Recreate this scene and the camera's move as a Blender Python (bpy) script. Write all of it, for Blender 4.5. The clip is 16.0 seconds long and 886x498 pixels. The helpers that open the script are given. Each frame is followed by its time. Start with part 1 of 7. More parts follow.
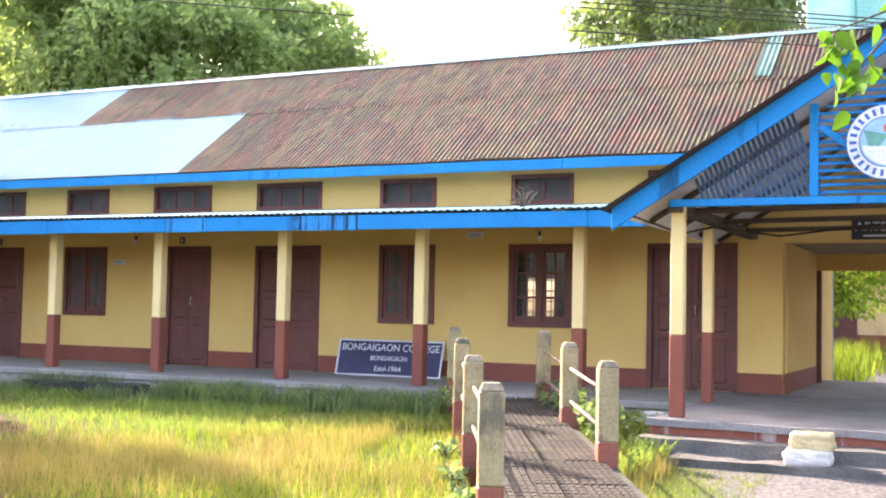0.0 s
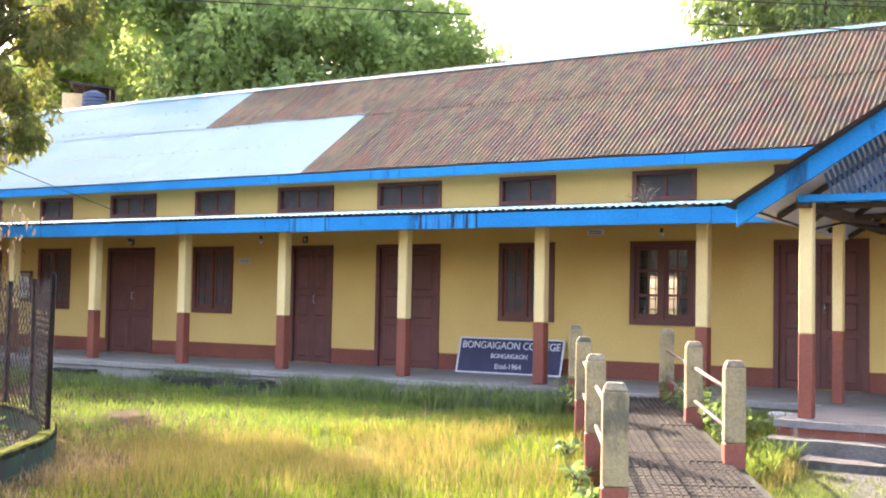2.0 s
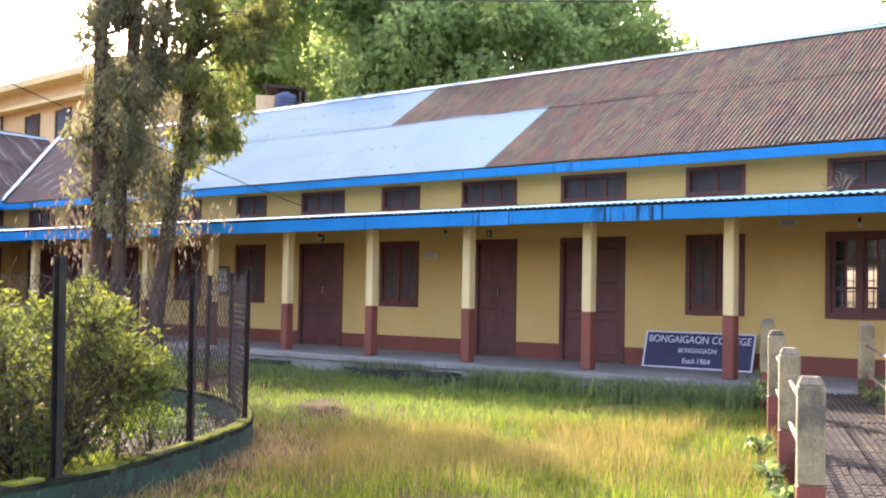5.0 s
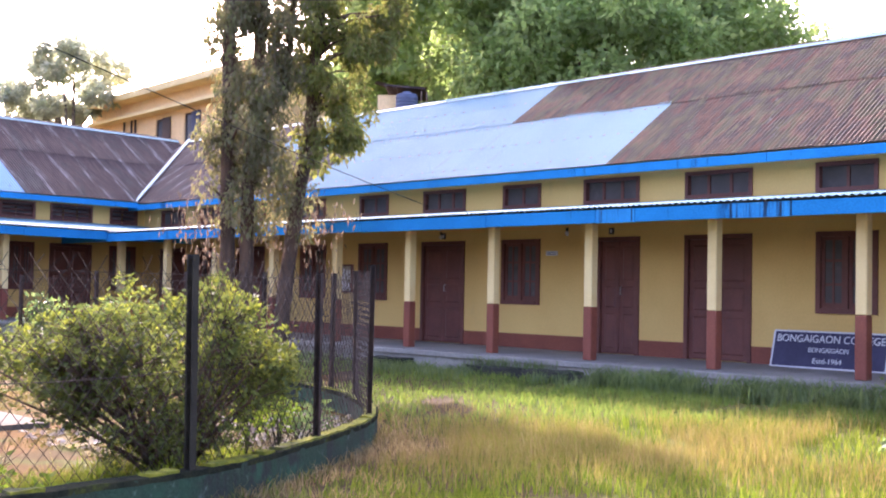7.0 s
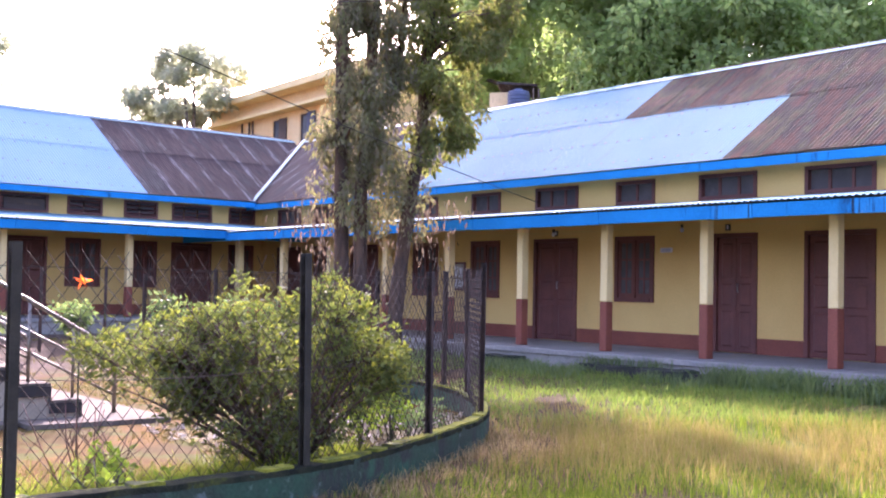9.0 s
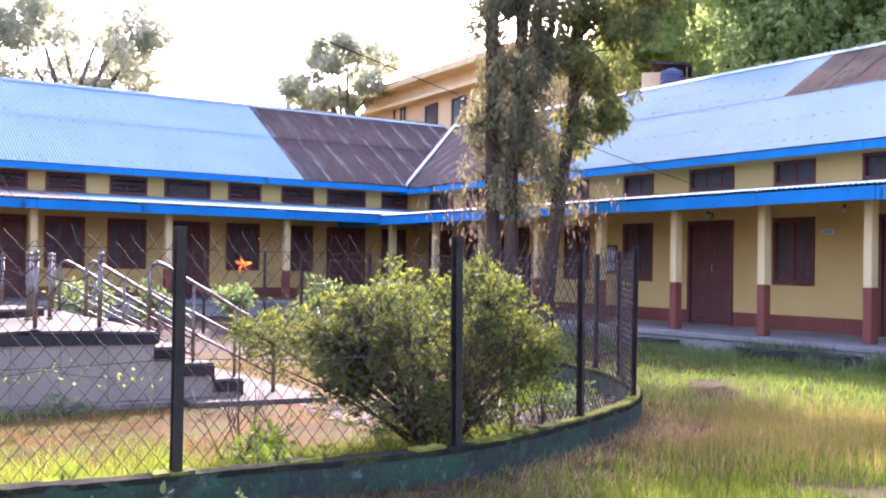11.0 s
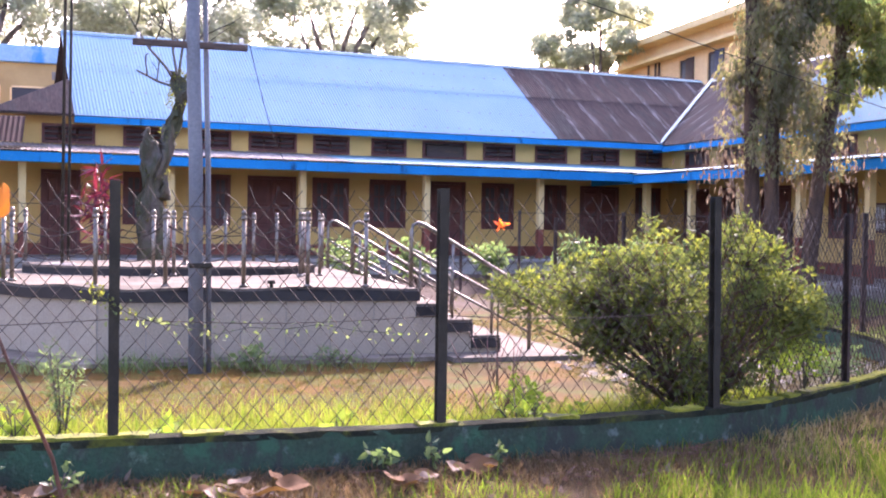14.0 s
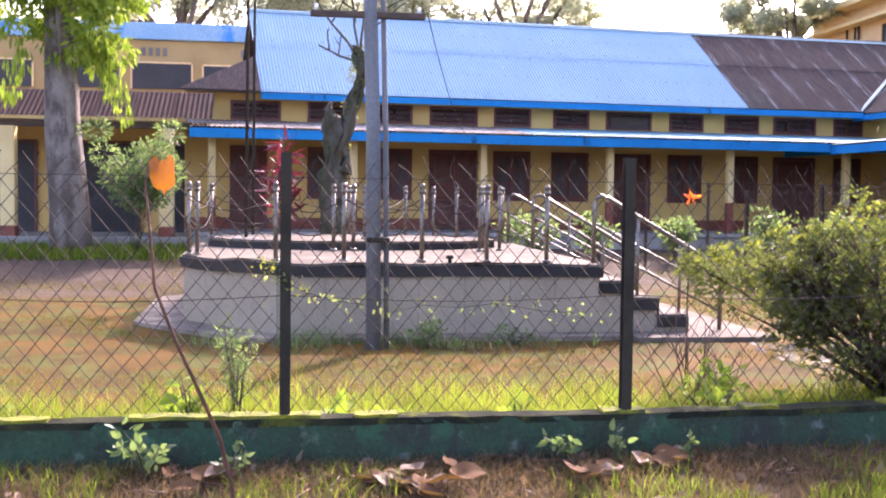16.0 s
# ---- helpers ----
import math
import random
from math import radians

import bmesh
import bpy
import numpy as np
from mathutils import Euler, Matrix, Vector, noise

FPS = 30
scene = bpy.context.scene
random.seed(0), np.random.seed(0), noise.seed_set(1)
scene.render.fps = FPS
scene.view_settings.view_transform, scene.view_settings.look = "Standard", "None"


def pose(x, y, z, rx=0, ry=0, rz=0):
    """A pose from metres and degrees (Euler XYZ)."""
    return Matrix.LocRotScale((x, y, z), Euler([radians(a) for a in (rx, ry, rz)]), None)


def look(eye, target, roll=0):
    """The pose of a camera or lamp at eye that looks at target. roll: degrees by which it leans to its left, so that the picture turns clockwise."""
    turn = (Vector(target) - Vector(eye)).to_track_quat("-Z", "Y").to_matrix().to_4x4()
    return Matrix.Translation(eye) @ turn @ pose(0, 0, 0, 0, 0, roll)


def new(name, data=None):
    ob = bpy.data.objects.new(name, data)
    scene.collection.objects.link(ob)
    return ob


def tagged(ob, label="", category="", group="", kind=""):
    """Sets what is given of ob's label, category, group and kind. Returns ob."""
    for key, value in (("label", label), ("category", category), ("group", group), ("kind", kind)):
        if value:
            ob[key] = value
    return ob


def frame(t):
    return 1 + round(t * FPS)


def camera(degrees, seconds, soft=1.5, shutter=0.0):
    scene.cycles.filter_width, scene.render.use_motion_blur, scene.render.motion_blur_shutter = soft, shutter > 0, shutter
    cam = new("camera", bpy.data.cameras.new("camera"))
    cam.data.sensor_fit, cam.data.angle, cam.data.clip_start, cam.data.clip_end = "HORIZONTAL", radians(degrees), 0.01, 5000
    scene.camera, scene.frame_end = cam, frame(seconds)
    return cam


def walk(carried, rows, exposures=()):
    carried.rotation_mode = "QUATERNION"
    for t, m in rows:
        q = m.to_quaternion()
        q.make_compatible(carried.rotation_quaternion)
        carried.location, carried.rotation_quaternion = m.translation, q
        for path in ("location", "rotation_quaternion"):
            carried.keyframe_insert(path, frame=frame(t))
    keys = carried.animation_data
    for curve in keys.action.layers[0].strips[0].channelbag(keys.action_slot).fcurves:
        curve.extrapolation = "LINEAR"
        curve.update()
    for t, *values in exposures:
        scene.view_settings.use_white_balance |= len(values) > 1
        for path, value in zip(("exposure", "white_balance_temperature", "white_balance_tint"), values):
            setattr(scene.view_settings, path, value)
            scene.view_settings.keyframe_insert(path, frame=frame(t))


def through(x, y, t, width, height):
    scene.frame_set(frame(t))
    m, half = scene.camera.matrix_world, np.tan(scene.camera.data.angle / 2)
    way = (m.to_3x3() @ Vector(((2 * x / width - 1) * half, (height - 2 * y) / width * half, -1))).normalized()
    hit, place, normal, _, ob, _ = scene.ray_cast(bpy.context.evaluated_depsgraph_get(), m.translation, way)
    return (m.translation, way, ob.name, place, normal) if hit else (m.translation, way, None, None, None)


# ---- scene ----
cam = camera(42.5, 16.0, soft=2.05)
ROWS = [
    (0.0, 0.000, 0.000, 1.503, 93.04, -1.17, 25.38),
    (0.5, -0.002, 0.002, 1.507, 92.95, -1.13, 26.98),
    (1.0, -0.017, 0.000, 1.511, 92.91, -1.20, 28.51),
    (1.5, -0.029, -0.004, 1.508, 92.86, -1.17, 29.97),
    (2.0, -0.020, -0.009, 1.514, 92.78, -1.13, 31.33),
    (2.5, -0.012, -0.014, 1.514, 92.71, -1.08, 32.79),
    (3.0, -0.012, 0.001, 1.509, 92.64, -1.10, 34.30),
    (3.5, -0.019, 0.011, 1.505, 92.58, -1.13, 35.87),
    (4.0, -0.024, 0.015, 1.499, 92.50, -1.11, 37.48),
    (6.5, -0.030, -0.015, 1.491, 92.16, -1.12, 45.12),
    (7.0, -0.029, -0.018, 1.492, 92.12, -1.15, 46.62),
    (7.5, -0.024, -0.022, 1.493, 92.08, -1.16, 47.88),
    (8.0, -0.023, -0.003, 1.501, 91.99, -1.12, 49.30),
    (10.5, -0.016, 0.009, 1.494, 91.33, -1.00, 57.75),
    (11.0, -0.008, 0.003, 1.491, 90.92, -0.96, 59.92),
    (11.5, 0.003, -0.008, 1.489, 90.54, -0.95, 62.00),
    (12.0, 0.023, -0.027, 1.491, 90.15, -0.90, 64.09),
    (12.5, 0.043, -0.037, 1.491, 89.77, -0.90, 66.27),
    (13.0, 0.062, -0.044, 1.492, 89.38, -0.93, 68.36),
    (13.5, 0.076, -0.061, 1.497, 88.99, -0.90, 70.50),
    (14.0, 0.094, -0.077, 1.506, 88.62, -0.92, 72.55),
    (14.5, 0.111, -0.087, 1.501, 88.25, -0.87, 74.74),
    (15.0, 0.129, -0.095, 1.489, 87.88, -0.84, 76.84),
    (15.5, 0.149, -0.115, 1.480, 87.53, -0.81, 79.06),
    (15.8, 0.161, -0.127, 1.476, 87.32, -0.80, 80.36),
    (16.0, -0.306, 0.032, 1.495, 87.20, -0.72, 81.68),
]
walk(cam, [(t, pose(x, y, z, rx, ry, rz)) for t, x, y, z, rx, ry, rz in ROWS],
     exposures=[(0.0, 3.25, 6950, 25), (4.0, 2.95, 6750, 28), (7.0, 2.77, 6150, 40), (11.0, 2.77, 5850, 45), (13.0, 2.76, 5880, 45), (16.0, 2.58, 6250, 38)])

# ---- sky and sun ----
SUN_AZ, SUN_EL = 61.0, 30.0      # degrees left of +y, degrees up
world = bpy.data.worlds.new("sky")
scene.world = world
world.use_nodes = True
wn = world.node_tree.nodes
sky = wn.new("ShaderNodeTexSky")
sky.sky_type, sky.sun_disc = "NISHITA", False
sky.sun_elevation, sky.sun_rotation = radians(SUN_EL), radians(-SUN_AZ)
sky.air_density, sky.dust_density, sky.ozone_density = 1.0, 4.0, 1.0
wn["Background"].inputs[1].default_value = 0.15
world.node_tree.links.new(sky.outputs[0], wn["Background"].inputs[0])
sun = new("sun", bpy.data.lights.new("sun", "SUN"))
sun.data.energy, sun.data.angle, sun.data.color = 2.5, radians(0.6), (1.0, 0.93, 0.8)
sun_way = Vector((-math.sin(radians(SUN_AZ)), math.cos(radians(SUN_AZ)), math.tan(radians(SUN_EL))))
sun.matrix_world = look(sun_way * 30, (0, 0, 0))


# ---- materials ----
def node(tree, kind, **values):
    n = tree.nodes.new(kind)
    for key, v in values.items():
        n.inputs[key.replace("_", " ")].default_value = v
    return n


def mix_colour(tree, fac, a, b, blend="MIX"):
    m = tree.nodes.new("ShaderNodeMix")
    m.data_type, m.blend_type = "RGBA", blend
    for socket, v in ((m.inputs[0], fac), (m.inputs[6], a), (m.inputs[7], b)):
        if isinstance(v, (int, float)):
            socket.default_value = v
        elif isinstance(v, tuple):
            socket.default_value = (*v, 1) if len(v) == 3 else v
        else:
            tree.links.new(v, socket)
    return m.outputs[2]


def noise_at(tree, scale, detail=4.0, rough=0.55, stretch=None, vector=None):
    if vector is None:
        vector = tree.nodes.new("ShaderNodeNewGeometry").outputs["Position"]
    if stretch:
        mp = tree.nodes.new("ShaderNodeMapping")
        mp.inputs["Scale"].default_value = stretch
        tree.links.new(vector, mp.inputs[0])
        vector = mp.outputs[0]
    n = node(tree, "ShaderNodeTexNoise", Scale=scale, Detail=detail, Roughness=rough)
    tree.links.new(vector, n.inputs["Vector"])
    return n.outputs[0]


def step_up(tree, value, low, high):
    m = tree.nodes.new("ShaderNodeMapRange")
    m.interpolation_type = "SMOOTHSTEP"
    m.inputs[1].default_value, m.inputs[2].default_value = low, high
    tree.links.new(value, m.inputs[0])
    return m.outputs[0]


def mat(name, c1, c2=None, rough=0.8, scale=2.0, fine=45.0, bump=0.25, metal=0.0, stains=(), vary=0.0, stretch=None, grain=0.35, sheen=0.3):
    """Painted, mineral or metal surface: two tones, fine grain, stains of their own shape, relief."""
    m = bpy.data.materials.new(name)
    m.use_nodes = True
    tree, b = m.node_tree, m.node_tree.nodes["Principled BSDF"]
    c2 = c2 or tuple(v * 0.75 for v in c1)
    colour = mix_colour(tree, step_up(tree, noise_at(tree, scale, stretch=stretch), 0.35, 0.65), c1, c2)
    fine_noise = noise_at(tree, fine, 3.0, 0.6)
    colour = mix_colour(tree, grain, colour, mix_colour(tree, step_up(tree, fine_noise, 0.3, 0.7), (0.55, 0.55, 0.55), (1.25, 1.25, 1.25)), "MULTIPLY")
    for tint, s, low, high, strength, st in stains:
        f = step_up(tree, noise_at(tree, s, 6.0, 0.65, stretch=st), low, high)
        mul = tree.nodes.new("ShaderNodeMath")
        mul.operation = "MULTIPLY"
        mul.inputs[1].default_value = strength
        tree.links.new(f, mul.inputs[0])
        colour = mix_colour(tree, mul.outputs[0], colour, tint)
    if vary:
        info = tree.nodes.new("ShaderNodeObjectInfo")
        mr = tree.nodes.new("ShaderNodeMapRange")
        mr.inputs[3].default_value, mr.inputs[4].default_value = 1 - vary, 1 + vary
        tree.links.new(info.outputs["Random"], mr.inputs[0])
        hsv = tree.nodes.new("ShaderNodeHueSaturation")
        tree.links.new(mr.outputs[0], hsv.inputs["Value"])
        tree.links.new(colour, hsv.inputs["Color"])
        colour = hsv.outputs[0]
    tree.links.new(colour, b.inputs["Base Color"])
    b.inputs["Roughness"].default_value, b.inputs["Metallic"].default_value = rough, metal
    b.inputs["Specular IOR Level"].default_value = sheen
    if bump:
        bp = node(tree, "ShaderNodeBump", Strength=bump, Distance=0.02)
        tree.links.new(fine_noise, bp.inputs["Height"])
        tree.links.new(bp.outputs[0], b.inputs["Normal"])
    return m


def leaf_mat(name, colours, through=0.45, rough=0.45, glow=(1.25, 1.3, 0.7)):
    """Leaves and blades: tone by island, light passing through."""
    m = bpy.data.materials.new(name)
    m.use_nodes = True
    tree, b = m.node_tree, m.node_tree.nodes["Principled BSDF"]
    geo = tree.nodes.new("ShaderNodeNewGeometry")
    ramp = tree.nodes.new("ShaderNodeValToRGB")
    while len(ramp.color_ramp.elements) < len(colours):
        ramp.color_ramp.elements.new(0.5)
    for i, c in enumerate(colours):
        ramp.color_ramp.elements[i].position = i / (len(colours) - 1)
        ramp.color_ramp.elements[i].color = (*c, 1)
    tree.links.new(geo.outputs["Random Per Island"], ramp.inputs[0])
    colour = mix_colour(tree, 0.5, ramp.outputs[0], mix_colour(tree, step_up(tree, noise_at(tree, 0.9), 0.3, 0.7), (0.6, 0.6, 0.6), (1.3, 1.3, 1.2)), "MULTIPLY")
    tree.links.new(colour, b.inputs["Base Color"])
    b.inputs["Roughness"].default_value = rough
    b.inputs["Specular IOR Level"].default_value = 0.4 if rough < 0.65 else 0.1
    tr = tree.nodes.new("ShaderNodeBsdfTranslucent")
    tree.links.new(mix_colour(tree, 1.0, colour, glow, "MULTIPLY"), tr.inputs[0])
    ms = tree.nodes.new("ShaderNodeMixShader")
    ms.inputs[0].default_value = through
    tree.links.new(b.outputs[0], ms.inputs[1])
    tree.links.new(tr.outputs[0], ms.inputs[2])
    tree.links.new(ms.outputs[0], tree.nodes["Material Output"].inputs[0])
    return m


def rust_mat(name, colours, rough=0.82, bloom=(0.15, 0.14, 0.135), flaked=None):
    """Old painted corrugated iron: tone by sheet, streaks down the slope, rust blooms."""
    m = bpy.data.materials.new(name)
    m.use_nodes = True
    tree, b = m.node_tree, m.node_tree.nodes["Principled BSDF"]
    info = tree.nodes.new("ShaderNodeObjectInfo")
    coord = tree.nodes.new("ShaderNodeTexCoord").outputs["Object"]
    shift = tree.nodes.new("ShaderNodeVectorMath")
    shift.operation = "MULTIPLY_ADD"
    shift.inputs[1].default_value = (37.0, 17.0, 5.0)
    tree.links.new(info.outputs["Random"], shift.inputs[0])
    tree.links.new(coord, shift.inputs[2])
    ramp = tree.nodes.new("ShaderNodeValToRGB")
    while len(ramp.color_ramp.elements) < len(colours):
        ramp.color_ramp.elements.new(0.5)
    for i, c in enumerate(colours):
        ramp.color_ramp.elements[i].position = i / (len(colours) - 1)
        ramp.color_ramp.elements[i].color = (*c, 1)
    wob = noise_at(tree, 1.6, 3.0, 0.6, vector=shift.outputs[0], stretch=(1.6, 0.6, 1.0))
    add = tree.nodes.new("ShaderNodeMath")
    add.operation = "MULTIPLY_ADD"
    add.inputs[1].default_value = 1.3
    tree.links.new(wob, add.inputs[0])
    sub = tree.nodes.new("ShaderNodeMath")
    sub.operation = "MULTIPLY_ADD"
    sub.inputs[1].default_value, sub.inputs[2].default_value = 0.34, -0.32
    tree.links.new(info.outputs["Random"], sub.inputs[0])
    tree.links.new(sub.outputs[0], add.inputs[2])
    tree.links.new(add.outputs[0], ramp.inputs[0])
    streak = noise_at(tree, 9.0, 4.0, 0.6, vector=shift.outputs[0], stretch=(3.0, 0.22, 1.0))
    colour = mix_colour(tree, 0.75, ramp.outputs[0], mix_colour(tree, step_up(tree, streak, 0.3, 0.7), (0.58, 0.56, 0.56), (1.42, 1.4, 1.36)), "MULTIPLY")
    if flaked:
        # pale flaking paint left along the lap of each sheet
        sep = tree.nodes.new("ShaderNodeSeparateXYZ")
        tree.links.new(coord, sep.inputs[0])
        lap = step_up(tree, sep.outputs[0], 0.3, 0.06)
        worn = step_up(tree, noise_at(tree, 2.4, 5.0, 0.7, vector=shift.outputs[0], stretch=(3.0, 0.4, 1.0)), 0.46, 0.66)
        both = tree.nodes.new("ShaderNodeMath")
        both.operation = "MULTIPLY"
        tree.links.new(lap, both.inputs[0])
        tree.links.new(worn, both.inputs[1])
        colour = mix_colour(tree, both.outputs[0], colour, flaked)
    spots = step_up(tree, noise_at(tree, 5.0, 5.0, 0.7, vector=shift.outputs[0], stretch=(1.0, 0.6, 1.0)), 0.62, 0.78)
    colour = mix_colour(tree, spots, colour, bloom)
    tree.links.new(colour, b.inputs["Base Color"])
    b.inputs["Roughness"].default_value, b.inputs["Specular IOR Level"].default_value = rough, 0.12
    return m


YELLOW = mat("yellow_limewash", (0.72, 0.49, 0.172), (0.66, 0.43, 0.145), 0.9, 0.7, 30, 0.04, grain=0.1, stains=(((0.4, 0.3, 0.16), 1.3, 0.62, 0.82, 0.5, (1, 1, 0.5)), ((0.2, 0.16, 0.1), 6.0, 0.7, 0.8, 0.4, None)))
CREAM = mat("cream_paint", (0.8, 0.62, 0.29), (0.74, 0.55, 0.25), 0.8, 1.5, 40, 0.04, grain=0.1, stains=(((0.3, 0.22, 0.14), 3.0, 0.66, 0.8, 0.4, (1, 1, 0.4)),))
BROWN = mat("red_oxide_paint", (0.25, 0.075, 0.045), (0.21, 0.062, 0.04), 0.6, 1.6, 40, 0.12, stains=(((0.12, 0.06, 0.05), 2.5, 0.6, 0.8, 0.5, None),))
DOORS = mat("maroon_door_paint", (0.165, 0.06, 0.047), (0.13, 0.05, 0.041), 0.5, 3.0, 60, 0.1, stains=(((0.06, 0.03, 0.028), 4.0, 0.6, 0.8, 0.6, (4, 4, 0.4)),))
BLUE = mat("blue_paint", (0.006, 0.235, 0.53), (0.006, 0.205, 0.47), 0.7, 1.2, 50, 0.1, stains=(((0.015, 0.05, 0.1), 2.0, 0.6, 0.7, 0.85, (1, 1, 0.25)), ((0.008, 0.02, 0.035), 9.0, 0.63, 0.7, 0.75, (1, 1, 0.08)), ((0.25, 0.42, 0.6), 7.0, 0.66, 0.76, 0.5, None)), sheen=0.08)
PLINTH = mat("limewashed_damp_plinth", (0.33, 0.305, 0.26), (0.24, 0.225, 0.19), 0.9, 1.6, 35, 0.4, stains=(((0.09, 0.09, 0.065), 2.6, 0.55, 0.68, 0.8, None), ((0.06, 0.09, 0.03), 5.0, 0.6, 0.72, 0.7, None)))
BLUEDRIP = mat("drip_stained_blue_paint", (0.003, 0.29, 0.62), (0.003, 0.22, 0.5), 0.75, 1.2, 50, 0.1, stains=(((0.006, 0.012, 0.02), 2.6, 0.52, 0.58, 0.9, (7, 7, 0.12)), ((0.3, 0.42, 0.5), 6.0, 0.62, 0.7, 0.6, None)))
CONCRETE = mat("weathered_concrete", (0.23, 0.215, 0.195), (0.16, 0.155, 0.14), 0.9, 1.4, 35, 0.4, stains=(((0.1, 0.11, 0.08), 2.2, 0.55, 0.75, 0.6, None),))
DARKEDGE = mat("damp_concrete", (0.045, 0.042, 0.032), (0.026, 0.03, 0.02), 0.9, 2.0, 35, 0.4, stains=(((0.06, 0.09, 0.03), 2.5, 0.5, 0.7, 0.7, None),))
SILVER = mat("new_corrugated_zinc", (0.14, 0.262, 0.3), (0.13, 0.245, 0.282), 0.75, 0.8, 30, 0.05, 0.0, vary=0.012, grain=0.1, sheen=0.1, stains=(((0.13, 0.16, 0.2), 1.2, 0.6, 0.75, 0.4, (3, 0.4, 0.4)),))
SKYTIN = mat("pale_blue_corrugated_tin", (0.27, 0.405, 0.5), (0.25, 0.382, 0.478), 0.7, 0.7, 30, 0.05, 0.0, vary=0.01, grain=0.1, sheen=0.05, stains=(((0.34, 0.43, 0.5), 1.0, 0.6, 0.8, 0.4, (3, 0.3, 1)),))
RUST = rust_mat("rusty_painted_iron", [(0.034, 0.026, 0.021), (0.05, 0.032, 0.023), (0.082, 0.036, 0.022), (0.045, 0.036, 0.028), (0.062, 0.055, 0.027), (0.09, 0.05, 0.03), (0.04, 0.03, 0.024), (0.085, 0.074, 0.036), (0.06, 0.037, 0.025)], 0.8, (0.15, 0.145, 0.15))
DARKRUST = rust_mat("dark_rusty_iron", [(0.034, 0.026, 0.026), (0.044, 0.031, 0.03), (0.058, 0.04, 0.037), (0.04, 0.036, 0.035), (0.066, 0.06, 0.056)], 0.85, (0.09, 0.078, 0.076), (0.2, 0.19, 0.19))
PORCHTIN = rust_mat("brown_red_iron", [(0.03, 0.0161, 0.0143), (0.039, 0.0198, 0.0174), (0.033, 0.0186, 0.0186)], 0.95, (0.05, 0.036, 0.034))
WOOD = mat("old_timber", (0.12, 0.08, 0.055), (0.07, 0.05, 0.04), 0.8, 3, 60, 0.3, stretch=(1, 1, 6))
BLACK = mat("black_granite", (0.02, 0.02, 0.022), (0.03, 0.03, 0.032), 0.3, 4, 80, 0.03)
IRON = mat("dark_painted_iron", (0.026, 0.022, 0.014), (0.04, 0.033, 0.021), 0.85, 6, 60, 0.2)
INSIDE = mat("dim_plaster", (0.4, 0.36, 0.28), (0.34, 0.3, 0.24), 0.9, 1.2)
CEILING = mat("veranda_boards", (0.32, 0.27, 0.2), (0.24, 0.2, 0.15), 0.85, 1.5, 30, 0.2)
FLOOR = mat("cement_floor", (0.31, 0.285, 0.245), (0.245, 0.23, 0.2), 0.75, 1.0, 30, 0.2, stains=(((0.16, 0.14, 0.12), 1.7, 0.55, 0.75, 0.6, None),))
TURQUOISE = mat("turquoise_plaster", (0.3, 0.62, 0.52), (0.36, 0.66, 0.56), 0.9, 1.0, 30, 0.15, stains=(((0.55, 0.7, 0.62), 2.0, 0.55, 0.75, 0.6, None),))
LILAC = mat("dim_brown_board", (0.085, 0.06, 0.05), (0.065, 0.048, 0.042), 0.7, 2.0)
WHITE = mat("white_paint", (0.78, 0.78, 0.76), (0.7, 0.7, 0.68), 0.6, 3, 50, 0.1)

GLASS = bpy.data.materials.new("window_glass")
GLASS.use_nodes = True
_b = GLASS.node_tree.nodes["Principled BSDF"]
_b.inputs["Base Color"].default_value = (0.4, 0.42, 0.44, 1)
_b.inputs["Roughness"].default_value, _b.inputs["IOR"].default_value = 0.06, 1.3
_b.inputs["Transmission Weight"].default_value = 0.92
DUSTY = mat("dusty_window_glass", (0.1, 0.09, 0.088), (0.075, 0.068, 0.067), 0.6, 2.5, 60, 0.0, grain=0.15, sheen=0.2, stains=(((0.15, 0.135, 0.13), 3.0, 0.55, 0.75, 0.6, None),))


# ---- building helpers ----
def box(bm, x0, x1, y0, y1, z0, z1, m=None):
    vs = [bm.verts.new((x, y, z)) for z in (z0, z1) for x, y in ((x0, y0), (x1, y0), (x1, y1), (x0, y1))]
    for q in ((3, 2, 1, 0), (4, 5, 6, 7), (0, 1, 5, 4), (1, 2, 6, 5), (2, 3, 7, 6), (3, 0, 4, 7)):
        bm.faces.new([vs[i] for i in q])
    if m is not None:
        bmesh.ops.transform(bm, matrix=m, verts=vs)
    return vs


def rod(bm, a, b, r0, r1=None, n=8, caps=True):
    a, b = Vector(a), Vector(b)
    r1 = r0 if r1 is None else r1
    q = (b - a).to_track_quat("Z", "Y")
    rings = []
    for c, r in ((a, r0), (b, r1)):
        rings.append([bm.verts.new(c + q @ Vector((r * math.cos(6.2832 * i / n), r * math.sin(6.2832 * i / n), 0))) for i in range(n)])
    for i in range(n):
        f = bm.faces.new((rings[0][i], rings[0][(i + 1) % n], rings[1][(i + 1) % n], rings[1][i]))
        f.smooth = n > 4
    if caps:
        bm.faces.new(rings[0][::-1]), bm.faces.new(rings[1])
    return rings


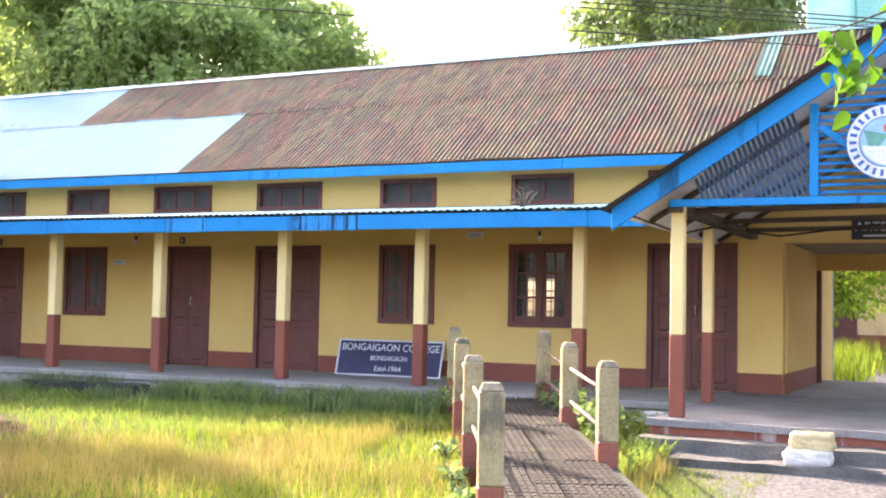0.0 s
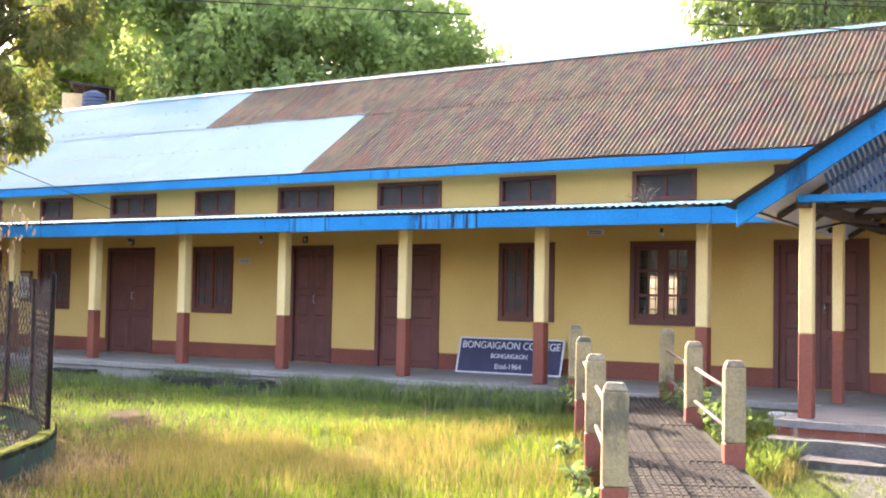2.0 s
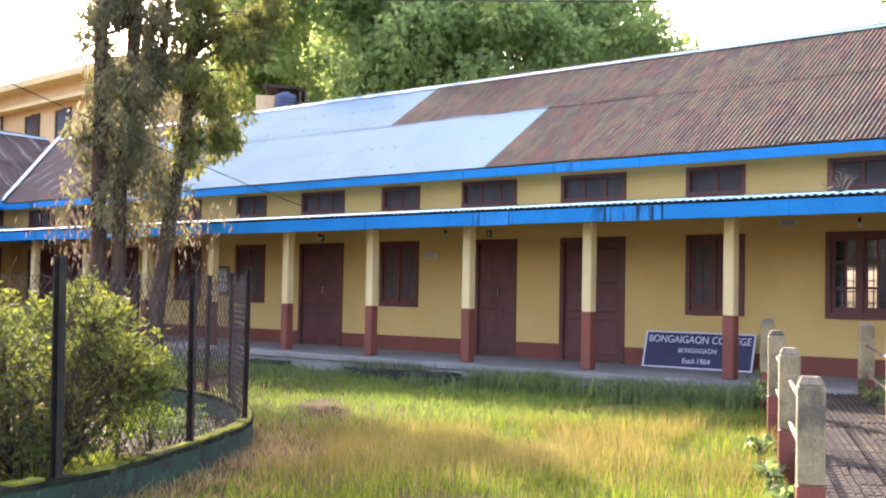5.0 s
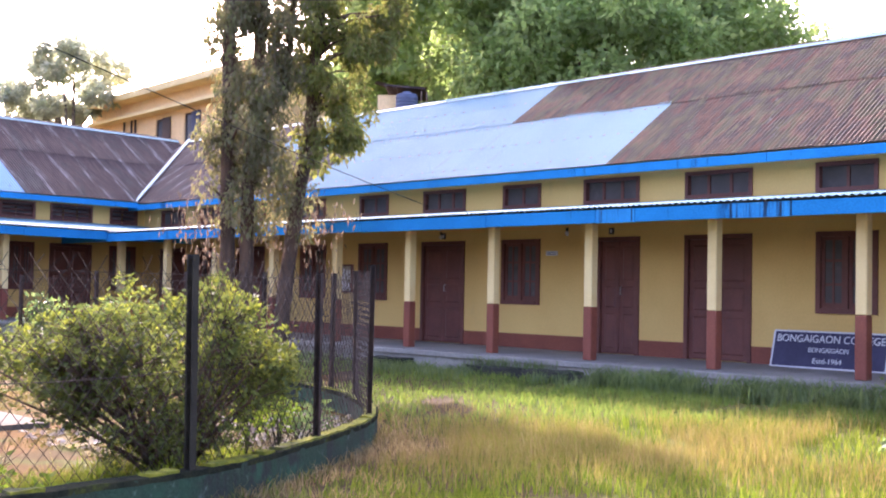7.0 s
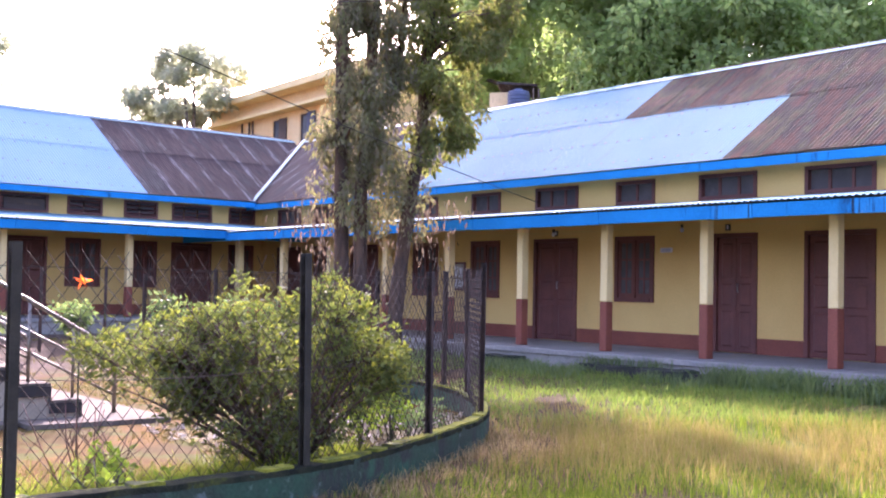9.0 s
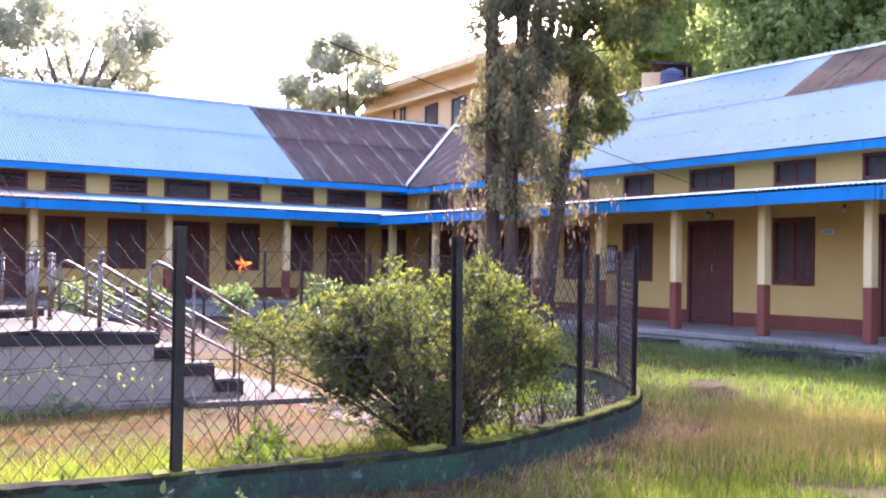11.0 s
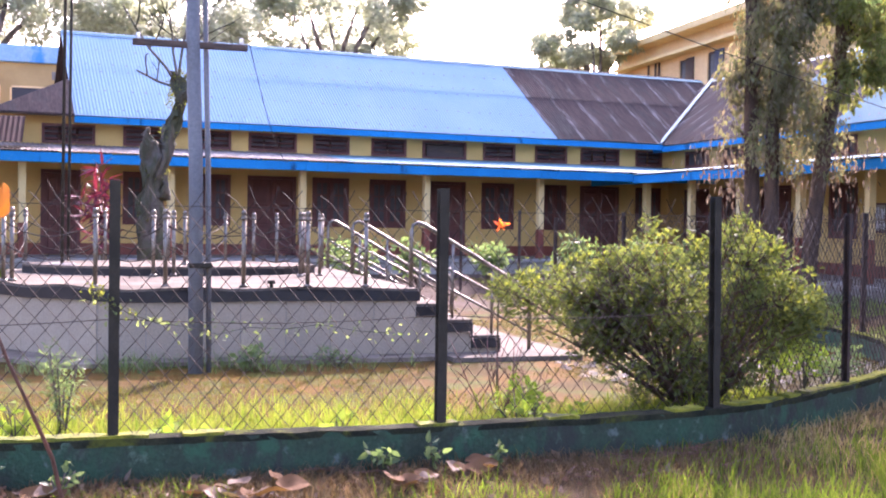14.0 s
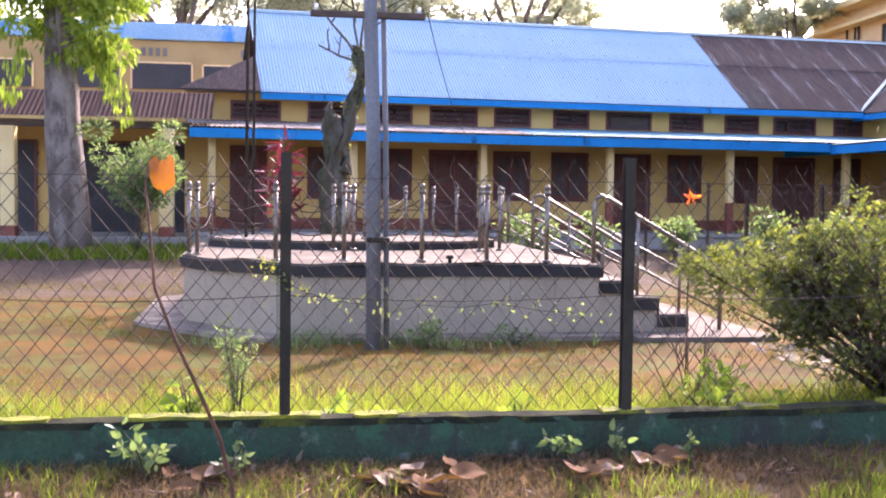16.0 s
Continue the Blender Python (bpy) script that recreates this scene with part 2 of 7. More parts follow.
def tube(bm, points, radii, n=8):
    """A bent tube through the points, with its ends closed."""
    pts = [Vector(p) for p in points]
    if isinstance(radii, (int, float)):
        radii = [radii] * len(pts)
    rings = []
    for i, p in enumerate(pts):
        way = (pts[min(i + 1, len(pts) - 1)] - pts[max(i - 1, 0)]).normalized()
        side = way.cross(Vector((0.13, 0.31, 0.94))).normalized()
        up = side.cross(way)
        rings.append([bm.verts.new(p + radii[i] * (side * math.cos(6.2832 * k / n) + up * math.sin(6.2832 * k / n))) for k in range(n)])
    for r, s in zip(rings, rings[1:]):
        for k in range(n):
            f = bm.faces.new((r[k], r[(k + 1) % n], s[(k + 1) % n], s[k]))
            f.smooth = True
    bm.faces.new(rings[0][::-1]), bm.faces.new(rings[-1])


def part(name, bm, material, parent=None, label="", soften=0.0, at=None):
    if soften:
        bmesh.ops.bevel(bm, geom=bm.edges[:], offset=soften, segments=1, affect="EDGES", clamp_overlap=True)
    me = bpy.data.meshes.new(name)
    bmesh.ops.recalc_face_normals(bm, faces=bm.faces[:])
    bm.to_mesh(me)
    bm.free()
    me.materials.append(material)
    ob = new(name, me)
    if at is not None:
        ob.matrix_basis = at
    if parent:
        ob.parent = parent
    if label:
        tagged(ob, label)
    return ob


def worn(name, dims, material, parent, label="", amount=0.015, cuts=24):
    """A slab with uneven, chipped edges."""
    bm = bmesh.new()
    box(bm, *dims)
    long_ = [e for e in bm.edges if e.calc_length() > 1.5]
    bmesh.ops.subdivide_edges(bm, edges=long_, cuts=cuts, use_grid_fill=True)
    for v in bm.verts:
        v.co += amount * noise.noise_vector(v.co * 2.6) + 0.6 * amount * noise.noise_vector(v.co * 8.0)
    return part(name, bm, material, parent, label)


def mesh_part(name, me, parent, at):
    ob = new(name, me)
    ob.matrix_basis = at
    ob.parent = parent
    return ob


def boxes(name, dims, material, parent=None, label="", soften=0.0, at=None):
    bm = bmesh.new()
    for d in dims:
        box(bm, *d)
    return part(name, bm, material, parent, label, soften, at)


def thing(name, label, category, at=None, group="", kind=""):
    ob = new(name)
    ob.empty_display_size = 0.2
    if at is not None:
        ob.matrix_basis = at
    return tagged(ob, label, category, group, kind)


def smooth(v):
    v = min(1.0, max(0.0, v))
    return v * v * (3 - 2 * v)


def ground_z(x, y):
    bend = smooth((-9.0 - x) / 3.0)
    lawn = 0.22 * smooth((y - 6.5 - 2.6 * bend) / (5.5 - 2.6 * bend)) * smooth((x + 21) / 3.0)
    back = 0.3 * smooth((-x - 16.5) / 6.0)
    return lawn + back + 0.015 * noise.noise(Vector((x * 0.7, y * 0.7, 0.0)))


def wall_boxes(x0, x1, z0, z1, y0, y1, openings):
    """The pieces of a wall left round its openings (x0, x1, z0, z1)."""
    xs = sorted({x0, x1, *[min(max(v, x0), x1) for o in openings for v in o[:2]]})
    out = []
    for a, b in zip(xs, xs[1:]):
        if b - a < 1e-4:
            continue
        mid, low = (a + b) / 2, z0
        for o in sorted((o for o in openings if o[0] < mid < o[1]), key=lambda o: o[2]):
            if o[2] > low + 1e-4:
                out.append((a, b, y0, y1, low, o[2]))
            low = max(low, o[3])
        if low < z1 - 1e-4:
            out.append((a, b, y0, y1, low, z1))
    return out


def sheet_mesh(name, width, length, waves, amp, material, per=6, rows=1):
    """One corrugated sheet in its own plane: x across the waves, y up the slope."""
    n = waves * per
    verts, faces = [], []
    for j in range(rows + 1):
        for i in range(n + 1):
            verts.append((width * i / n, length * j / rows, amp * math.cos(6.28318 * i / per)))
    for j in range(rows):
        for i in range(n):
            a = j * (n + 1) + i
            faces.append((a, a + 1, a + n + 2, a + n + 1))
    me = bpy.data.meshes.new(name)
    me.from_pydata(verts, [], faces)
    me.polygons.foreach_set("use_smooth", [True] * len(faces))
    me.materials.append(material)
    return me


SLOPE = math.atan(0.68)
# ---- facade pieces, in the frame of a wall: x to the right, y into the house, z up ----


def casement_window(parent, x0, x1, z0, z1, cols=2, rows=3, label="", clear=False):
    """Frame with two glazed casements behind vertical bars; the wall's outer face is y = 0."""
    f = 0.075
    win = boxes("window", [(x0, x0 + f, -0.03, 0.14, z0, z1), (x1 - f, x1, -0.03, 0.14, z0, z1), (x0 + f, x1 - f, -0.03, 0.14, z1 - f, z1),
                           (x0 + f, x1 - f, -0.045, 0.14, z0, z0 + f), ((x0 + x1) / 2 - 0.03, (x0 + x1) / 2 + 0.03, -0.025, 0.13, z0 + f, z1 - f)], DOORS, parent, label)
    mid = (x0 + x1) / 2
    for a, b in ((x0 + f, mid - 0.03), (mid + 0.03, x1 - f)):
        c, za, zb = 0.05, z0 + f, z1 - f
        dims = [(a, a + c, 0.01, 0.05, za, zb), (b - c, b, 0.01, 0.05, za, zb), (a + c, b - c, 0.01, 0.05, za, za + c + 0.03), (a + c, b - c, 0.01, 0.05, zb - c, zb)]
        for k in range(1, rows):
            z = za + (zb - za) * k / rows
            dims.append((a + c, b - c, 0.015, 0.045, z - 0.017, z + 0.017))
        for k in range(1, cols):
            x = a + (b - a) * k / cols
            dims.append((x - 0.015, x + 0.015, 0.0155, 0.0445, za + c + 0.03, zb - c))
        boxes("casement", dims, DOORS, win)
        p = boxes("pane", [(a + c, b - c, 0.028, 0.033, za + c, zb - c)], GLASS if clear else DUSTY, win)
        p.visible_shadow = False
    bm = bmesh.new()
    n = 6
    for k in range(1, n):
        x = x0 + f + (x1 - x0 - 2 * f) * k / n
        rod(bm, (x, 0.09, z0 + f), (x, 0.09, z1 - f), 0.009, n=5)
    for k in range(1, 7):
        z = z0 + f + (z1 - z0 - 2 * f) * k / 7
        rod(bm, (x0 + f, 0.09, z), (x1 - f, 0.09, z), 0.009, n=5)
    part("grille", bm, IRON, win)
    return win


def top_window(parent, x0, x1, z0, z1, louvres=False, label=""):
    """Low window under the eave: dark panes between mullions, or open slats."""
    f = 0.06
    n = 3 if x1 - x0 > 1.0 else 2
    dims = [(x0, x0 + f, -0.03, 0.12, z0, z1), (x1 - f, x1, -0.03, 0.12, z0, z1), (x0 + f, x1 - f, -0.03, 0.12, z1 - f, z1), (x0 + f, x1 - f, -0.035, 0.12, z0, z0 + f)]
    if not louvres:
        dims += [(x0 + (x1 - x0) * k / n - 0.022, x0 + (x1 - x0) * k / n + 0.022, 0.03, 0.1, z0 + f, z1 - f) for k in range(1, n)]
    win = boxes("top_window", dims, DOORS, parent, label)
    if louvres:
        for k in range(3):
            z = z0 + f + (z1 - z0 - 2 * f) * (k + 0.5) / 3
            bm = bmesh.new()
            box(bm, x0 + f, x1 - f, -0.05, 0.05, -0.006, 0.006)
            part("slat", bm, DOORS, win, at=pose(0, 0.03, z, 28, 0, 0))
    for k in range(n):
        a, b = x0 + (x1 - x0) * k / n + (f if k == 0 else 0.022), x0 + (x1 - x0) * (k + 1) / n - (f if k == n - 1 else 0.022)
        boxes("pane", [(a, b, 0.06, 0.065, z0 + f, z1 - f)], DUSTY, win)
    return win


def panel_door(parent, x0, x1, z0, z1, label="", leaves=2):
    """Frame and boarded leaves, each with raised panels, closed."""
    f = 0.07
    door = boxes("door", [(x0, x1, -0.025, 0.13, z1 - f, z1)], DOORS, parent, label)
    for a in (x0, x1 - f):
        boxes("jamb", [(a, a + f, -0.025, 0.13, z0, z1 - f)], DOORS, door)
    xs = [x0 + f + (x1 - x0 - 2 * f) * k / leaves for k in range(leaves + 1)]
    for k, (a, b) in enumerate(zip(xs, xs[1:])):
        bm = bmesh.new()
        box(bm, a + 0.004, b - 0.004, 0.03, 0.06, z0 + 0.01, z1 - f - 0.005)
        h = z1 - f - z0
        for pa, pb in ((0.05, 0.36), (0.41, 0.6), (0.65, 0.95)):
            vs = box(bm, a + 0.075, b - 0.075, 0.012, 0.03, z0 + h * pa, z0 + h * pb)
            for v in vs:
                if v.co.y < 0.02:
                    v.co.x += 0.025 if v.co.x < (a + b) / 2 else -0.025
                    v.co.z += 0.025 if v.co.z < z0 + h * (pa + pb) / 2 else -0.025
        for za in (0.02, 0.37, 0.61, 0.96):
            box(bm, a + 0.01, b - 0.01, 0.018, 0.03, z0 + h * za, z0 + h * za + 0.06)
        leaf = part("door_leaf", bm, DOORS, door)
        if k == leaves - 1:
            bm = bmesh.new()
            rod(bm, (a + 0.05, -0.01, z0 + 1.0), (a + 0.05, -0.01, z0 + 1.12), 0.008, n=6)
            rod(bm, (a + 0.05, 0.03, z0 + 1.0), (a + 0.05, -0.012, z0 + 1.0), 0.007, n=6)
            rod(bm, (a + 0.05, 0.03, z0 + 1.12), (a + 0.05, -0.012, z0 + 1.12), 0.007, n=6)
            part("door_handle", bm, STEEL, door, "small steel pull handle")
    return door


OLDZINC = rust_mat("dirty_old_zinc", [(0.12, 0.09, 0.075), (0.2, 0.17, 0.15), (0.26, 0.24, 0.22), (0.15, 0.11, 0.09)])
STEEL = mat("worn_steel", (0.55, 0.55, 0.54), (0.42, 0.42, 0.41), 0.35, 5, 60, 0.05, 0.9, grain=0.2)


def pillar(parent, x, y, z0, z1, w=0.15, split=1.3):
    top = boxes("pillar", [(x - w / 2, x + w / 2, y - w / 2, y + w / 2, split, z1)], CREAM, parent, soften=0.012)
    boxes("pillar_base", [(x - w / 2 - 0.003, x + w / 2 + 0.003, y - w / 2 - 0.003, y + w / 2 + 0.003, z0, split)], BROWN, top, "red-brown painted lower half", soften=0.012)


def pierced(name, x0, x1, z0, z1, y0, y1, openings, material, parent, label=""):
    """A wall as one closed body, with openings (x0, x1, z0, z1) through it."""
    xs = sorted({x0, x1, *[v for o in openings for v in o[:2]]})
    zs = sorted({z0, z1, *[v for o in openings for v in o[2:]]})

    def full(i, j):
        if not (0 <= i < len(xs) - 1 and 0 <= j < len(zs) - 1):
            return False
        x, z = (xs[i] + xs[i + 1]) / 2, (zs[j] + zs[j + 1]) / 2
        return not any(o[0] < x < o[1] and o[2] < z < o[3] for o in openings)

    bm, verts = bmesh.new(), {}

    def v(i, j, y):
        if (i, j, y) not in verts:
            verts[i, j, y] = bm.verts.new((xs[i], y, zs[j]))
        return verts[i, j, y]

    for i in range(len(xs) - 1):
        for j in range(len(zs) - 1):
            if full(i, j):
                bm.faces.new((v(i, j, y0), v(i + 1, j, y0), v(i + 1, j + 1, y0), v(i, j + 1, y0)))
                bm.faces.new((v(i, j, y1), v(i, j + 1, y1), v(i + 1, j + 1, y1), v(i + 1, j, y1)))
                for di, dj, a, b in ((-1, 0, (i, j), (i, j + 1)), (1, 0, (i + 1, j), (i + 1, j + 1)), (0, -1, (i, j), (i + 1, j)), (0, 1, (i, j + 1), (i + 1, j + 1))):
                    if not full(i + di, j + dj):
                        bm.faces.new((v(*a, y0), v(*b, y0), v(*b, y1), v(*a, y1)))
    return part(name, bm, material, parent, label)


def long_house(name, label, at, x0, x1, floor_z, pillars, doors, windows, tops, roof_runs, louvres, inner=4.6, rear=(), front_end=None, old_until=-99.0):
    """A low school wing with a pillared veranda in front and a corrugated gable roof."""
    h = thing(name, label, "building", at)
    openings = [(a, b, floor_z, 2.46) for a, b in doors] + [(a, b, 1.28, 2.46) for a, b in windows] + [(a, b, 3.03, 3.46) for a, b in tops]
    pierced("wall", x0, x1, floor_z - 0.5, 3.62, 0.0, 0.25, openings, YELLOW, h, "yellow limewashed front wall")
    for d in wall_boxes(x0, x1, floor_z, floor_z + 0.255, -0.004, 0.0, [(a, b, 0, 2) for a, b in doors]):
        boxes("dado", [d], BROWN, h, "red-brown painted band")
    pierced("rear_wall", x0, x1, 0, 3.62, inner, inner + 0.25, list(rear), INSIDE, h, "plain plaster rear wall")
    for x in (x0, x1 - 0.2):
        boxes("end_wall", [(x, x + 0.2, 0.25, inner, 0, 3.62)], YELLOW, h)
    boxes("inner_floor", [(x0 + 0.2, x1 - 0.2, 0.25, inner, floor_z - 0.1, floor_z)], FLOOR, h)
    boxes("loft_ceiling", [(x0, x1, -0.45, inner + 0.3, 3.62, 3.65)], CEILING, h)
    floor_end = front_end + 0.39 if front_end else x1
    boxes("veranda_floor", [(x0, floor_end, -2.35, -0.004, floor_z - 0.09, floor_z)], FLOOR, h, "grey cement veranda floor", soften=0.012)
    boxes("plinth", [(x0, floor_end, -2.31, -0.01, -0.3, floor_z - 0.09)], PLINTH, h, "damp stained concrete plinth")
    for x in pillars:
        pillar(h, x, -1.8, floor_z, 2.58)
    boxes("beam", [(x0, front_end or x1, -1.9, -1.78, 2.58, 2.66)], WOOD, h)
    for a, b in doors:
        panel_door(h, a, b, floor_z, 2.46)
    for a, b in windows:
        casement_window(h, a, b, 1.28, 2.46, clear=any(r[0] < a - 1.0 < r[1] or abs(r[0] - a + 1.8) < 0.2 for r in rear))
    for a, b in tops:
        top_window(h, a, b, 3.03, 3.46, louvres)
    x1, full_x1 = front_end or x1, x1
    # veranda roof: rafters, boards, sheets, fascia
    tilt = math.atan(0.27 / 2.4)
    n = int((x1 - x0) / 1.04)
    for k in range(n + 1):
        x = x0 + 0.05 + (x1 - x0 - 0.1) * k / n
        boxes("rafter", [(-0.03, 0.03, 0.02, 2.38, -0.075, -0.012)], WOOD, h, at=pose(x, -2.4, 2.735, math.degrees(tilt)))
    sheets = [sheet_mesh("veranda_sheet", 0.8, 2.5, 8, 0.011, m, 6) for m in (SILVER, OLDZINC)]
    for k in range(int((x1 - x0) / 0.8) + 1):
        mesh_part("veranda_sheet", sheets[1 if x0 + 0.8 * k < old_until else 0], h, pose(x0 + 0.8 * k, -2.47, 2.735, math.degrees(tilt)))
    cuts = [-10.4, -9.7, -8.2, -7.3] if front_end else []
    k, x = 0, x0
    while x < x1:
        e = min([x1, x + 3.1] + [c for c in cuts if c > x + 0.01])
        boxes("fascia_board", [(x + 0.003, e - 0.003, -2.445, -2.415, 2.505 + 0.006 * (k % 2), 2.7)], BLUEDRIP if (x in cuts and cuts.index(x) % 2 == 0) else BLUE, h, soften=0.004)
        k, x = k + 1, e
    # main roof
    for a, b, low, high, material in roof_runs:
        length = (high - low) / math.cos(SLOPE) + 0.1
        c = max(1, int(round((b - a) / 0.752)))
        me = sheet_mesh("roof_sheet", (b - a) / c, length, 10, {RUST: 0.0075, SKYTIN: 0.0105, SILVER: 0.0068}.get(material, 0.0058), material, 6)
        for k in range(c):
            mesh_part("roof_sheet", me, h, pose(a + (b - a) * k / c, low, 3.62 + 0.68 * (low + 0.55) + (0.012 if low > 0 else 0), math.degrees(SLOPE)) @ (pose(0, 0.01 * (k * 7 % 5), 0, 0, 0.15 if material is RUST else 0.03, 0.0) if material in (RUST, DARKRUST) else pose(0, 0, 0)))
        if material in (SILVER, SKYTIN):
            bm = bmesh.new()
            m = pose(a, low, 3.62 + 0.68 * (low + 0.55) + (0.012 if low > 0 else 0), math.degrees(SLOPE))
            for q in (0.12, 0.5, 0.9):
                x = 0.15
                while x < b - a - 0.1:
                    vs = box(bm, x - 0.016, x + 0.016, length * q - 0.016, length * q + 0.016, 0.004, 0.013, m)
                    x += 0.3008
            tagged(part("roof_screw", bm, OLDZINC, h, "rows of dull roofing screws"), kind="stuff")
    ra, rb = min(r[0] for r in roof_runs if r[2] > 0), max(r[1] for r in roof_runs)
    bm = bmesh.new()
    for s in (-1, 1):
        vs = [bm.verts.new(p) for p in ((ra, 2.75, 5.9), (rb, 2.75, 5.9), (rb, 2.75 + s * 0.11, 5.825), (ra, 2.75 + s * 0.11, 5.825))]
        bm.faces.new(vs)
    part("ridge_cap", bm, SILVER, h, "bright zinc ridge cap")
    boxes("rear_roof", [(ra, rb, 0, 4.2, -0.02, 0)], DARKRUST, h, at=pose(0, 2.78, 5.84, -math.degrees(SLOPE)))
    x = ra
    while x < rb:
        e = min(rb, x + 3.6)
        boxes("eave_board", [(x + 0.003, e - 0.003, -0.53, -0.5, 3.46, 3.6)], BLUE, h, soften=0.004)
        x = e
    return h


MA = pose(0, 15.2, 0)
DB, NB = Vector((-0.1094, 0.994, 0.0)), Vector((0.994, 0.1094, 0.0))
MB = Matrix((( DB.x, -NB.x, 0, -26.1 * NB.x), (DB.y, -NB.y, 0, -26.1 * NB.y), (0, 0, 1, 0.05), (0, 0, 0, 1)))


A_DOORS = [(-4.14, -2.93), (-10.55, -9.34), (-12.31, -11.43), (-16.76, -15.54), (-23.4, -22.2), (-27.0, -25.77)]
A_WINDOWS = [(-6.17, -5.21), (-8.29, -7.36), (-14.56, -13.62), (-18.73, -17.8), (-20.8, -19.87), (-25.1, -24.25)]
A_TOPS = [(-4.14, -2.93), (-6.15, -5.21), (-8.3, -7.36), (-10.55, -9.34), (-12.63, -11.45), (-14.55, -13.62), (-16.73, -15.54), (-18.73, -17.8), (-21.0, -19.92), (-23.4, -22.2), (-25.1, -24.2), (-27.0, -25.79)]
north_wing = long_house("school_wing", "long yellow school wing, brown doors, roof patched in rust and zinc", MA, -28.1, -2.35, 0.5,
                        [-4.5, -6.68, -8.82, -10.99, -13.03, -15.08, -17.17, -19.25, -21.42, -23.5, -25.7], A_DOORS, A_WINDOWS, A_TOPS,
                        [(-30.4, -20.2, -0.55, 1.27, DARKRUST), (-30.4, -23.9, 1.25, 2.75, DARKRUST), (-20.2, -11.73, -0.55, 1.27, SILVER), (-11.73, 6.0, -0.55, 1.27, RUST),
                         (-23.9, -15.55, 1.25, 2.75, SILVER), (-15.55, 6.0, 1.25, 2.75, RUST)], False, 5.2, [(-7.98, -7.33, 1.3, 2.12)], -3.35)
B_DOORS = [(1.87, 2.7), (6.43, 7.6), (11.07, 12.03), (15.37, 16.57)]
B_WINDOWS = [(3.6, 4.5), (5.2, 6.03), (8.0, 8.92), (9.45, 10.4), (12.48, 13.4), (14.3, 14.95), (17.1, 17.9)]
B_TOPS = [(1.88, 3.0), (3.6, 4.5), (5.2, 6.03), (6.44, 7.6), (8.0, 8.92), (9.48, 10.4), (10.83, 12.03), (12.5, 13.42), (14.0, 14.95), (15.36, 16.56), (17.08, 17.93)]
west_wing = long_house("school_wing", "shaded yellow school wing with pale blue tin roof and slatted windows", MB, 0.9, 18.6, 0.6,
                       [1.38, 4.34, 7.22, 10.2, 13.2, 16.25], B_DOORS, B_WINDOWS, B_TOPS,
                       [(2.5, 14.35, -0.55, 1.27, SKYTIN), (14.35, 21.2, -0.55, 1.27, DARKRUST), (2.5, 14.35, 1.25, 2.75, SKYTIN), (14.35, 21.2, 1.25, 2.75, DARKRUST)], True, 5.2, old_until=8.0)

# zinc strip in the valley between the roofs
bm = bmesh.new()
va, vb = Vector((-27.35, 14.6, 3.64)), Vector((-30.35, 17.95, 5.9))
vn = Vector((0.745, 0.667, 0)) * 0.05
vs = [bm.verts.new(p) for p in (va - vn + Vector((0, 0, 0.05)), va + vn + Vector((0, 0, 0.05)), vb + vn + Vector((0, 0, 0.05)), vb - vn + Vector((0, 0, 0.05)))]
ws = [bm.verts.new(v.co - Vector((0, 0, 0.02))) for v in vs]
bm.faces.new(vs), bm.faces.new(ws[::-1])
for i in range(4):
    bm.faces.new((vs[i], vs[(i + 1) % 4], ws[(i + 1) % 4], ws[i]))
part("valley_strip", bm, SILVER, north_wing, "bright zinc valley strip", at=MA.inverted())
bm = bmesh.new()
hip = [bm.verts.new(p) for p in ((0.75, -0.6, 3.6), (2.5, -0.6, 3.6), (2.5, 0.75, 4.5), (0.75, -0.6, 3.64), (2.5, -0.6, 3.64), (2.5, 0.75, 4.54))]
for q in ((2, 1, 0), (3, 4, 5), (0, 1, 4, 3), (1, 2, 5, 4), (2, 0, 3, 5)):
    bm.faces.new([hip[i] for i in q])
part("hip_sheet", bm, DARKRUST, west_wing, "dark rusty hip end")

# broken drain ledge along the plinth
ledge = thing("drain_ledge", "broken damp concrete ledge along the veranda plinth", "ledge")
for k, (a, b, z) in enumerate(((-12.6, -11.5, 0.36), (-11.48, -10.6, 0.37), (-10.57, -9.7, 0.34), (-9.66, -8.9, 0.31), (-8.2, -7.8, 0.36), (-15.1, -14.3, 0.36))):
    bm = bmesh.new()
    vs = box(bm, a, b, 12.38, 12.8, 0.0, z)
    bmesh.ops.subdivide_edges(bm, edges=bm.edges[:], cuts=5, use_grid_fill=True)
    for v in bm.verts:
        v.co += 0.035 * noise.noise_vector(v.co * 3.0 + Vector((k, 0, 0)))
    part("slab", bm, DARKEDGE, ledge)

# ---- ground ----
GROUND = bpy.data.materials.new("courtyard_ground")
GROUND.use_nodes = True


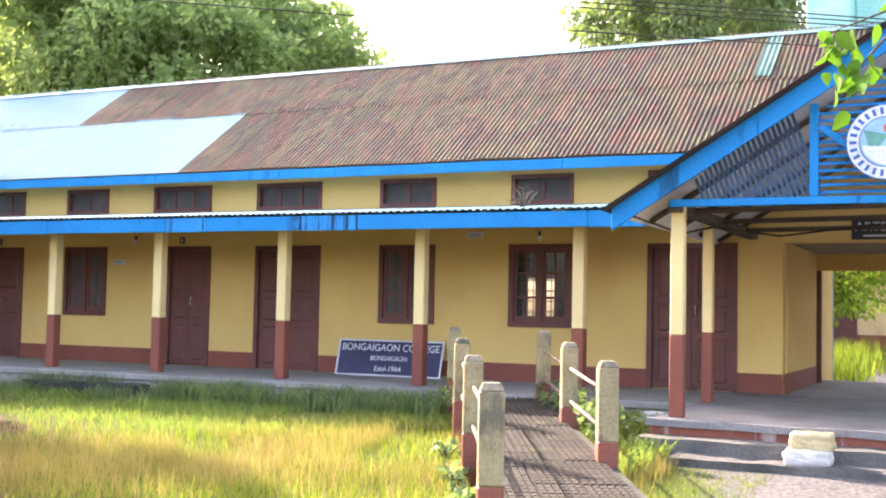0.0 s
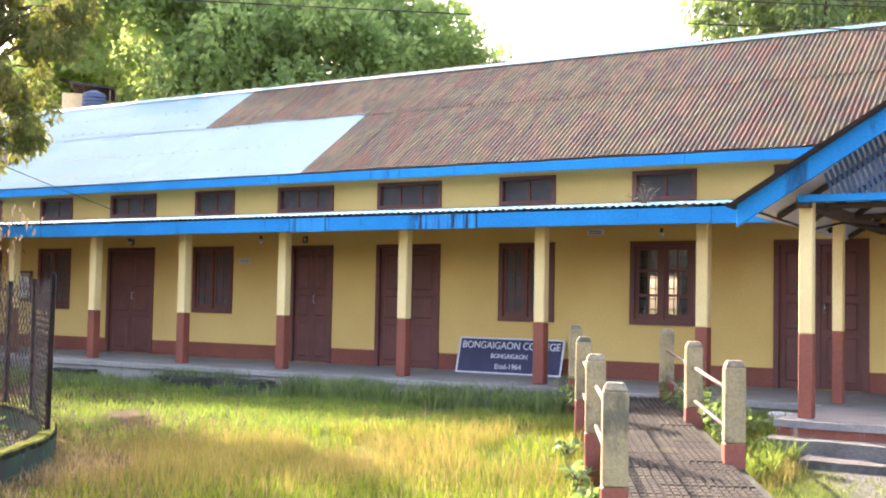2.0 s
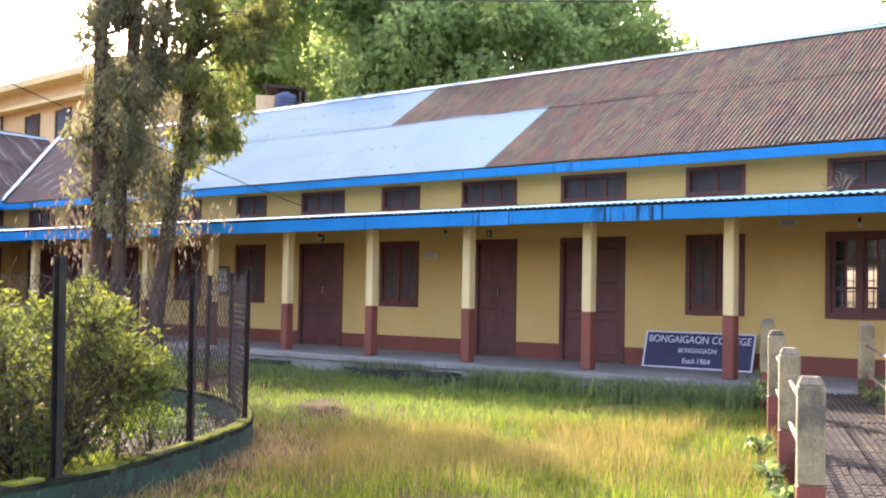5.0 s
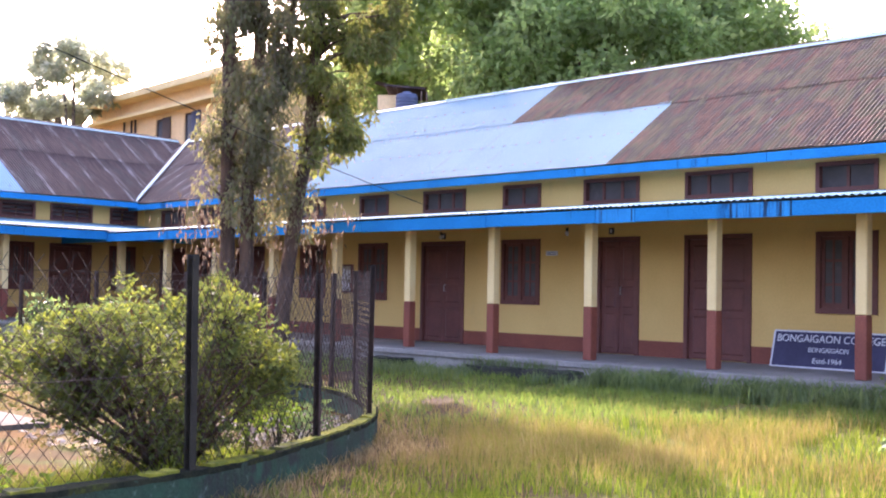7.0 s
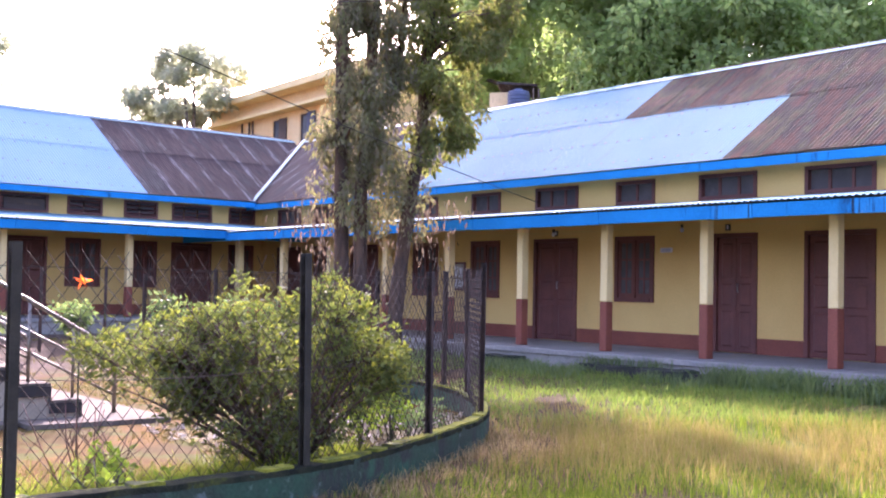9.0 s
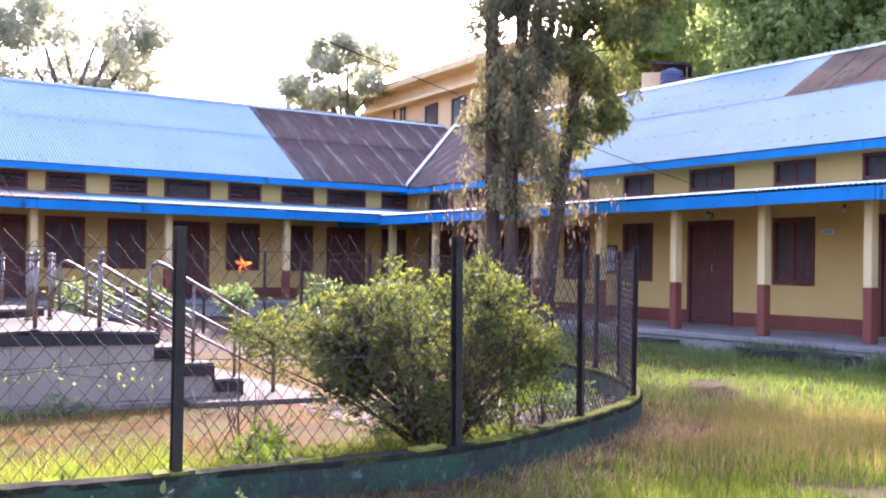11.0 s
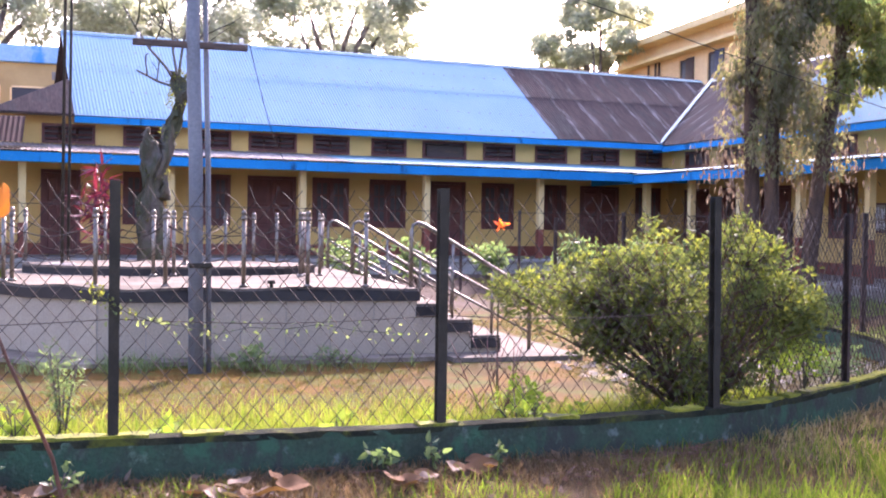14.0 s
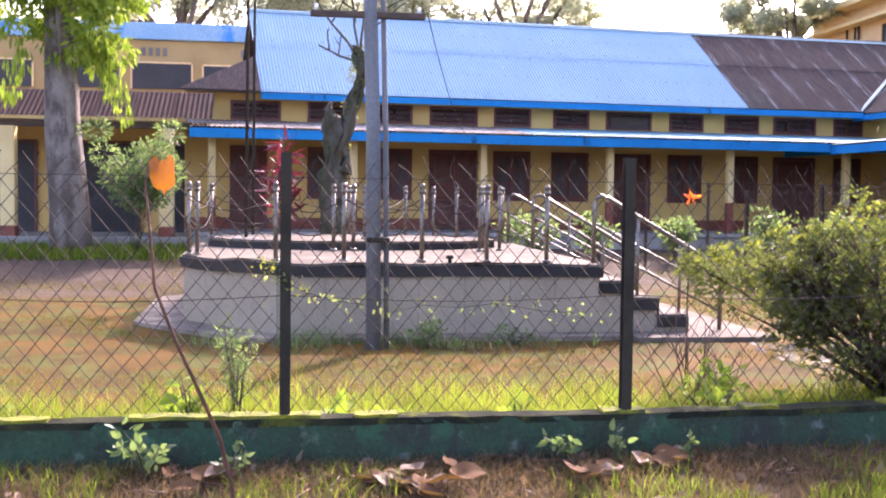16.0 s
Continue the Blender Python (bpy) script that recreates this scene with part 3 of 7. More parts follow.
def ground_material(m):
    tree, b = m.node_tree, m.node_tree.nodes["Principled BSDF"]
    pos = tree.nodes.new("ShaderNodeNewGeometry").outputs["Position"]
    sep = tree.nodes.new("ShaderNodeSeparateXYZ")
    tree.links.new(pos, sep.inputs[0])

    def shifted(value, scale, amount):
        n = noise_at(tree, scale, 3.0)
        f = tree.nodes.new("ShaderNodeMath")
        f.operation = "MULTIPLY_ADD"
        f.inputs[1].default_value = amount
        tree.links.new(n, f.inputs[0])
        tree.links.new(value, f.inputs[2])
        return f.outputs[0]

    lawn = mix_colour(tree, step_up(tree, noise_at(tree, 0.8, 5.0), 0.35, 0.65), (0.065, 0.092, 0.02), (0.145, 0.13, 0.04))
    soil = mix_colour(tree, step_up(tree, noise_at(tree, 0.9, 6.0), 0.35, 0.65), (0.125, 0.066, 0.015), (0.068, 0.046, 0.013))
    soil = mix_colour(tree, step_up(tree, noise_at(tree, 2.2, 6.0), 0.47, 0.62), soil, (0.075, 0.078, 0.017))
    gravel = mix_colour(tree, step_up(tree, noise_at(tree, 26.0, 4.0), 0.35, 0.65), (0.17, 0.16, 0.15), (0.09, 0.085, 0.08))
    litter = mix_colour(tree, step_up(tree, noise_at(tree, 3.0, 6.0), 0.35, 0.65), (0.062, 0.042, 0.023), (0.105, 0.072, 0.038))
    # distance from the garden wall, which bends away to the west
    def sum_up(op, value, *rest):
        f = tree.nodes.new("ShaderNodeMath")
        f.operation = op
        tree.links.new(value, f.inputs[0])
        for i, v in enumerate(rest):
            if isinstance(v, (int, float)):
                f.inputs[i + 1].default_value = v
            else:
                tree.links.new(v, f.inputs[i + 1])
        return f.outputs[0]

    north = sum_up("MAXIMUM", sum_up("ADD", sep.outputs[1], -3.0), 0.0)
    away = sum_up("MULTIPLY_ADD", sum_up("MULTIPLY", north, north), 0.12, sep.outputs[0])
    west = step_up(tree, shifted(away, 1.2, -0.6), -6.5, -7.3)
    strip = step_up(tree, shifted(away, 0.7, -2.4), -3.6, -6.2)
    east = step_up(tree, shifted(sum_up("MULTIPLY_ADD", sum_up("ADD", sep.outputs[1], -9.5), 0.3, sep.outputs[0]), 1.0, 1.0), -1.9, -1.3)
    c = mix_colour(tree, strip, lawn, litter)
    c = mix_colour(tree, west, c, soil)
    shingle = mix_colour(tree, step_up(tree, noise_at(tree, 18.0, 4.0), 0.35, 0.65), (0.12, 0.086, 0.062), (0.068, 0.05, 0.036))
    c = mix_colour(tree, step_up(tree, shifted(away, 0.9, 1.6), -15.0, -16.6), c, shingle)
    c = mix_colour(tree, east, c, gravel)
    fine = noise_at(tree, 40.0, 4.0, 0.7)
    c = mix_colour(tree, 0.5, c, mix_colour(tree, step_up(tree, fine, 0.3, 0.7), (0.5, 0.5, 0.5), (1.35, 1.35, 1.35)), "MULTIPLY")
    tree.links.new(c, b.inputs["Base Color"])
    b.inputs["Roughness"].default_value, b.inputs["Specular IOR Level"].default_value = 0.95, 0.05
    bp = node(tree, "ShaderNodeBump", Strength=0.6, Distance=0.03)
    tree.links.new(fine, bp.inputs["Height"])
    tree.links.new(bp.outputs[0], b.inputs["Normal"])


ground_material(GROUND)


def spread(a, b, n, far):
    inner = [a + (b - a) * i / n for i in range(n + 1)]
    return [a - far, a - far / 6, a - 20] + inner + [b + 20, b + far / 6, b + far]


bm = bmesh.new()
gx, gy = spread(-34, 8, 84, 700), spread(-10, 24, 68, 700)
grid = [[bm.verts.new((x, y, ground_z(x, y))) for x in gx] for y in gy]
for r, s in zip(grid, grid[1:]):
    for i in range(len(gx) - 1):
        f = bm.faces.new((r[i], r[i + 1], s[i + 1], s[i]))
        f.smooth = True
ground = tagged(part("ground", bm, GROUND), "courtyard ground of rough lawn, bare soil and gravel", "ground", kind="structure")

# ---- platform with steps ----
TILE = mat("white_wall_tile", (0.35, 0.285, 0.2), (0.3, 0.245, 0.172), 0.5, 1.2, 50, 0.05, vary=0.04, stains=(((0.3, 0.28, 0.22), 2.5, 0.6, 0.8, 0.5, None),))
MARBLE = mat("grubby_pale_marble", (0.17, 0.142, 0.11), (0.125, 0.104, 0.08), 0.85, 1.5, 30, 0.05, sheen=0.03, stains=(((0.1, 0.078, 0.055), 3.0, 0.55, 0.7, 0.7, None), ((0.06, 0.05, 0.035), 7.0, 0.6, 0.7, 0.6, None)))
APRON = mat("dirty_paved_apron", (0.27, 0.215, 0.155), (0.16, 0.125, 0.09), 0.85, 1.8, 30, 0.3, stains=(((0.1, 0.08, 0.05), 2.8, 0.5, 0.62, 0.85, None), ((0.06, 0.07, 0.03), 6.0, 0.58, 0.7, 0.7, None)))
stage = thing("octagonal_platform", "white-tiled octagonal platform with black granite edge and steps", "platform", pose(-13.95, 1.75, 0))
OCT = [(2.02, -1.7), (2.02, 1.66), (-2.9, 1.66), (-3.5, 1.0), (-3.5, -1.7), (-1.9, -2.75), (0.7, -2.72)]


def prism(bm, ring, z0, z1):
    a, b = [bm.verts.new((x, y, z0)) for x, y in ring], [bm.verts.new((x, y, z1)) for x, y in ring]
    n = len(ring)
    bm.faces.new(a[::-1]), bm.faces.new(b)
    for i in range(n):
        bm.faces.new((a[i], a[(i + 1) % n], b[(i + 1) % n], b[i]))


def grown(ring, k):
    return [(x * k, y * k) for x, y in ring]


def finer(ring, n=10):
    return [(a[0] + (b[0] - a[0]) * k / n, a[1] + (b[1] - a[1]) * k / n) for a, b in zip(ring, ring[1:] + ring[:1]) for k in range(n)]


def sag(bm):
    """Settled, wavy rim."""
    for v in bm.verts:
        v.co.z += 0.045 * noise.noise(Vector((v.co.x * 1.3, v.co.y * 1.3, 4.0)))


boxes("step_apron", [(-3.0, 2.5, 1.95, 3.45, -0.1, 0.05)], MARBLE, stage, "dirty white paving at the steps")
bm = bmesh.new(); prism(bm, OCT, -0.1, 0.705); part("body", bm, CONCRETE, stage)
bm = bmesh.new(); prism(bm, finer(grown(OCT, 1.02)), 0.645, 0.755); sag(bm); part("edge_band", bm, BLACK, stage, "black granite edge")
bm = bmesh.new(); prism(bm, finer(grown(OCT, 1.012)), 0.755, 0.78); sag(bm); part("top_slab", bm, MARBLE, stage, "pale marble top")
TIER = [(-1.65 + 1.1 * math.cos(6.2832 * (i + 0.5) / 12), -0.7 + 1.95 * math.sin(6.2832 * (i + 0.5) / 12)) for i in range(12)]
bm = bmesh.new(); prism(bm, finer(TIER, 4), 0.76, 0.855); part("tier_riser", bm, BLACK, stage, "black granite riser of the upper tier")
bm = bmesh.new(); prism(bm, finer([(x + 0.02 * (1 if x > -1.65 else -1), y) for x, y in TIER], 4), 0.855, 0.885); part("upper_tier", bm, MARBLE, stage, "pale marble upper tier")
bm = bmesh.new(); prism(bm, [(x * 1.15 if x > 0 else x * 1.12, y * 1.2 if y < 0 else y * 1.14) for x, y in OCT], -0.1, 0.045); part("apron", bm, APRON, stage, "dirty white paved apron")
for (x0, y0), (x1, y1) in zip(OCT, OCT[1:] + OCT[:1]):
    length = math.hypot(x1 - x0, y1 - y0)
    n = max(2, round(length / 0.46))
    for k in range(n):
        ang = math.degrees(math.atan2(y1 - y0, x1 - x0))
        for z0, z1 in ((0.05, 0.64),):
            boxes("tile", [(length * k / n + 0.004, length * (k + 1) / n - 0.004, -0.012, 0.0, z0, z1)], TILE, stage, at=pose(x0, y0, 0, 0, 0, ang))
for k in range(3):
    z, y = 0.78 - 0.18 * (k + 1), 1.64 + 0.33 * k
    boxes("step", [(-2.85, 2.0, y, y + 0.33, 0.0, z - 0.03)], TILE, stage)
    boxes("tread", [(-2.87, 2.025, y - 0.01, y + 0.35, z - 0.03, z)], MARBLE, stage, soften=0.006)
    boxes("riser", [(-2.86, 2.03, y + 0.33, y + 0.352, z - 0.2, z - 0.032)], BLACK, stage)
    boxes("stair_edge", [(2.0, 2.034, y + 0.01, y + 0.33, z - 0.14, z - 0.032)], BLACK, stage, "black granite stair edge")

# ---- garden wall with chain-link fence ----
CURB = mat("green_painted_curb", (0.03, 0.072, 0.038), (0.034, 0.05, 0.03), 0.9, 2.4, 35, 0.6, stains=(((0.12, 0.18, 0.12), 9.0, 0.58, 0.68, 0.55, None), ((0.035, 0.035, 0.028), 2.6, 0.48, 0.62, 0.9, (1, 1, 0.5)), ((0.16, 0.2, 0.17), 6.0, 0.6, 0.72, 0.6, None), ((0.033, 0.11, 0.055), 3.8, 0.52, 0.68, 0.75, None)))
MOSS = mat("moss", (0.26, 0.25, 0.02), (0.12, 0.135, 0.016), 0.95, 8, 60, 0.8, stains=(((0.05, 0.05, 0.035), 2.6, 0.52, 0.64, 0.7, None),))
FENCE = [(-6.75, -9.0), (-6.68, -4.0), (-6.6, -1.8), (-6.59, 0.085), (-6.62, 2.035), (-6.83, 4.085), (-7.66, 5.78), (-8.75, 7.25), (-10.4, 8.4), (-12.2, 8.95), (-14.2, 9.1), (-16.2, 8.9), (-18.0, 8.2)]


def curved(points, n):
    """Points along a smooth line through the given ones."""
    out = []
    p = [Vector(q).to_3d() for q in points]
    p = [p[0] * 2 - p[1]] + p + [p[-1] * 2 - p[-2]]
    for i in range(1, len(p) - 2):
        for k in range(n):
            t = k / n
            a, b, c, d = p[i - 1:i + 3]
            out.append(0.5 * ((2 * b) + (c - a) * t + (2 * a - 5 * b + 4 * c - d) * t * t + (3 * b - a - 3 * c + d) * t ** 3))
    out.append(p[-2])
    return out


def ribbon(bm, line, half, z0, z1):
    rows = []
    for i, p in enumerate(line):
        w = (line[min(i + 1, len(line) - 1)] - line[max(i - 1, 0)]).normalized()
        n = Vector((-w.y, w.x, 0))
        wob = 0.012 * noise.noise(p * 1.7)
        rows.append([bm.verts.new((q.x, q.y, z)) for q, z in ((p + n * half, z0), (p + n * half, z1 + wob), (p - n * half, z1 + wob), (p - n * half, z0))])
    for r, s in zip(rows, rows[1:]):
        for k in range(4):
            bm.faces.new((r[k], r[(k + 1) % 4], s[(k + 1) % 4], s[k]))
    bm.faces.new(rows[0]), bm.faces.new(rows[-1][::-1])


line = curved(FENCE, 8)
curb = thing("garden_wall", "low green-painted garden wall with mossy top", "wall")
bm = bmesh.new(); ribbon(bm, line, 0.075, -0.1, 0.245); part("body", bm, CURB, curb)
MOULD = mat("black_mould_on_cement", (0.022, 0.024, 0.017), (0.04, 0.042, 0.024), 0.95, 5, 50, 0.7, sheen=0.02, stains=(((0.1, 0.11, 0.02), 3.5, 0.54, 0.66, 0.8, None),))
bm = bmesh.new()
ribbon(bm, curved(FENCE, 30), 0.077, 0.215, 0.252)
for v in bm.verts:
    v.co += 0.008 * noise.noise_vector(v.co * 9.0)
part("coping", bm, MOULD, curb, "black mouldy top edge")
run = []
for p in curved(FENCE, 40):
    cover = noise.noise(p * 2.3) + 0.4 * noise.noise(p * 7.0) + (0.4 if p.y > 4.2 else 0.12 if p.y < 0.6 else -0.02)
    if cover > 0 and p.y > -3.0:
        run.append(p)
    else:
        if len(run) > 3:
            bm = bmesh.new()
            ribbon(bm, run, 0.058, 0.24, 0.27)
            for v in bm.verts:
                v.co += 0.012 * noise.noise_vector(v.co * 11.0)
            part("moss", bm, MOSS, curb, "yellow-green moss")
        run = []

# ---- chain-link fence on the garden wall ----
WIRE = mat("rusty_wire", (0.045, 0.034, 0.028), (0.085, 0.062, 0.048), 0.8, 12, 80, 0.0, 0.0, sheen=0.1)
fence = thing("chain_link_fence", "rusty chain-link fence on dark iron posts, barbed on top", "fence")
post_bm = bmesh.new()
PROFILE = [(-0.036, -0.036), (0.036, -0.036), (0.036, 0.036), (0.027, 0.036), (0.027, -0.027), (-0.027, -0.027), (-0.027, 0.036), (-0.036, 0.036)]
lo, hi = [post_bm.verts.new((x, y, 0.0)) for x, y in PROFILE], [post_bm.verts.new((x, y, 1.48)) for x, y in PROFILE]
post_bm.faces.new(lo[::-1]), post_bm.faces.new(hi)
for i in range(8):
    post_bm.faces.new((lo[i], lo[(i + 1) % 8], hi[(i + 1) % 8], hi[i]))
post_me = bpy.data.meshes.new("post")
post_bm.to_mesh(post_me), post_bm.free()
post_me.materials.append(IRON)
RUSTPOST = mat("rusted_angle_iron", (0.07, 0.042, 0.03), (0.035, 0.025, 0.02), 0.9, 5, 60, 0.3, stains=(((0.12, 0.06, 0.035), 6.0, 0.58, 0.7, 0.7, None),))
rust_me = post_me.copy()
rust_me.materials.clear()
rust_me.materials.append(RUSTPOST)
POSTS = [Vector(p).to_3d() for p in FENCE[1:9]] + [Vector((-11.3, 8.75, 0)), Vector((-13.3, 9.1, 0)), Vector((-15.3, 9.05, 0)), Vector((-17.3, 8.6, 0)), Vector((-19.3, 8.2, 0)), Vector((-19.6, 7.6, 0)), Vector((-20.0, 6.6, 0))]
rng = random.Random(4)
for i, p in enumerate(POSTS):
    way = POSTS[min(i + 1, len(POSTS) - 1)] - POSTS[max(i - 1, 0)]
    lean = (1.2, -0.6, 0.3, 0.2, 1.6, 0.5, -0.5)[i % 7]
    slim = 0.72 if i > 4 else 0.82
    mesh_part("post", rust_me if i > 4 else post_me, fence, pose(p.x, p.y, 0.23, 0, 0, math.degrees(math.atan2(way.y, way.x)) + 90) @ pose(0, 0, 0, 0, lean * 0.6, 0) @ Matrix.Diagonal((slim, slim, (1.0, 0.985, 1.0, 1.0, 1.0, 0.94, 1.02)[i % 7], 1)))


def link_bay(a, b, low, high, cell, seed):
    """Crossing diagonal wires between two posts, with twisted ends above."""
    bm, r = bmesh.new(), random.Random(seed)
    run = b - a
    length = run.length
    way = run.normalized()
    side = Vector((-way.y, way.x, 0))

    def at(u, z):
        sag = 0.03 * math.sin(3.1416 * u / length) * math.sin(3 * z + seed)
        return a + way * u + side * sag + Vector((0, 0, z))

    h = high - low
    rise = 1.2
    thick = 0.0028 if seed < 4 else 0.003
    n = int((length + h / rise) / cell) + 1
    for s in (1, -1):
        for k in range(n):
            u0 = -h / rise + cell * k if s == 1 else cell * k
            pts = []
            for q in range(13):
                z = low + h * q / 12
                u = u0 + s * (z - low) / rise
                if 0 <= u <= length:
                    pts.append(at(u, z + 0.004 * r.uniform(-1, 1)))
            for c, d in zip(pts, pts[1:]):
                rod(bm, c, d, thick, n=3, caps=False)
            if len(pts) > 1 and r.random() < 0.75 and abs(pts[-1].z - high) < 0.05:
                tip = pts[-1] + way * s * 0.05 * r.uniform(0.6, 1.3) + Vector((0, 0, r.uniform(0.04, 0.1)))
                rod(bm, pts[-1], tip, 0.003, n=3, caps=False)
    for z in (high - 0.03,):
        for q in range(6):
            rod(bm, at(length * q / 6, z), at(length * (q + 1) / 6, z), 0.0024, n=3, caps=False)
    return bm


for i, (a, b) in enumerate(zip(POSTS, POSTS[1:])):
    if (b - a).length < 2.6 and i < 12:
        part("wire_mesh", link_bay(a, b, 0.27, 1.6, 0.112 if i < 4 else 0.1, i), WIRE, fence)

for a, b in zip(POSTS[:5], POSTS[1:6]):
    bm = bmesh.new()
    tube(bm, [a.lerp(b, k / 6) + Vector((0, 0, 0.925 - 0.035 * math.sin(3.1416 * k / 6))) for k in range(7)], 0.003, 4)
    part("line_wire", bm, WIRE, fence, "sagging straight wire")

# ---- platform rails, posts and chains ----
CHROME = mat("stainless_steel", (0.24, 0.21, 0.17), (0.16, 0.14, 0.11), 0.45, 8, 60, 0.0, 0.85, grain=0.15)


def chain_post(x, y, z, h=0.76):
    p = thing("chain_post", "stainless steel chain post with a round cap", "post", pose(x, y, z), "chain posts on the platform")
    bm = bmesh.new(); rod(bm, (0, 0, 0), (0, 0, h), 0.024, n=10); part("tube", bm, CHROME, p)
    bm = bmesh.new(); rod(bm, (0, 0, h - 0.05), (0, 0, h - 0.01), 0.034, n=10); rod(bm, (0, 0, h + 0.012), (0, 0, h + 0.06), 0.036, 0.02, n=10); rod(bm, (0, 0, h - 0.008), (0, 0, h + 0.012), 0.02, 0.036, n=10)
    part("cap", bm, CHROME, p)
    bm = bmesh.new(); rod(bm, (0, 0, 0), (0, 0, 0.03), 0.05, 0.04, n=10); part("foot", bm, CHROME, p)
    return p


RING = [(-13.2, -0.92), (-12.1, 0.03), (-12.12, 0.73), (-12.1, 1.54), (-12.1, 2.23), (-12.12, 2.88)]
BACK = [(-15.45, -0.8), (-16.6, 0.2), (-17.1, 1.1), (-17.1, 1.93), (-17.1, 2.35), (-17.0, 2.68), (-16.4, 3.25)]
INNER = [(-14.3, 0.73), (-14.4, 0.98), (-15.2, 1.18), (-14.3, 2.55), (-14.5, 2.62), (-14.5, 2.84)]
for x, y in RING + BACK + INNER + [(-13.32, -0.84)]:
    on_tier = ((x + 15.6) / 1.1) ** 2 + ((y - 1.05) / 1.95) ** 2 < 0.95
    chain_post(x, y, 0.885 if on_tier else 0.775, 0.65 if on_tier else 0.76)
for a, b in list(zip(RING, RING[1:])) + list(zip(BACK, BACK[1:])) + [(RING[0], BACK[0]), (INNER[0], INNER[3]), (INNER[2], BACK[3])]:
    for z in (1.44, 1.2):
        bm = bmesh.new()
        tube(bm, [(a[0] + (b[0] - a[0]) * t / 8, a[1] + (b[1] - a[1]) * t / 8, z - 0.16 * (1 - (t / 4 - 1) ** 2)) for t in range(9)], 0.007, 5)
        tagged(part("chain", bm, WIRE), "sagging steel chain between two posts", "chain", "chains of the platform")
knob = thing("stump_bolt", "short black capped bolt on the platform rim", "bolt", pose(-12.05, 1.83, 0.77))
bm = bmesh.new(); rod(bm, (0, 0, 0), (0, 0, 0.05), 0.02, n=10); part("shank", bm, IRON, knob)
bm = bmesh.new(); rod(bm, (0, 0, 0.045), (0, 0, 0.08), 0.045, 0.035, n=12); part("cap", bm, IRON, knob)


def stair_rail(x, y0, drop=1.35):
    rail = thing("handrail", "stainless steel stair handrail with two sloping tubes", "handrail", pose(x, y0, 0), "handrails of the platform steps")
    top = [(0, -0.02, 0.75), (0, -0.02, 1.4), (0, 0.0, 1.46), (0, 0.06, 1.49), (0, 0.14, 1.46), (0, drop, 0.76), (0, drop + 0.05, 0.7), (0, drop + 0.06, 0.62), (0, drop + 0.06, 0.05)]
    bm = bmesh.new(); tube(bm, top, 0.024, 8); part("top_tube", bm, CHROME, rail)
    for d in (0.3, 0.52):
        bm = bmesh.new(); tube(bm, [(0, 0.0, 1.49 - d), (0, drop + 0.05, 0.77 - d)], 0.015, 7); part("lower_tube", bm, CHROME, rail)
    for k in (0.35, 0.7):
        y = drop * k
        z = 1.46 - 0.7 * (y - 0.14) / (drop - 0.14)
        bm = bmesh.new(); rod(bm, (0, y, max(0.1, 0.735 - 0.165 * (int(y / 0.34) + 1))), (0, y, z), 0.018, n=8); part("baluster", bm, CHROME, rail)


for x in (-12.13, -15.06, -16.7):
    stair_rail(x, 3.42)

# ---- poles ----
POLE = mat("grey_painted_pole", (0.17, 0.18, 0.19), (0.13, 0.138, 0.148), 0.6, 1.5, 40, 0.1, 0.2, stains=(((0.15, 0.1, 0.08), 5, 0.66, 0.8, 0.5, None),))
pole = thing("electric_pole", "grey steel electric pole with cross-arm beside the platform", "pole", pose(-11.1, 0.96, 0))
bm = bmesh.new(); tube(bm, [(0, 0, -0.2), (0, -0.02, 2.0), (0, -0.06, 3.2), (0, -0.08, 7.0)], [0.072, 0.068, 0.066, 0.055], 14); part("shaft", bm, POLE, pole)
bm = bmesh.new(); tube(bm, [(-0.05, 0.13, -0.1), (-0.05, 0.1, 2.0), (-0.05, 0.055, 3.6), (-0.05, 0.03, 7.0)], 0.026, 10); part("stay_tube", bm, POLE, pole)
boxes("cross_arm", [(-0.03, 0.03, -0.62, 0.46, 3.13, 3.19)], WOOD, pole, "dark angle-iron cross-arm", soften=0.006)
boxes("clamp", [(-0.13, 0.08, -0.08, 0.14, 1.02, 1.07)], IRON, pole, soften=0.008)
for y in (-0.57, 0.4):
    bm = bmesh.new(); rod(bm, (0, y, 3.19), (0, y, 3.25), 0.022, 0.015, n=10); part("insulator", bm, WHITE, pole)
for x, y, h in ((-15.2, -0.35, 8.0), (-16.9, -0.3, 8.0)):
    fp = thing("flagpole", "dark thin steel flagpole on a small concrete block", "flagpole", pose(x, y, 0.775 if x > -16 else 0.3), "flagpoles")
    boxes("block", [(-0.15, 0.15, -0.16, 0.16, 0.0, 0.12)], CONCRETE, fp, soften=0.01)
    bm = bmesh.new(); rod(bm, (0, 0, 0.1), (0, 0.04, h), 0.022, 0.016, n=8); part("mast", bm, IRON, fp)

# ---- ramp path with posts and pipe rails ----
POSTPAINT = mat("weathered_white_post", (0.37, 0.285, 0.145), (0.26, 0.2, 0.105), 0.9, 3.0, 40, 0.5, stains=(((0.09, 0.08, 0.06), 4.5, 0.52, 0.68, 0.8, (1, 1, 0.4)), ((0.5, 0.46, 0.38), 5.5, 0.62, 0.72, 0.7, (1, 1, 0.3))))
PAVER = mat("ribbed_cement_paver", (0.052, 0.044, 0.033), (0.034, 0.03, 0.023), 0.9, 2.0, 50, 0.3, vary=0.12, sheen=0.15, stains=(((0.1, 0.1, 0.045), 2.2, 0.56, 0.68, 0.7, None), ((0.025, 0.025, 0.02), 1.3, 0.5, 0.62, 0.6, None)))
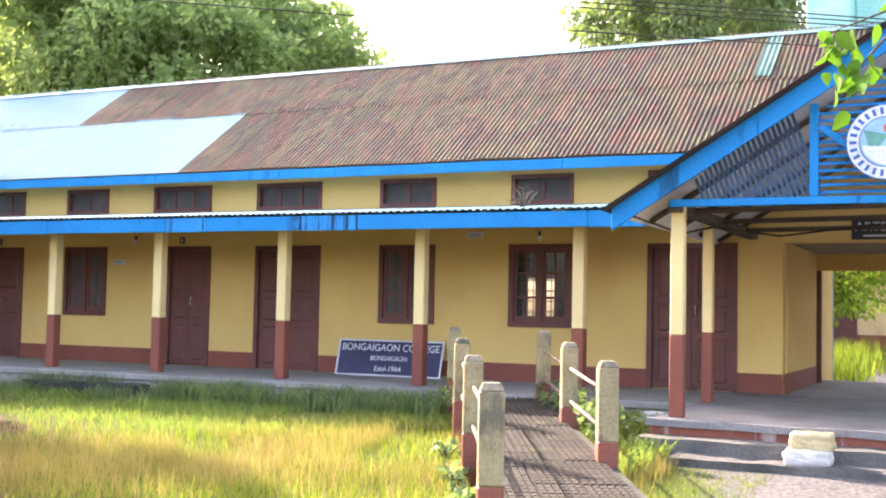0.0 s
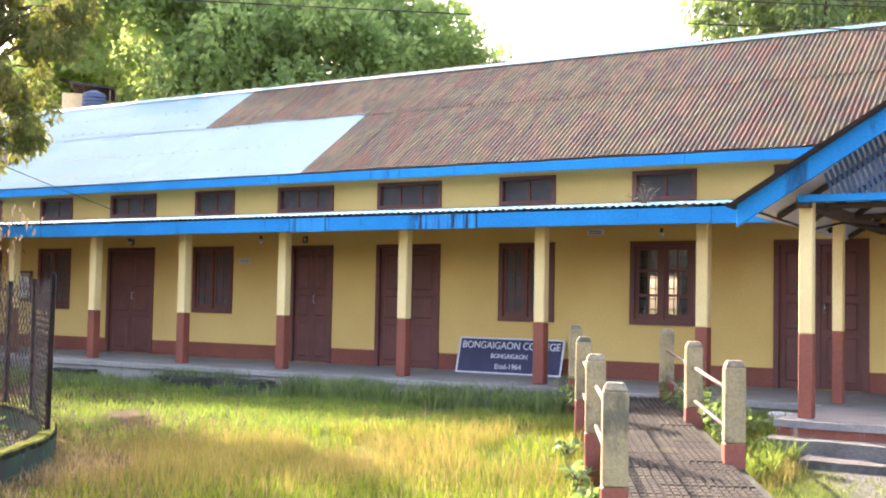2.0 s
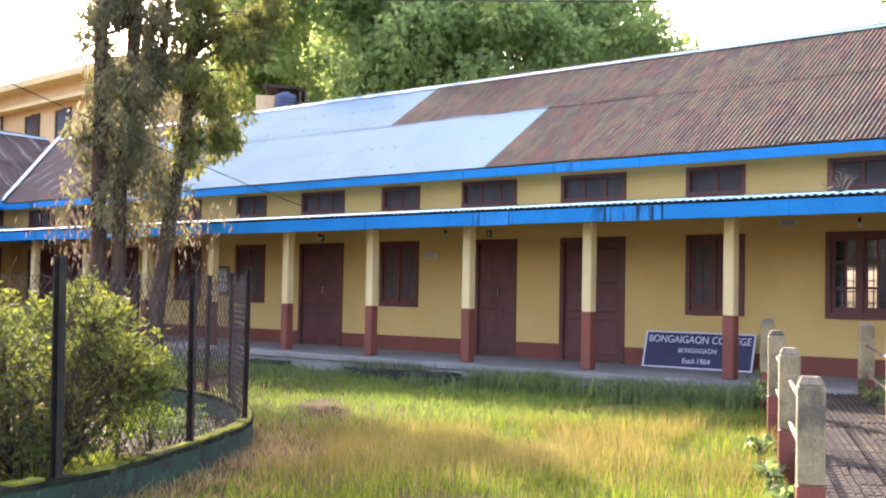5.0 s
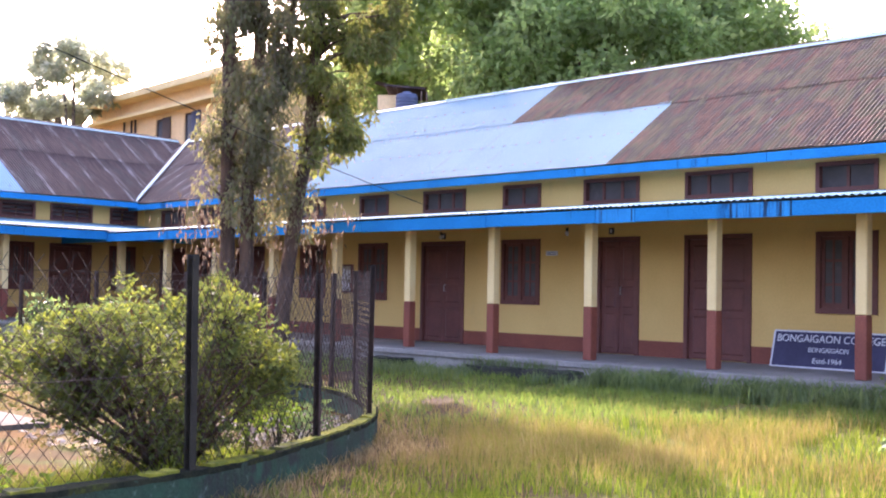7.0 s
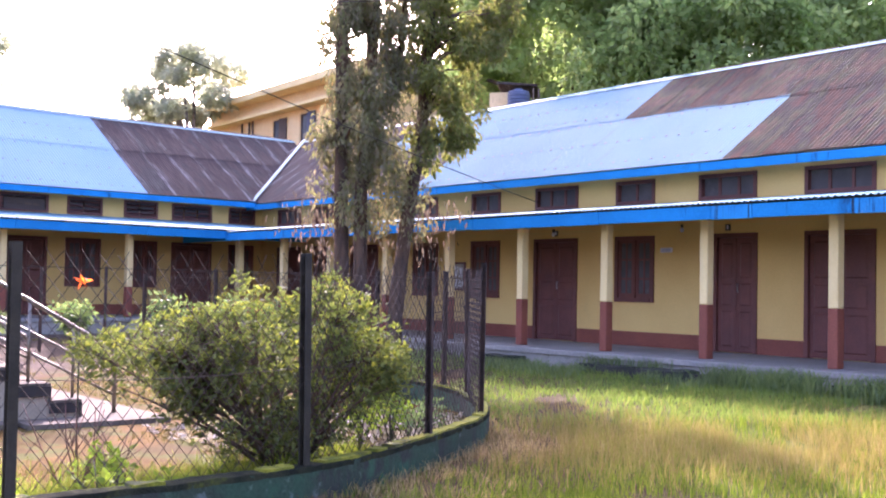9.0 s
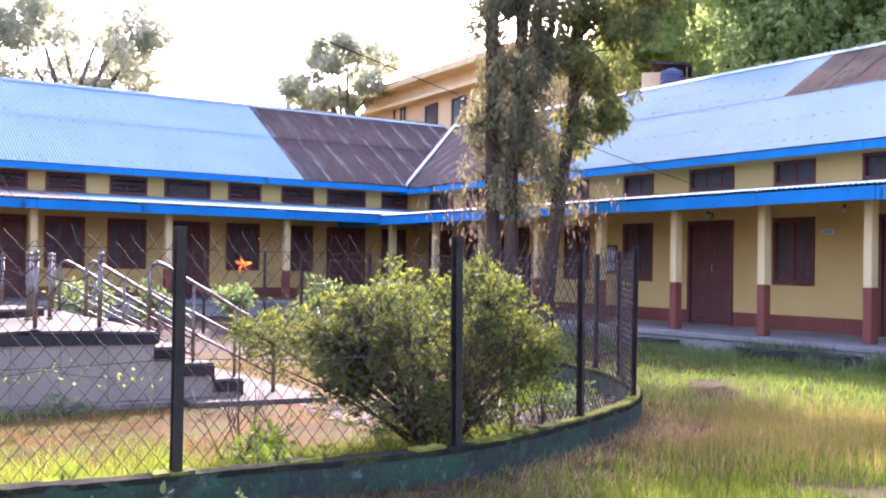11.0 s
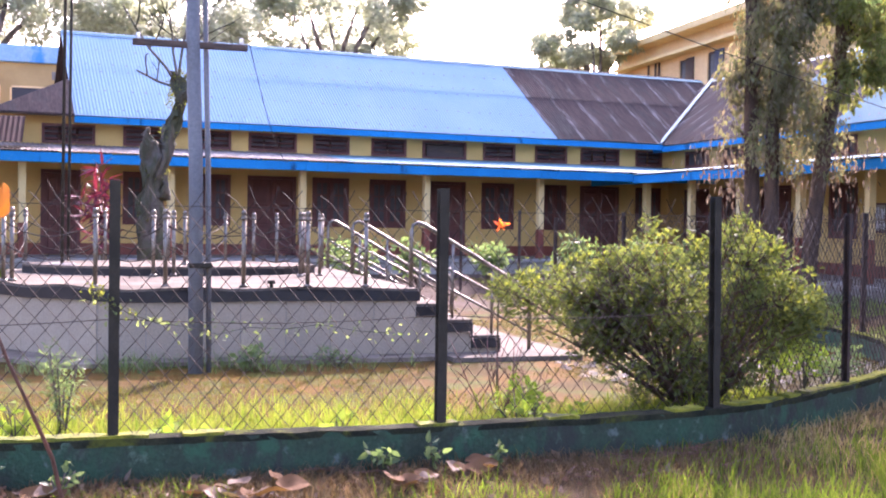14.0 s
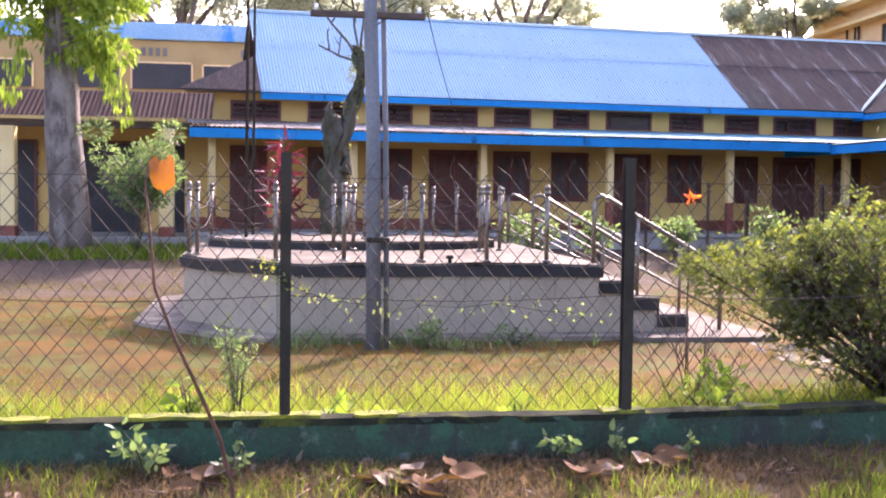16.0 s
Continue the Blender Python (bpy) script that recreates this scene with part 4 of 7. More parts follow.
POSTCAP = mat("dirty_post_cap", (0.3, 0.24, 0.15), (0.1, 0.09, 0.06), 0.95, 7.0, 40, 0.6)
PIPE = mat("pale_pipe_paint", (0.2, 0.13, 0.09), (0.12, 0.078, 0.055), 0.8, 6, 50, 0.2)
RAMP = Vector((-0.45, 0.893, 0.0))
ACROSS = Vector((0.893, 0.45, 0.0))


def ramp_z(d):
    """Height of the ramp, by the distance from the first post."""
    return 0.27 + 0.035 * d


def rail_post(p, z, tall=0.815):
    q = thing("concrete_post", "weathered whitewashed concrete post with red-brown foot", "post", pose(p.x, p.y, z - 0.1, 0, 0, 26.7), "posts along the ramp path")
    bm = bmesh.new()
    box(bm, -0.078, 0.078, -0.078, 0.078, 0.27, tall + 0.03)
    part("shaft", bm, POSTPAINT, q, soften=0.012)
    bm = bmesh.new()
    vs = box(bm, -0.076, 0.076, -0.076, 0.076, tall + 0.03, tall + 0.08)
    for v in vs:
        if v.co.z > tall + 0.06:
            v.co.x *= 0.68
            v.co.y *= 0.68
    part("cap", bm, POSTCAP, q, "dirty chamfered top", soften=0.006)
    boxes("foot", [(-0.08, 0.08, -0.08, 0.08, -0.15, 0.27)], BROWN, q, "red-brown painted foot", soften=0.008)


L1, R1 = Vector((-2.72, 6.45, 0)), Vector((-2.65, 8.6, 0))
lefts = [L1 + RAMP * 2.22 * k for k in range(4)]
rights = [R1 + RAMP * 2.22 * k for k in range(3)]
for p in lefts + rights:
    d = (p - L1).dot(RAMP)
    rail_post(p, ramp_z(d))
for run in (lefts[:3], rights):
    for a, b in zip(run, run[1:]):
        za, zb = ramp_z((a - L1).dot(RAMP)), ramp_z((b - L1).dot(RAMP))
        for h in (0.55, 0.24):
            bm = bmesh.new()
            tube(bm, [a + Vector((0, 0, za + h)), (a + b) / 2 + Vector((0.01, 0, (za + zb) / 2 + h - 0.01)), b + Vector((0, 0, zb + h))], 0.017, 8)
            tagged(part("rail_pipe", bm, PIPE), "pale painted pipe rail between two posts", "rail", "pipe rails of the ramp")
ramp = thing("ramp_path", "ribbed cement paver path on a raised concrete bed", "path", kind="structure")
bm = bmesh.new()
corner = lambda d, w, z: L1 + RAMP * d + ACROSS * w + Vector((0, 0, z))
ring = []
for d in (-2.6, -1.8, 0.0, 6.25):
    ring.append([bm.verts.new(corner(d, w, z)) for w, z in ((0.04, -0.2), (0.04, ramp_z(d) - 0.02), (1.1, ramp_z(d) - 0.02), (1.1, -0.2))])
for r, s in zip(ring, ring[1:]):
    for k in range(4):
        bm.faces.new((r[k], r[(k + 1) % 4], s[(k + 1) % 4], s[k]))
bm.faces.new(ring[0]), bm.faces.new(ring[-1][::-1])
part("bed", bm, DARKEDGE, ramp)
pv = bmesh.new()
box(pv, -0.16, 0.16, -0.16, 0.16, -0.02, 0.008)
for k in range(18):
    u, v = -0.155 + 0.0525 * (k % 6), -0.155 + 0.105 * (k // 6)
    box(pv, u, u + 0.037, v, v + 0.082, 0.008, 0.026)
paver_me = bpy.data.meshes.new("paver")
pv.to_mesh(paver_me), pv.free()
paver_me.materials.append(PAVER)
rng = random.Random(8)
for i in range(24):
    for j in range(3):
        d = -1.6 + 0.331 * i
        c = corner(d, 0.2 + 0.33 * j, ramp_z(d) + rng.uniform(-0.004, 0.004))
        mesh_part("paver", paver_me, ramp, pose(c.x, c.y, c.z, 2.0, 0, 26.7 + rng.uniform(-0.7, 0.7)))

# ---- entrance porch ----
LIMEDRIP = mat("red_oxide_with_lime_drips", (0.25, 0.075, 0.045), (0.21, 0.062, 0.04), 0.7, 1.6, 40, 0.12, stains=(((0.5, 0.42, 0.38), 1.6, 0.56, 0.66, 0.75, (5, 5, 0.4)), ((0.12, 0.06, 0.05), 2.5, 0.6, 0.8, 0.5, None)))
# Porch floor and steps: shade put into darker cement, besides stains and wear.
PORCHFLOOR = mat("worn_shade_toned_porch_floor", (0.24, 0.225, 0.21), (0.17, 0.16, 0.15), 0.85, 1.0, 30, 0.2, stains=(((0.1, 0.09, 0.075), 1.7, 0.52, 0.72, 0.7, None), ((0.4, 0.38, 0.36), 4.0, 0.66, 0.75, 0.5, None)))
STEPS = mat("crumbling_shade_toned_steps", (0.15, 0.14, 0.125), (0.095, 0.09, 0.08), 0.95, 2.2, 30, 0.7, stains=(((0.05, 0.05, 0.04), 2.0, 0.5, 0.66, 0.8, None), ((0.26, 0.25, 0.23), 5.0, 0.62, 0.72, 0.6, None)))
porch = thing("entrance_porch", "gabled entrance porch with blue boards, slats and raised floor", "porch", pose(0, 0, 0))
worn("porch_floor", (-2.95, 4.6, 10.8, 15.18, 0.43, 0.5), PORCHFLOOR, porch, "grey cement floor", 0.008, 40)
boxes("porch_plinth", [(-2.92, 4.57, 10.83, 15.17, 0.0, 0.432)], LIMEDRIP, porch, "red-brown riser with whitewash drips")
worn("porch_step", (-2.98, 4.8, 10.5, 10.84, 0.0, 0.35), STEPS, porch, "crumbling stained concrete step", 0.022, 44)
worn("porch_step", (-2.55, 5.0, 10.12, 10.53, -0.1, 0.225), STEPS, porch, "crumbling stained concrete step", 0.03, 44)
for x, y, w in ((-2.72, 11.12, 0.13), (-2.86, 13.12, 0.115), (3.9, 11.12, 0.13), (3.9, 13.12, 0.115)):
    top = boxes("porch_post", [(x - w / 2, x + w / 2, y - w / 2, y + w / 2, 1.3, 2.6)], CREAM, porch, soften=0.01)
    boxes("post_foot", [(x - w / 2 - 0.003, x + w / 2 + 0.003, y - w / 2 - 0.003, y + w / 2 + 0.003, 0.5, 1.3)], BROWN, top, "red-brown painted lower half", soften=0.01)
APEX_X, RISE = 0.7, 0.625


def rake_z(x):
    return 2.42 + RISE * (APEX_X + 3.25 - abs(x - APEX_X))


for s in (-1, 1):
    bm = bmesh.new()
    xa, xb = APEX_X + s * (APEX_X + 3.25), APEX_X
    f = [(xa, rake_z(xa) - 0.12), (xb, rake_z(xb) - 0.12), (xb, rake_z(xb) + 0.12), (xa, rake_z(xa) + 0.12)]
    a, b = [bm.verts.new((x, 10.6, z)) for x, z in f], [bm.verts.new((x, 10.64, z)) for x, z in f]
    bm.faces.new(a), bm.faces.new(b[::-1])
    for i in range(4):
        bm.faces.new((a[i], a[(i + 1) % 4], b[(i + 1) % 4], b[i]))
    part("rake_board", bm, BLUE, porch, soften=0.004)
    ang = math.degrees(math.atan(RISE))
    slope_len = (APEX_X + 3.25) / math.cos(radians(ang)) + 0.12
    me = sheet_mesh("porch_sheet", 0.79, slope_len, 8, 0.012, DARKRUST, 6)
    for k in range(9):
        m = Matrix.Translation((xa + s * 0.06, 10.5 + (0.75 * (k + 1) if s < 0 else 0.75 * k), rake_z(xa) + 0.06)) @ pose(0, 0, 0, 0, 0, -90 if s < 0 else 90) @ pose(0, 0, 0, ang)
        mesh_part("porch_sheet", me, porch, m)
for s in (-1, 1):
    bm = bmesh.new()
    xa = APEX_X + s * (APEX_X + 3.2)
    prof = [(xa, rake_z(xa) - 0.02), (APEX_X, rake_z(APEX_X) - 0.02), (APEX_X, rake_z(APEX_X)), (xa, rake_z(xa))]
    a, b = [bm.verts.new((x, 10.66, z)) for x, z in prof], [bm.verts.new((x, 15.1, z)) for x, z in prof]
    bm.faces.new(a), bm.faces.new(b[::-1])
    for i in range(4):
        bm.faces.new((a[i], a[(i + 1) % 4], b[(i + 1) % 4], b[i]))
    part("soffit", bm, WHITE, porch, "pale boarded underside of the porch roof")
for k in range(4):
    y = 11.5 + 1.1 * k
    bm = bmesh.new(); tube(bm, [(-3.1, y, rake_z(-3.1) - 0.06), (0.6, y, rake_z(0.6) - 0.08)], 0.035, 4); part("rafter", bm, WOOD, porch)
boxes("tie_beam", [(-2.75, 4.15, 10.86, 10.93, 2.54, 2.61)], BLUE, porch, soften=0.004)
boxes("side_beam", [(-2.78, -2.66, 10.94, 15.15, 2.5, 2.6)], WOOD, porch)
for x in (-1.41, 2.81):
    boxes("king_post", [(x - 0.04, x + 0.04, 10.86, 10.92, 2.612, rake_z(x) - 0.1)], BLUE, porch, soften=0.004)
# Gable slats: the roof's shade is put into a darker blue.
SLATBLUE = mat("shade_toned_blue_slat", (0.03, 0.08, 0.15), (0.025, 0.06, 0.115), 0.6, 3, 50, 0.15)
for k in range(21):
    x = -2.55 + 0.055 * k
    top = rake_z(x + 0.18) - 0.16
    if top > 2.7:
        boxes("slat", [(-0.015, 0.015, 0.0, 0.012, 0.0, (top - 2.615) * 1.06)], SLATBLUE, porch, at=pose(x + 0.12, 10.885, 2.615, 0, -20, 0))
for k in range(26):
    z = 2.65 + 0.066 * k
    half = APEX_X + 3.25 - (z + 0.2 - 2.42) / RISE
    xa = max(-1.37, APEX_X - half)
    if half > 0.2:
        boxes("louvre", [(xa, 2 * APEX_X - xa, -0.024, 0.024, -0.004, 0.004)], BLUE, porch, at=pose(0, 10.9, z, 35))
for a, b in (((-1.35, 3.25), (-0.55, 2.62)), ((0.7, 4.7), (0.7, 2.62))):
    bm = bmesh.new()
    d = Vector((b[0] - a[0], 0, b[1] - a[1]))
    n = Vector((d.z, 0, -d.x)).normalized() * 0.03
    p, q = Vector((a[0], 10.845, a[1])), Vector((b[0], 10.845, b[1]))
    vs = [bm.verts.new(v) for v in (p - n, p + n, q + n, q - n)]
    ws = [bm.verts.new(v.co + Vector((0, 0.015, 0))) for v in vs]
    bm.faces.new(vs), bm.faces.new(ws[::-1])
    for i in range(4):
        bm.faces.new((vs[i], vs[(i + 1) % 4], ws[(i + 1) % 4], ws[i]))
    part("brace", bm, BLUE, porch)
# truss rods and old timbers under the porch roof
for k in range(3):
    y = 11.6 + 1.4 * k
    bm = bmesh.new(); tube(bm, [(-2.75, y, 2.56), (0.7, y + 0.1, 2.62), (4.1, y, 2.56)], 0.03, 6); part("truss_tie", bm, WOOD, porch)
bm = bmesh.new(); tube(bm, [(-3.1, 10.8, 2.45), (-2.9, 12.0, 2.36), (-2.8, 13.0, 2.5), (-2.1, 13.4, 2.42), (-1.0, 13.1, 2.52)], 0.012, 5); part("loose_cable", bm, IRON, porch)

# passage through the wing behind the porch
pierced_passage = thing("passage", "yellow passage walls through the wing behind the porch", "passage", kind="structure")
boxes("passage_lintel", [(-2.345, 6.0, 15.2, 15.45, 2.46, 3.62)], YELLOW, pierced_passage)
boxes("passage_side", [(-2.55, -2.33, 15.452, 18.3, 0.0, 3.6)], YELLOW, pierced_passage)
boxes("passage_side_band", [(-2.329, -2.325, 15.25, 18.28, 0.5, 0.76)], BROWN, pierced_passage)
boxes("passage_pier", [(2.2, 6.0, 15.2, 18.5, 0.0, 2.459)], YELLOW, pierced_passage)
boxes("passage_floor", [(-2.33, 2.2, 15.2, 19.2, 0.3, 0.5)], FLOOR, pierced_passage)
boxes("passage_back_beam", [(-2.55, 6.0, 18.302, 18.5, 2.22, 3.62)], YELLOW, pierced_passage)
boxes("passage_ceiling", [(-2.329, 2.199, 15.452, 18.3, 2.47, 2.55)], CEILING, pierced_passage)
boxes("back_frame", [(-2.33, -2.26, 18.303, 18.42, 0.5, 2.219)], DOORS, pierced_passage)

# turquoise stair head above the roof
tower = thing("roof_tower", "pale turquoise plastered stair head above the roof", "tower", pose(0, 0, 0))
boxes("wall", [(-2.5, -1.83, 18.3, 21.0, 4.5, 9.0)], TURQUOISE, tower, soften=0.02)
boxes("side_wall", [(-1.83, 1.5, 18.9, 21.0, 4.5, 9.0)], TURQUOISE, tower, soften=0.02)


# ---- writing ----
def lettering(text, size, material, parent, at, thick=0.004, wide=1.0):
    cu = bpy.data.curves.new("lettering", "FONT")
    cu.body, cu.size, cu.extrude, cu.align_x = text, size, thick, "CENTER"
    tmp = bpy.data.objects.new("lettering", cu)
    scene.collection.objects.link(tmp)
    bpy.context.view_layer.update()
    me = bpy.data.meshes.new_from_object(tmp.evaluated_get(bpy.context.evaluated_depsgraph_get()))
    bpy.data.objects.remove(tmp)
    me.materials.clear()
    me.materials.append(material)
    ob = new("lettering", me)
    ob.matrix_basis = at @ Matrix.Diagonal((wide, 1, 1, 1))
    ob.parent = parent
    return ob


SIGNBLUE = mat("navy_sign_paint", (0.033, 0.03, 0.07), (0.043, 0.038, 0.085), 0.5, 3, 50, 0.05)
SIGNDARK = mat("black_sign_paint", (0.02, 0.022, 0.03), (0.03, 0.032, 0.04), 0.5, 3, 50, 0.05)
PALE = mat("pale_lettering", (0.68, 0.68, 0.7), (0.6, 0.6, 0.62), 0.6, 8, 60, 0.0)
sign = thing("sign_board", "navy sign board with white lettering leaning on the wall", "sign", pose(-7.99, 14.93, 0.5, -15.5, 0, 0.6))
boxes("board", [(-0.86, 0.86, 0.0, 0.03, 0.0, 0.54)], SIGNBLUE, sign, soften=0.004)
boxes("frame", [(-0.875, 0.875, -0.008, 0.0, -0.005, 0.018), (-0.875, 0.875, -0.008, 0.0, 0.525, 0.548), (-0.875, -0.85, -0.008, 0.0, 0.018, 0.525), (0.85, 0.875, -0.008, 0.0, 0.018, 0.525)], PALE, sign, "thin white painted border")
for text, z, size, wide in (("BONGAIGAON COLLEGE", 0.38, 0.155, 0.93), ("BONGAIGAON", 0.235, 0.1, 0.9), ("Estd-1964", 0.075, 0.11, 1.0)):
    lettering(text, size, PALE, sign, pose(0.0, -0.004, z, 90), 0.004, wide)
arts = thing("name_board", "black name board with white lettering over the passage", "sign", pose(-1.15, 15.17, 2.49))
boxes("board", [(-0.36, 0.75, 0.0, 0.025, 0.0, 0.26)], SIGNDARK, arts, soften=0.003)
lettering("ARTS", 0.16, PALE, arts, pose(-0.13, -0.004, 0.11, 90))
boxes("bar", [(-0.22, 0.3, -0.003, 0.0, 0.035, 0.06)], PALE, arts)

emblem = thing("emblem_disc", "round white emblem disc with blue ring on the gable", "sign", pose(-0.77, 10.62, 3.05, 90, 0, 0))


def disc(bm, r, z, n=40, x=0.0, y=0.0, arc=(0.0, 6.28319)):
    c = [bm.verts.new((x + r * math.cos(arc[0] + (arc[1] - arc[0]) * i / n), y + r * math.sin(arc[0] + (arc[1] - arc[0]) * i / n), z)) for i in range(n)]
    d = [bm.verts.new(v.co + Vector((0, 0, -0.012))) for v in c]
    bm.faces.new(c), bm.faces.new(d[::-1])
    for i in range(n):
        bm.faces.new((c[i], c[(i + 1) % n], d[(i + 1) % n], d[i]))


EMBLEM = {"white": mat("emblem_white", (0.7, 0.72, 0.76)), "blue": mat("emblem_blue", (0.06, 0.14, 0.36)), "sky": mat("emblem_sky", (0.3, 0.5, 0.68)), "green": mat("emblem_green", (0.12, 0.33, 0.26)), "red": mat("emblem_red", (0.7, 0.12, 0.1))}
for name, r, z, col in (("rim", 0.335, 0.0, "blue"), ("ring", 0.325, 0.004, "white"), ("inner_ring", 0.225, 0.008, "blue"), ("field", 0.215, 0.012, "sky")):
    bm = bmesh.new(); disc(bm, r, z + 0.02); part(name, bm, EMBLEM[col], emblem)
bm = bmesh.new(); disc(bm, 0.05, 0.036, 20, 0.03, 0.12); part("sun_mark", bm, EMBLEM["red"], emblem)
bm = bmesh.new(); disc(bm, 0.2, 0.035, 24, 0, 0.0, (3.3, 6.1)); part("water_mark", bm, EMBLEM["white"], emblem)
bm = bmesh.new(); disc(bm, 0.13, 0.034, 3, -0.09, 0.02, (0.3, 6.58)); part("hill_mark", bm, EMBLEM["green"], emblem)
for k in range(26):
    a = 6.2832 * k / 26
    bm = bmesh.new(); box(bm, -0.014, 0.014, -0.03, 0.03, 0, 0.003)
    part("ring_mark", bm, EMBLEM["blue"], emblem, at=pose(0.275 * math.cos(a), 0.275 * math.sin(a), 0.025, 0, 0, math.degrees(a) - 90))

for x, z in ((-13.34, 2.2), (-6.71, 2.6), (-17.1, 2.2)):
    plate = thing("name_plate", "small white name plate with faint lines on wall", "plate", pose(x, 15.19, z), "wall name plates")
    boxes("plate", [(-0.13, 0.13, -0.012, 0.008, -0.04, 0.04)], PALE, plate, soften=0.003)
    for k in (-0.018, 0.012):
        boxes("bar", [(-0.1, 0.1, -0.0145, -0.0125, k - 0.006, k + 0.006)], EMBLEM["blue"], plate)
for x in (-12.02, -16.13, -10.0):
    plate = thing("room_plate", "small dark room plate above a door", "plate", pose(x, 15.19, 2.56), "room plates")
    boxes("plate", [(-0.05, 0.05, -0.01, 0.008, -0.055, 0.055)], SIGNDARK, plate, soften=0.003)
    boxes("bar", [(-0.018, 0.018, -0.0125, -0.0105, -0.03, 0.03)], PALE, plate)
board = thing("notice_board", "brown-framed notice board with pinned papers on wall", "board", pose(-19.14, 15.17, 1.72))
boxes("frame", [(-0.24, 0.24, -0.02, 0.02, 0.26, 0.3), (-0.24, 0.24, -0.02, 0.02, -0.3, -0.26), (-0.24, -0.2, -0.02, 0.02, -0.26, 0.26), (0.2, 0.24, -0.02, 0.02, -0.26, 0.26)], DOORS, board)
boxes("panel", [(-0.2, 0.2, -0.005, 0.02, -0.26, 0.26)], INSIDE, board)
for x, z, w, h in ((-0.09, 0.1, 0.08, 0.11), (0.1, 0.08, 0.07, 0.1), (-0.05, -0.14, 0.1, 0.09), (0.12, -0.15, 0.06, 0.08)):
    boxes("paper", [(x - w, x + w, -0.0085, -0.0055, z - h, z + h)], PALE, board)
for x in (-5.6, -9.9, -12.75, -15.9):
    lamp = thing("bulb_holder", "small unlit bulb in a holder under the veranda roof", "lamp", pose(x, 14.9, 2.62), "veranda bulbs")
    bm = bmesh.new(); rod(bm, (0, 0, 0.0), (0, 0, -0.06), 0.025, 0.02, n=8); part("holder", bm, SIGNDARK, lamp)
    bm = bmesh.new(); tube(bm, [(0, 0, -0.06), (0, 0, -0.09), (0, 0, -0.12), (0, 0, -0.14)], [0.016, 0.032, 0.028, 0.008], 10); part("bulb", bm, PALE, lamp)
sb = thing("wall_sign", "faded brown wooden panel with dim writing among top windows", "sign", MB @ pose(11.43, -0.05, 3.13))
boxes("board", [(-0.5, 0.5, 0.0, 0.02, -0.06, 0.22)], LILAC, sb, soften=0.003)
for k in range(4):
    boxes("bar", [(-0.42 + 0.21 * k, -0.25 + 0.21 * k, -0.004, 0.0, 0.05, 0.11)], WOOD, sb)

# ---- buildings beyond ----
far_yellow = mat("far_yellow_wall", (0.8, 0.58, 0.3), (0.75, 0.52, 0.26), 0.9, 0.5, 20, 0.1, stains=(((0.4, 0.28, 0.16), 0.7, 0.6, 0.8, 0.5, (1, 1, 0.4)),))
DUSKBLUE = mat("dark_blue_shutter", (0.05, 0.07, 0.12), (0.04, 0.055, 0.1), 0.6)
hostel = thing("two_storey_building", "yellow flat-roofed building with sunshades and barred windows", "building", pose(-54.0, 26.2, 0, 0, 0, -3.3))
OPEN = [(7.5 + 2.75 * k, 9.0 + 2.75 * k, 7.5, 9.0) for k in range(3)]
pierced("wall", 0.25, 17.5, 0, 10.05, 0.0, 0.3, OPEN, far_yellow, hostel)
boxes("roof_slab", [(-0.1, 17.7, -0.75, 8, 10.05, 10.37)], CREAM, hostel, soften=0.02)
boxes("body", [(0.35, 17.5, 0.32, 8, 0, 10.04)], far_yellow, hostel)
boxes("sunshade", [(1.1, 17.0, -0.6, 0.0, 9.22, 9.36)], CREAM, hostel, soften=0.01)
for x in (4.3, 5.1, 5.5):
    bm = bmesh.new(); rod(bm, (x, -0.08, 3.0), (x, -0.08, 9.2), 0.05, n=8); part("downpipe", bm, LILAC, hostel)
dusk_pane = mat("dusk_pane", (0.1, 0.12, 0.15), rough=0.2)
for k, (x, x1, z0, z1) in enumerate(OPEN):
    w = boxes("window", [(x, x + 0.08, 0.05, 0.15, z0, z1), (x1 - 0.08, x1, 0.05, 0.15, z0, z1), ((x + x1) / 2 - 0.04, (x + x1) / 2 + 0.04, 0.05, 0.15, z0, z1), (x, x1, 0.05, 0.15, z1 - 0.08, z1)], LILAC, hostel)
    boxes("shutter", [(x1 - 0.7, x1 + 0.02, -0.08, -0.02, z0, z1)], DUSKBLUE if k % 2 else LILAC, w)
    for q in (0.08, 0.79):
        boxes("pane", [(x + q, x + q + 0.63, 0.09, 0.11, z0, z1 - 0.08)], dusk_pane, w)
hut = thing("stair_house", "small yellow stair house with a dark sheet roof", "building", pose(-26.3, 22.2, 0, 0, 0, 45))
boxes("wall", [(-0.2, 0.75, 0, 2.2, 3.0, 7.4)], far_yellow, hut)
boxes("ledge", [(-2.4, 0.8, -0.3, 0.0, 6.55, 6.68)], CREAM, hut)
boxes("sheet_roof", [(-0.5, 0.72, -0.35, 1.8, 7.6, 7.66)], DARKRUST, hut, at=pose(0, 0, 0, 0, 4, 0))
tank = thing("water_tank", "grey-blue ribbed plastic water tank on a roof", "tank", pose(-25.55, 22.45, 0))
bm = bmesh.new()
prof = [(0.32, 6.6)]
for k in range(7):
    prof += [(0.34, 6.62 + 0.1 * k), (0.34, 6.67 + 0.1 * k), (0.318, 6.69 + 0.1 * k)]
prof += [(0.33, 7.32), (0.3, 7.36), (0.14, 7.4), (0.13, 7.44), (0.12, 7.44)]
rings = [[bm.verts.new((r * math.cos(6.2832 * i / 20), r * math.sin(6.2832 * i / 20), z)) for i in range(20)] for r, z in prof]
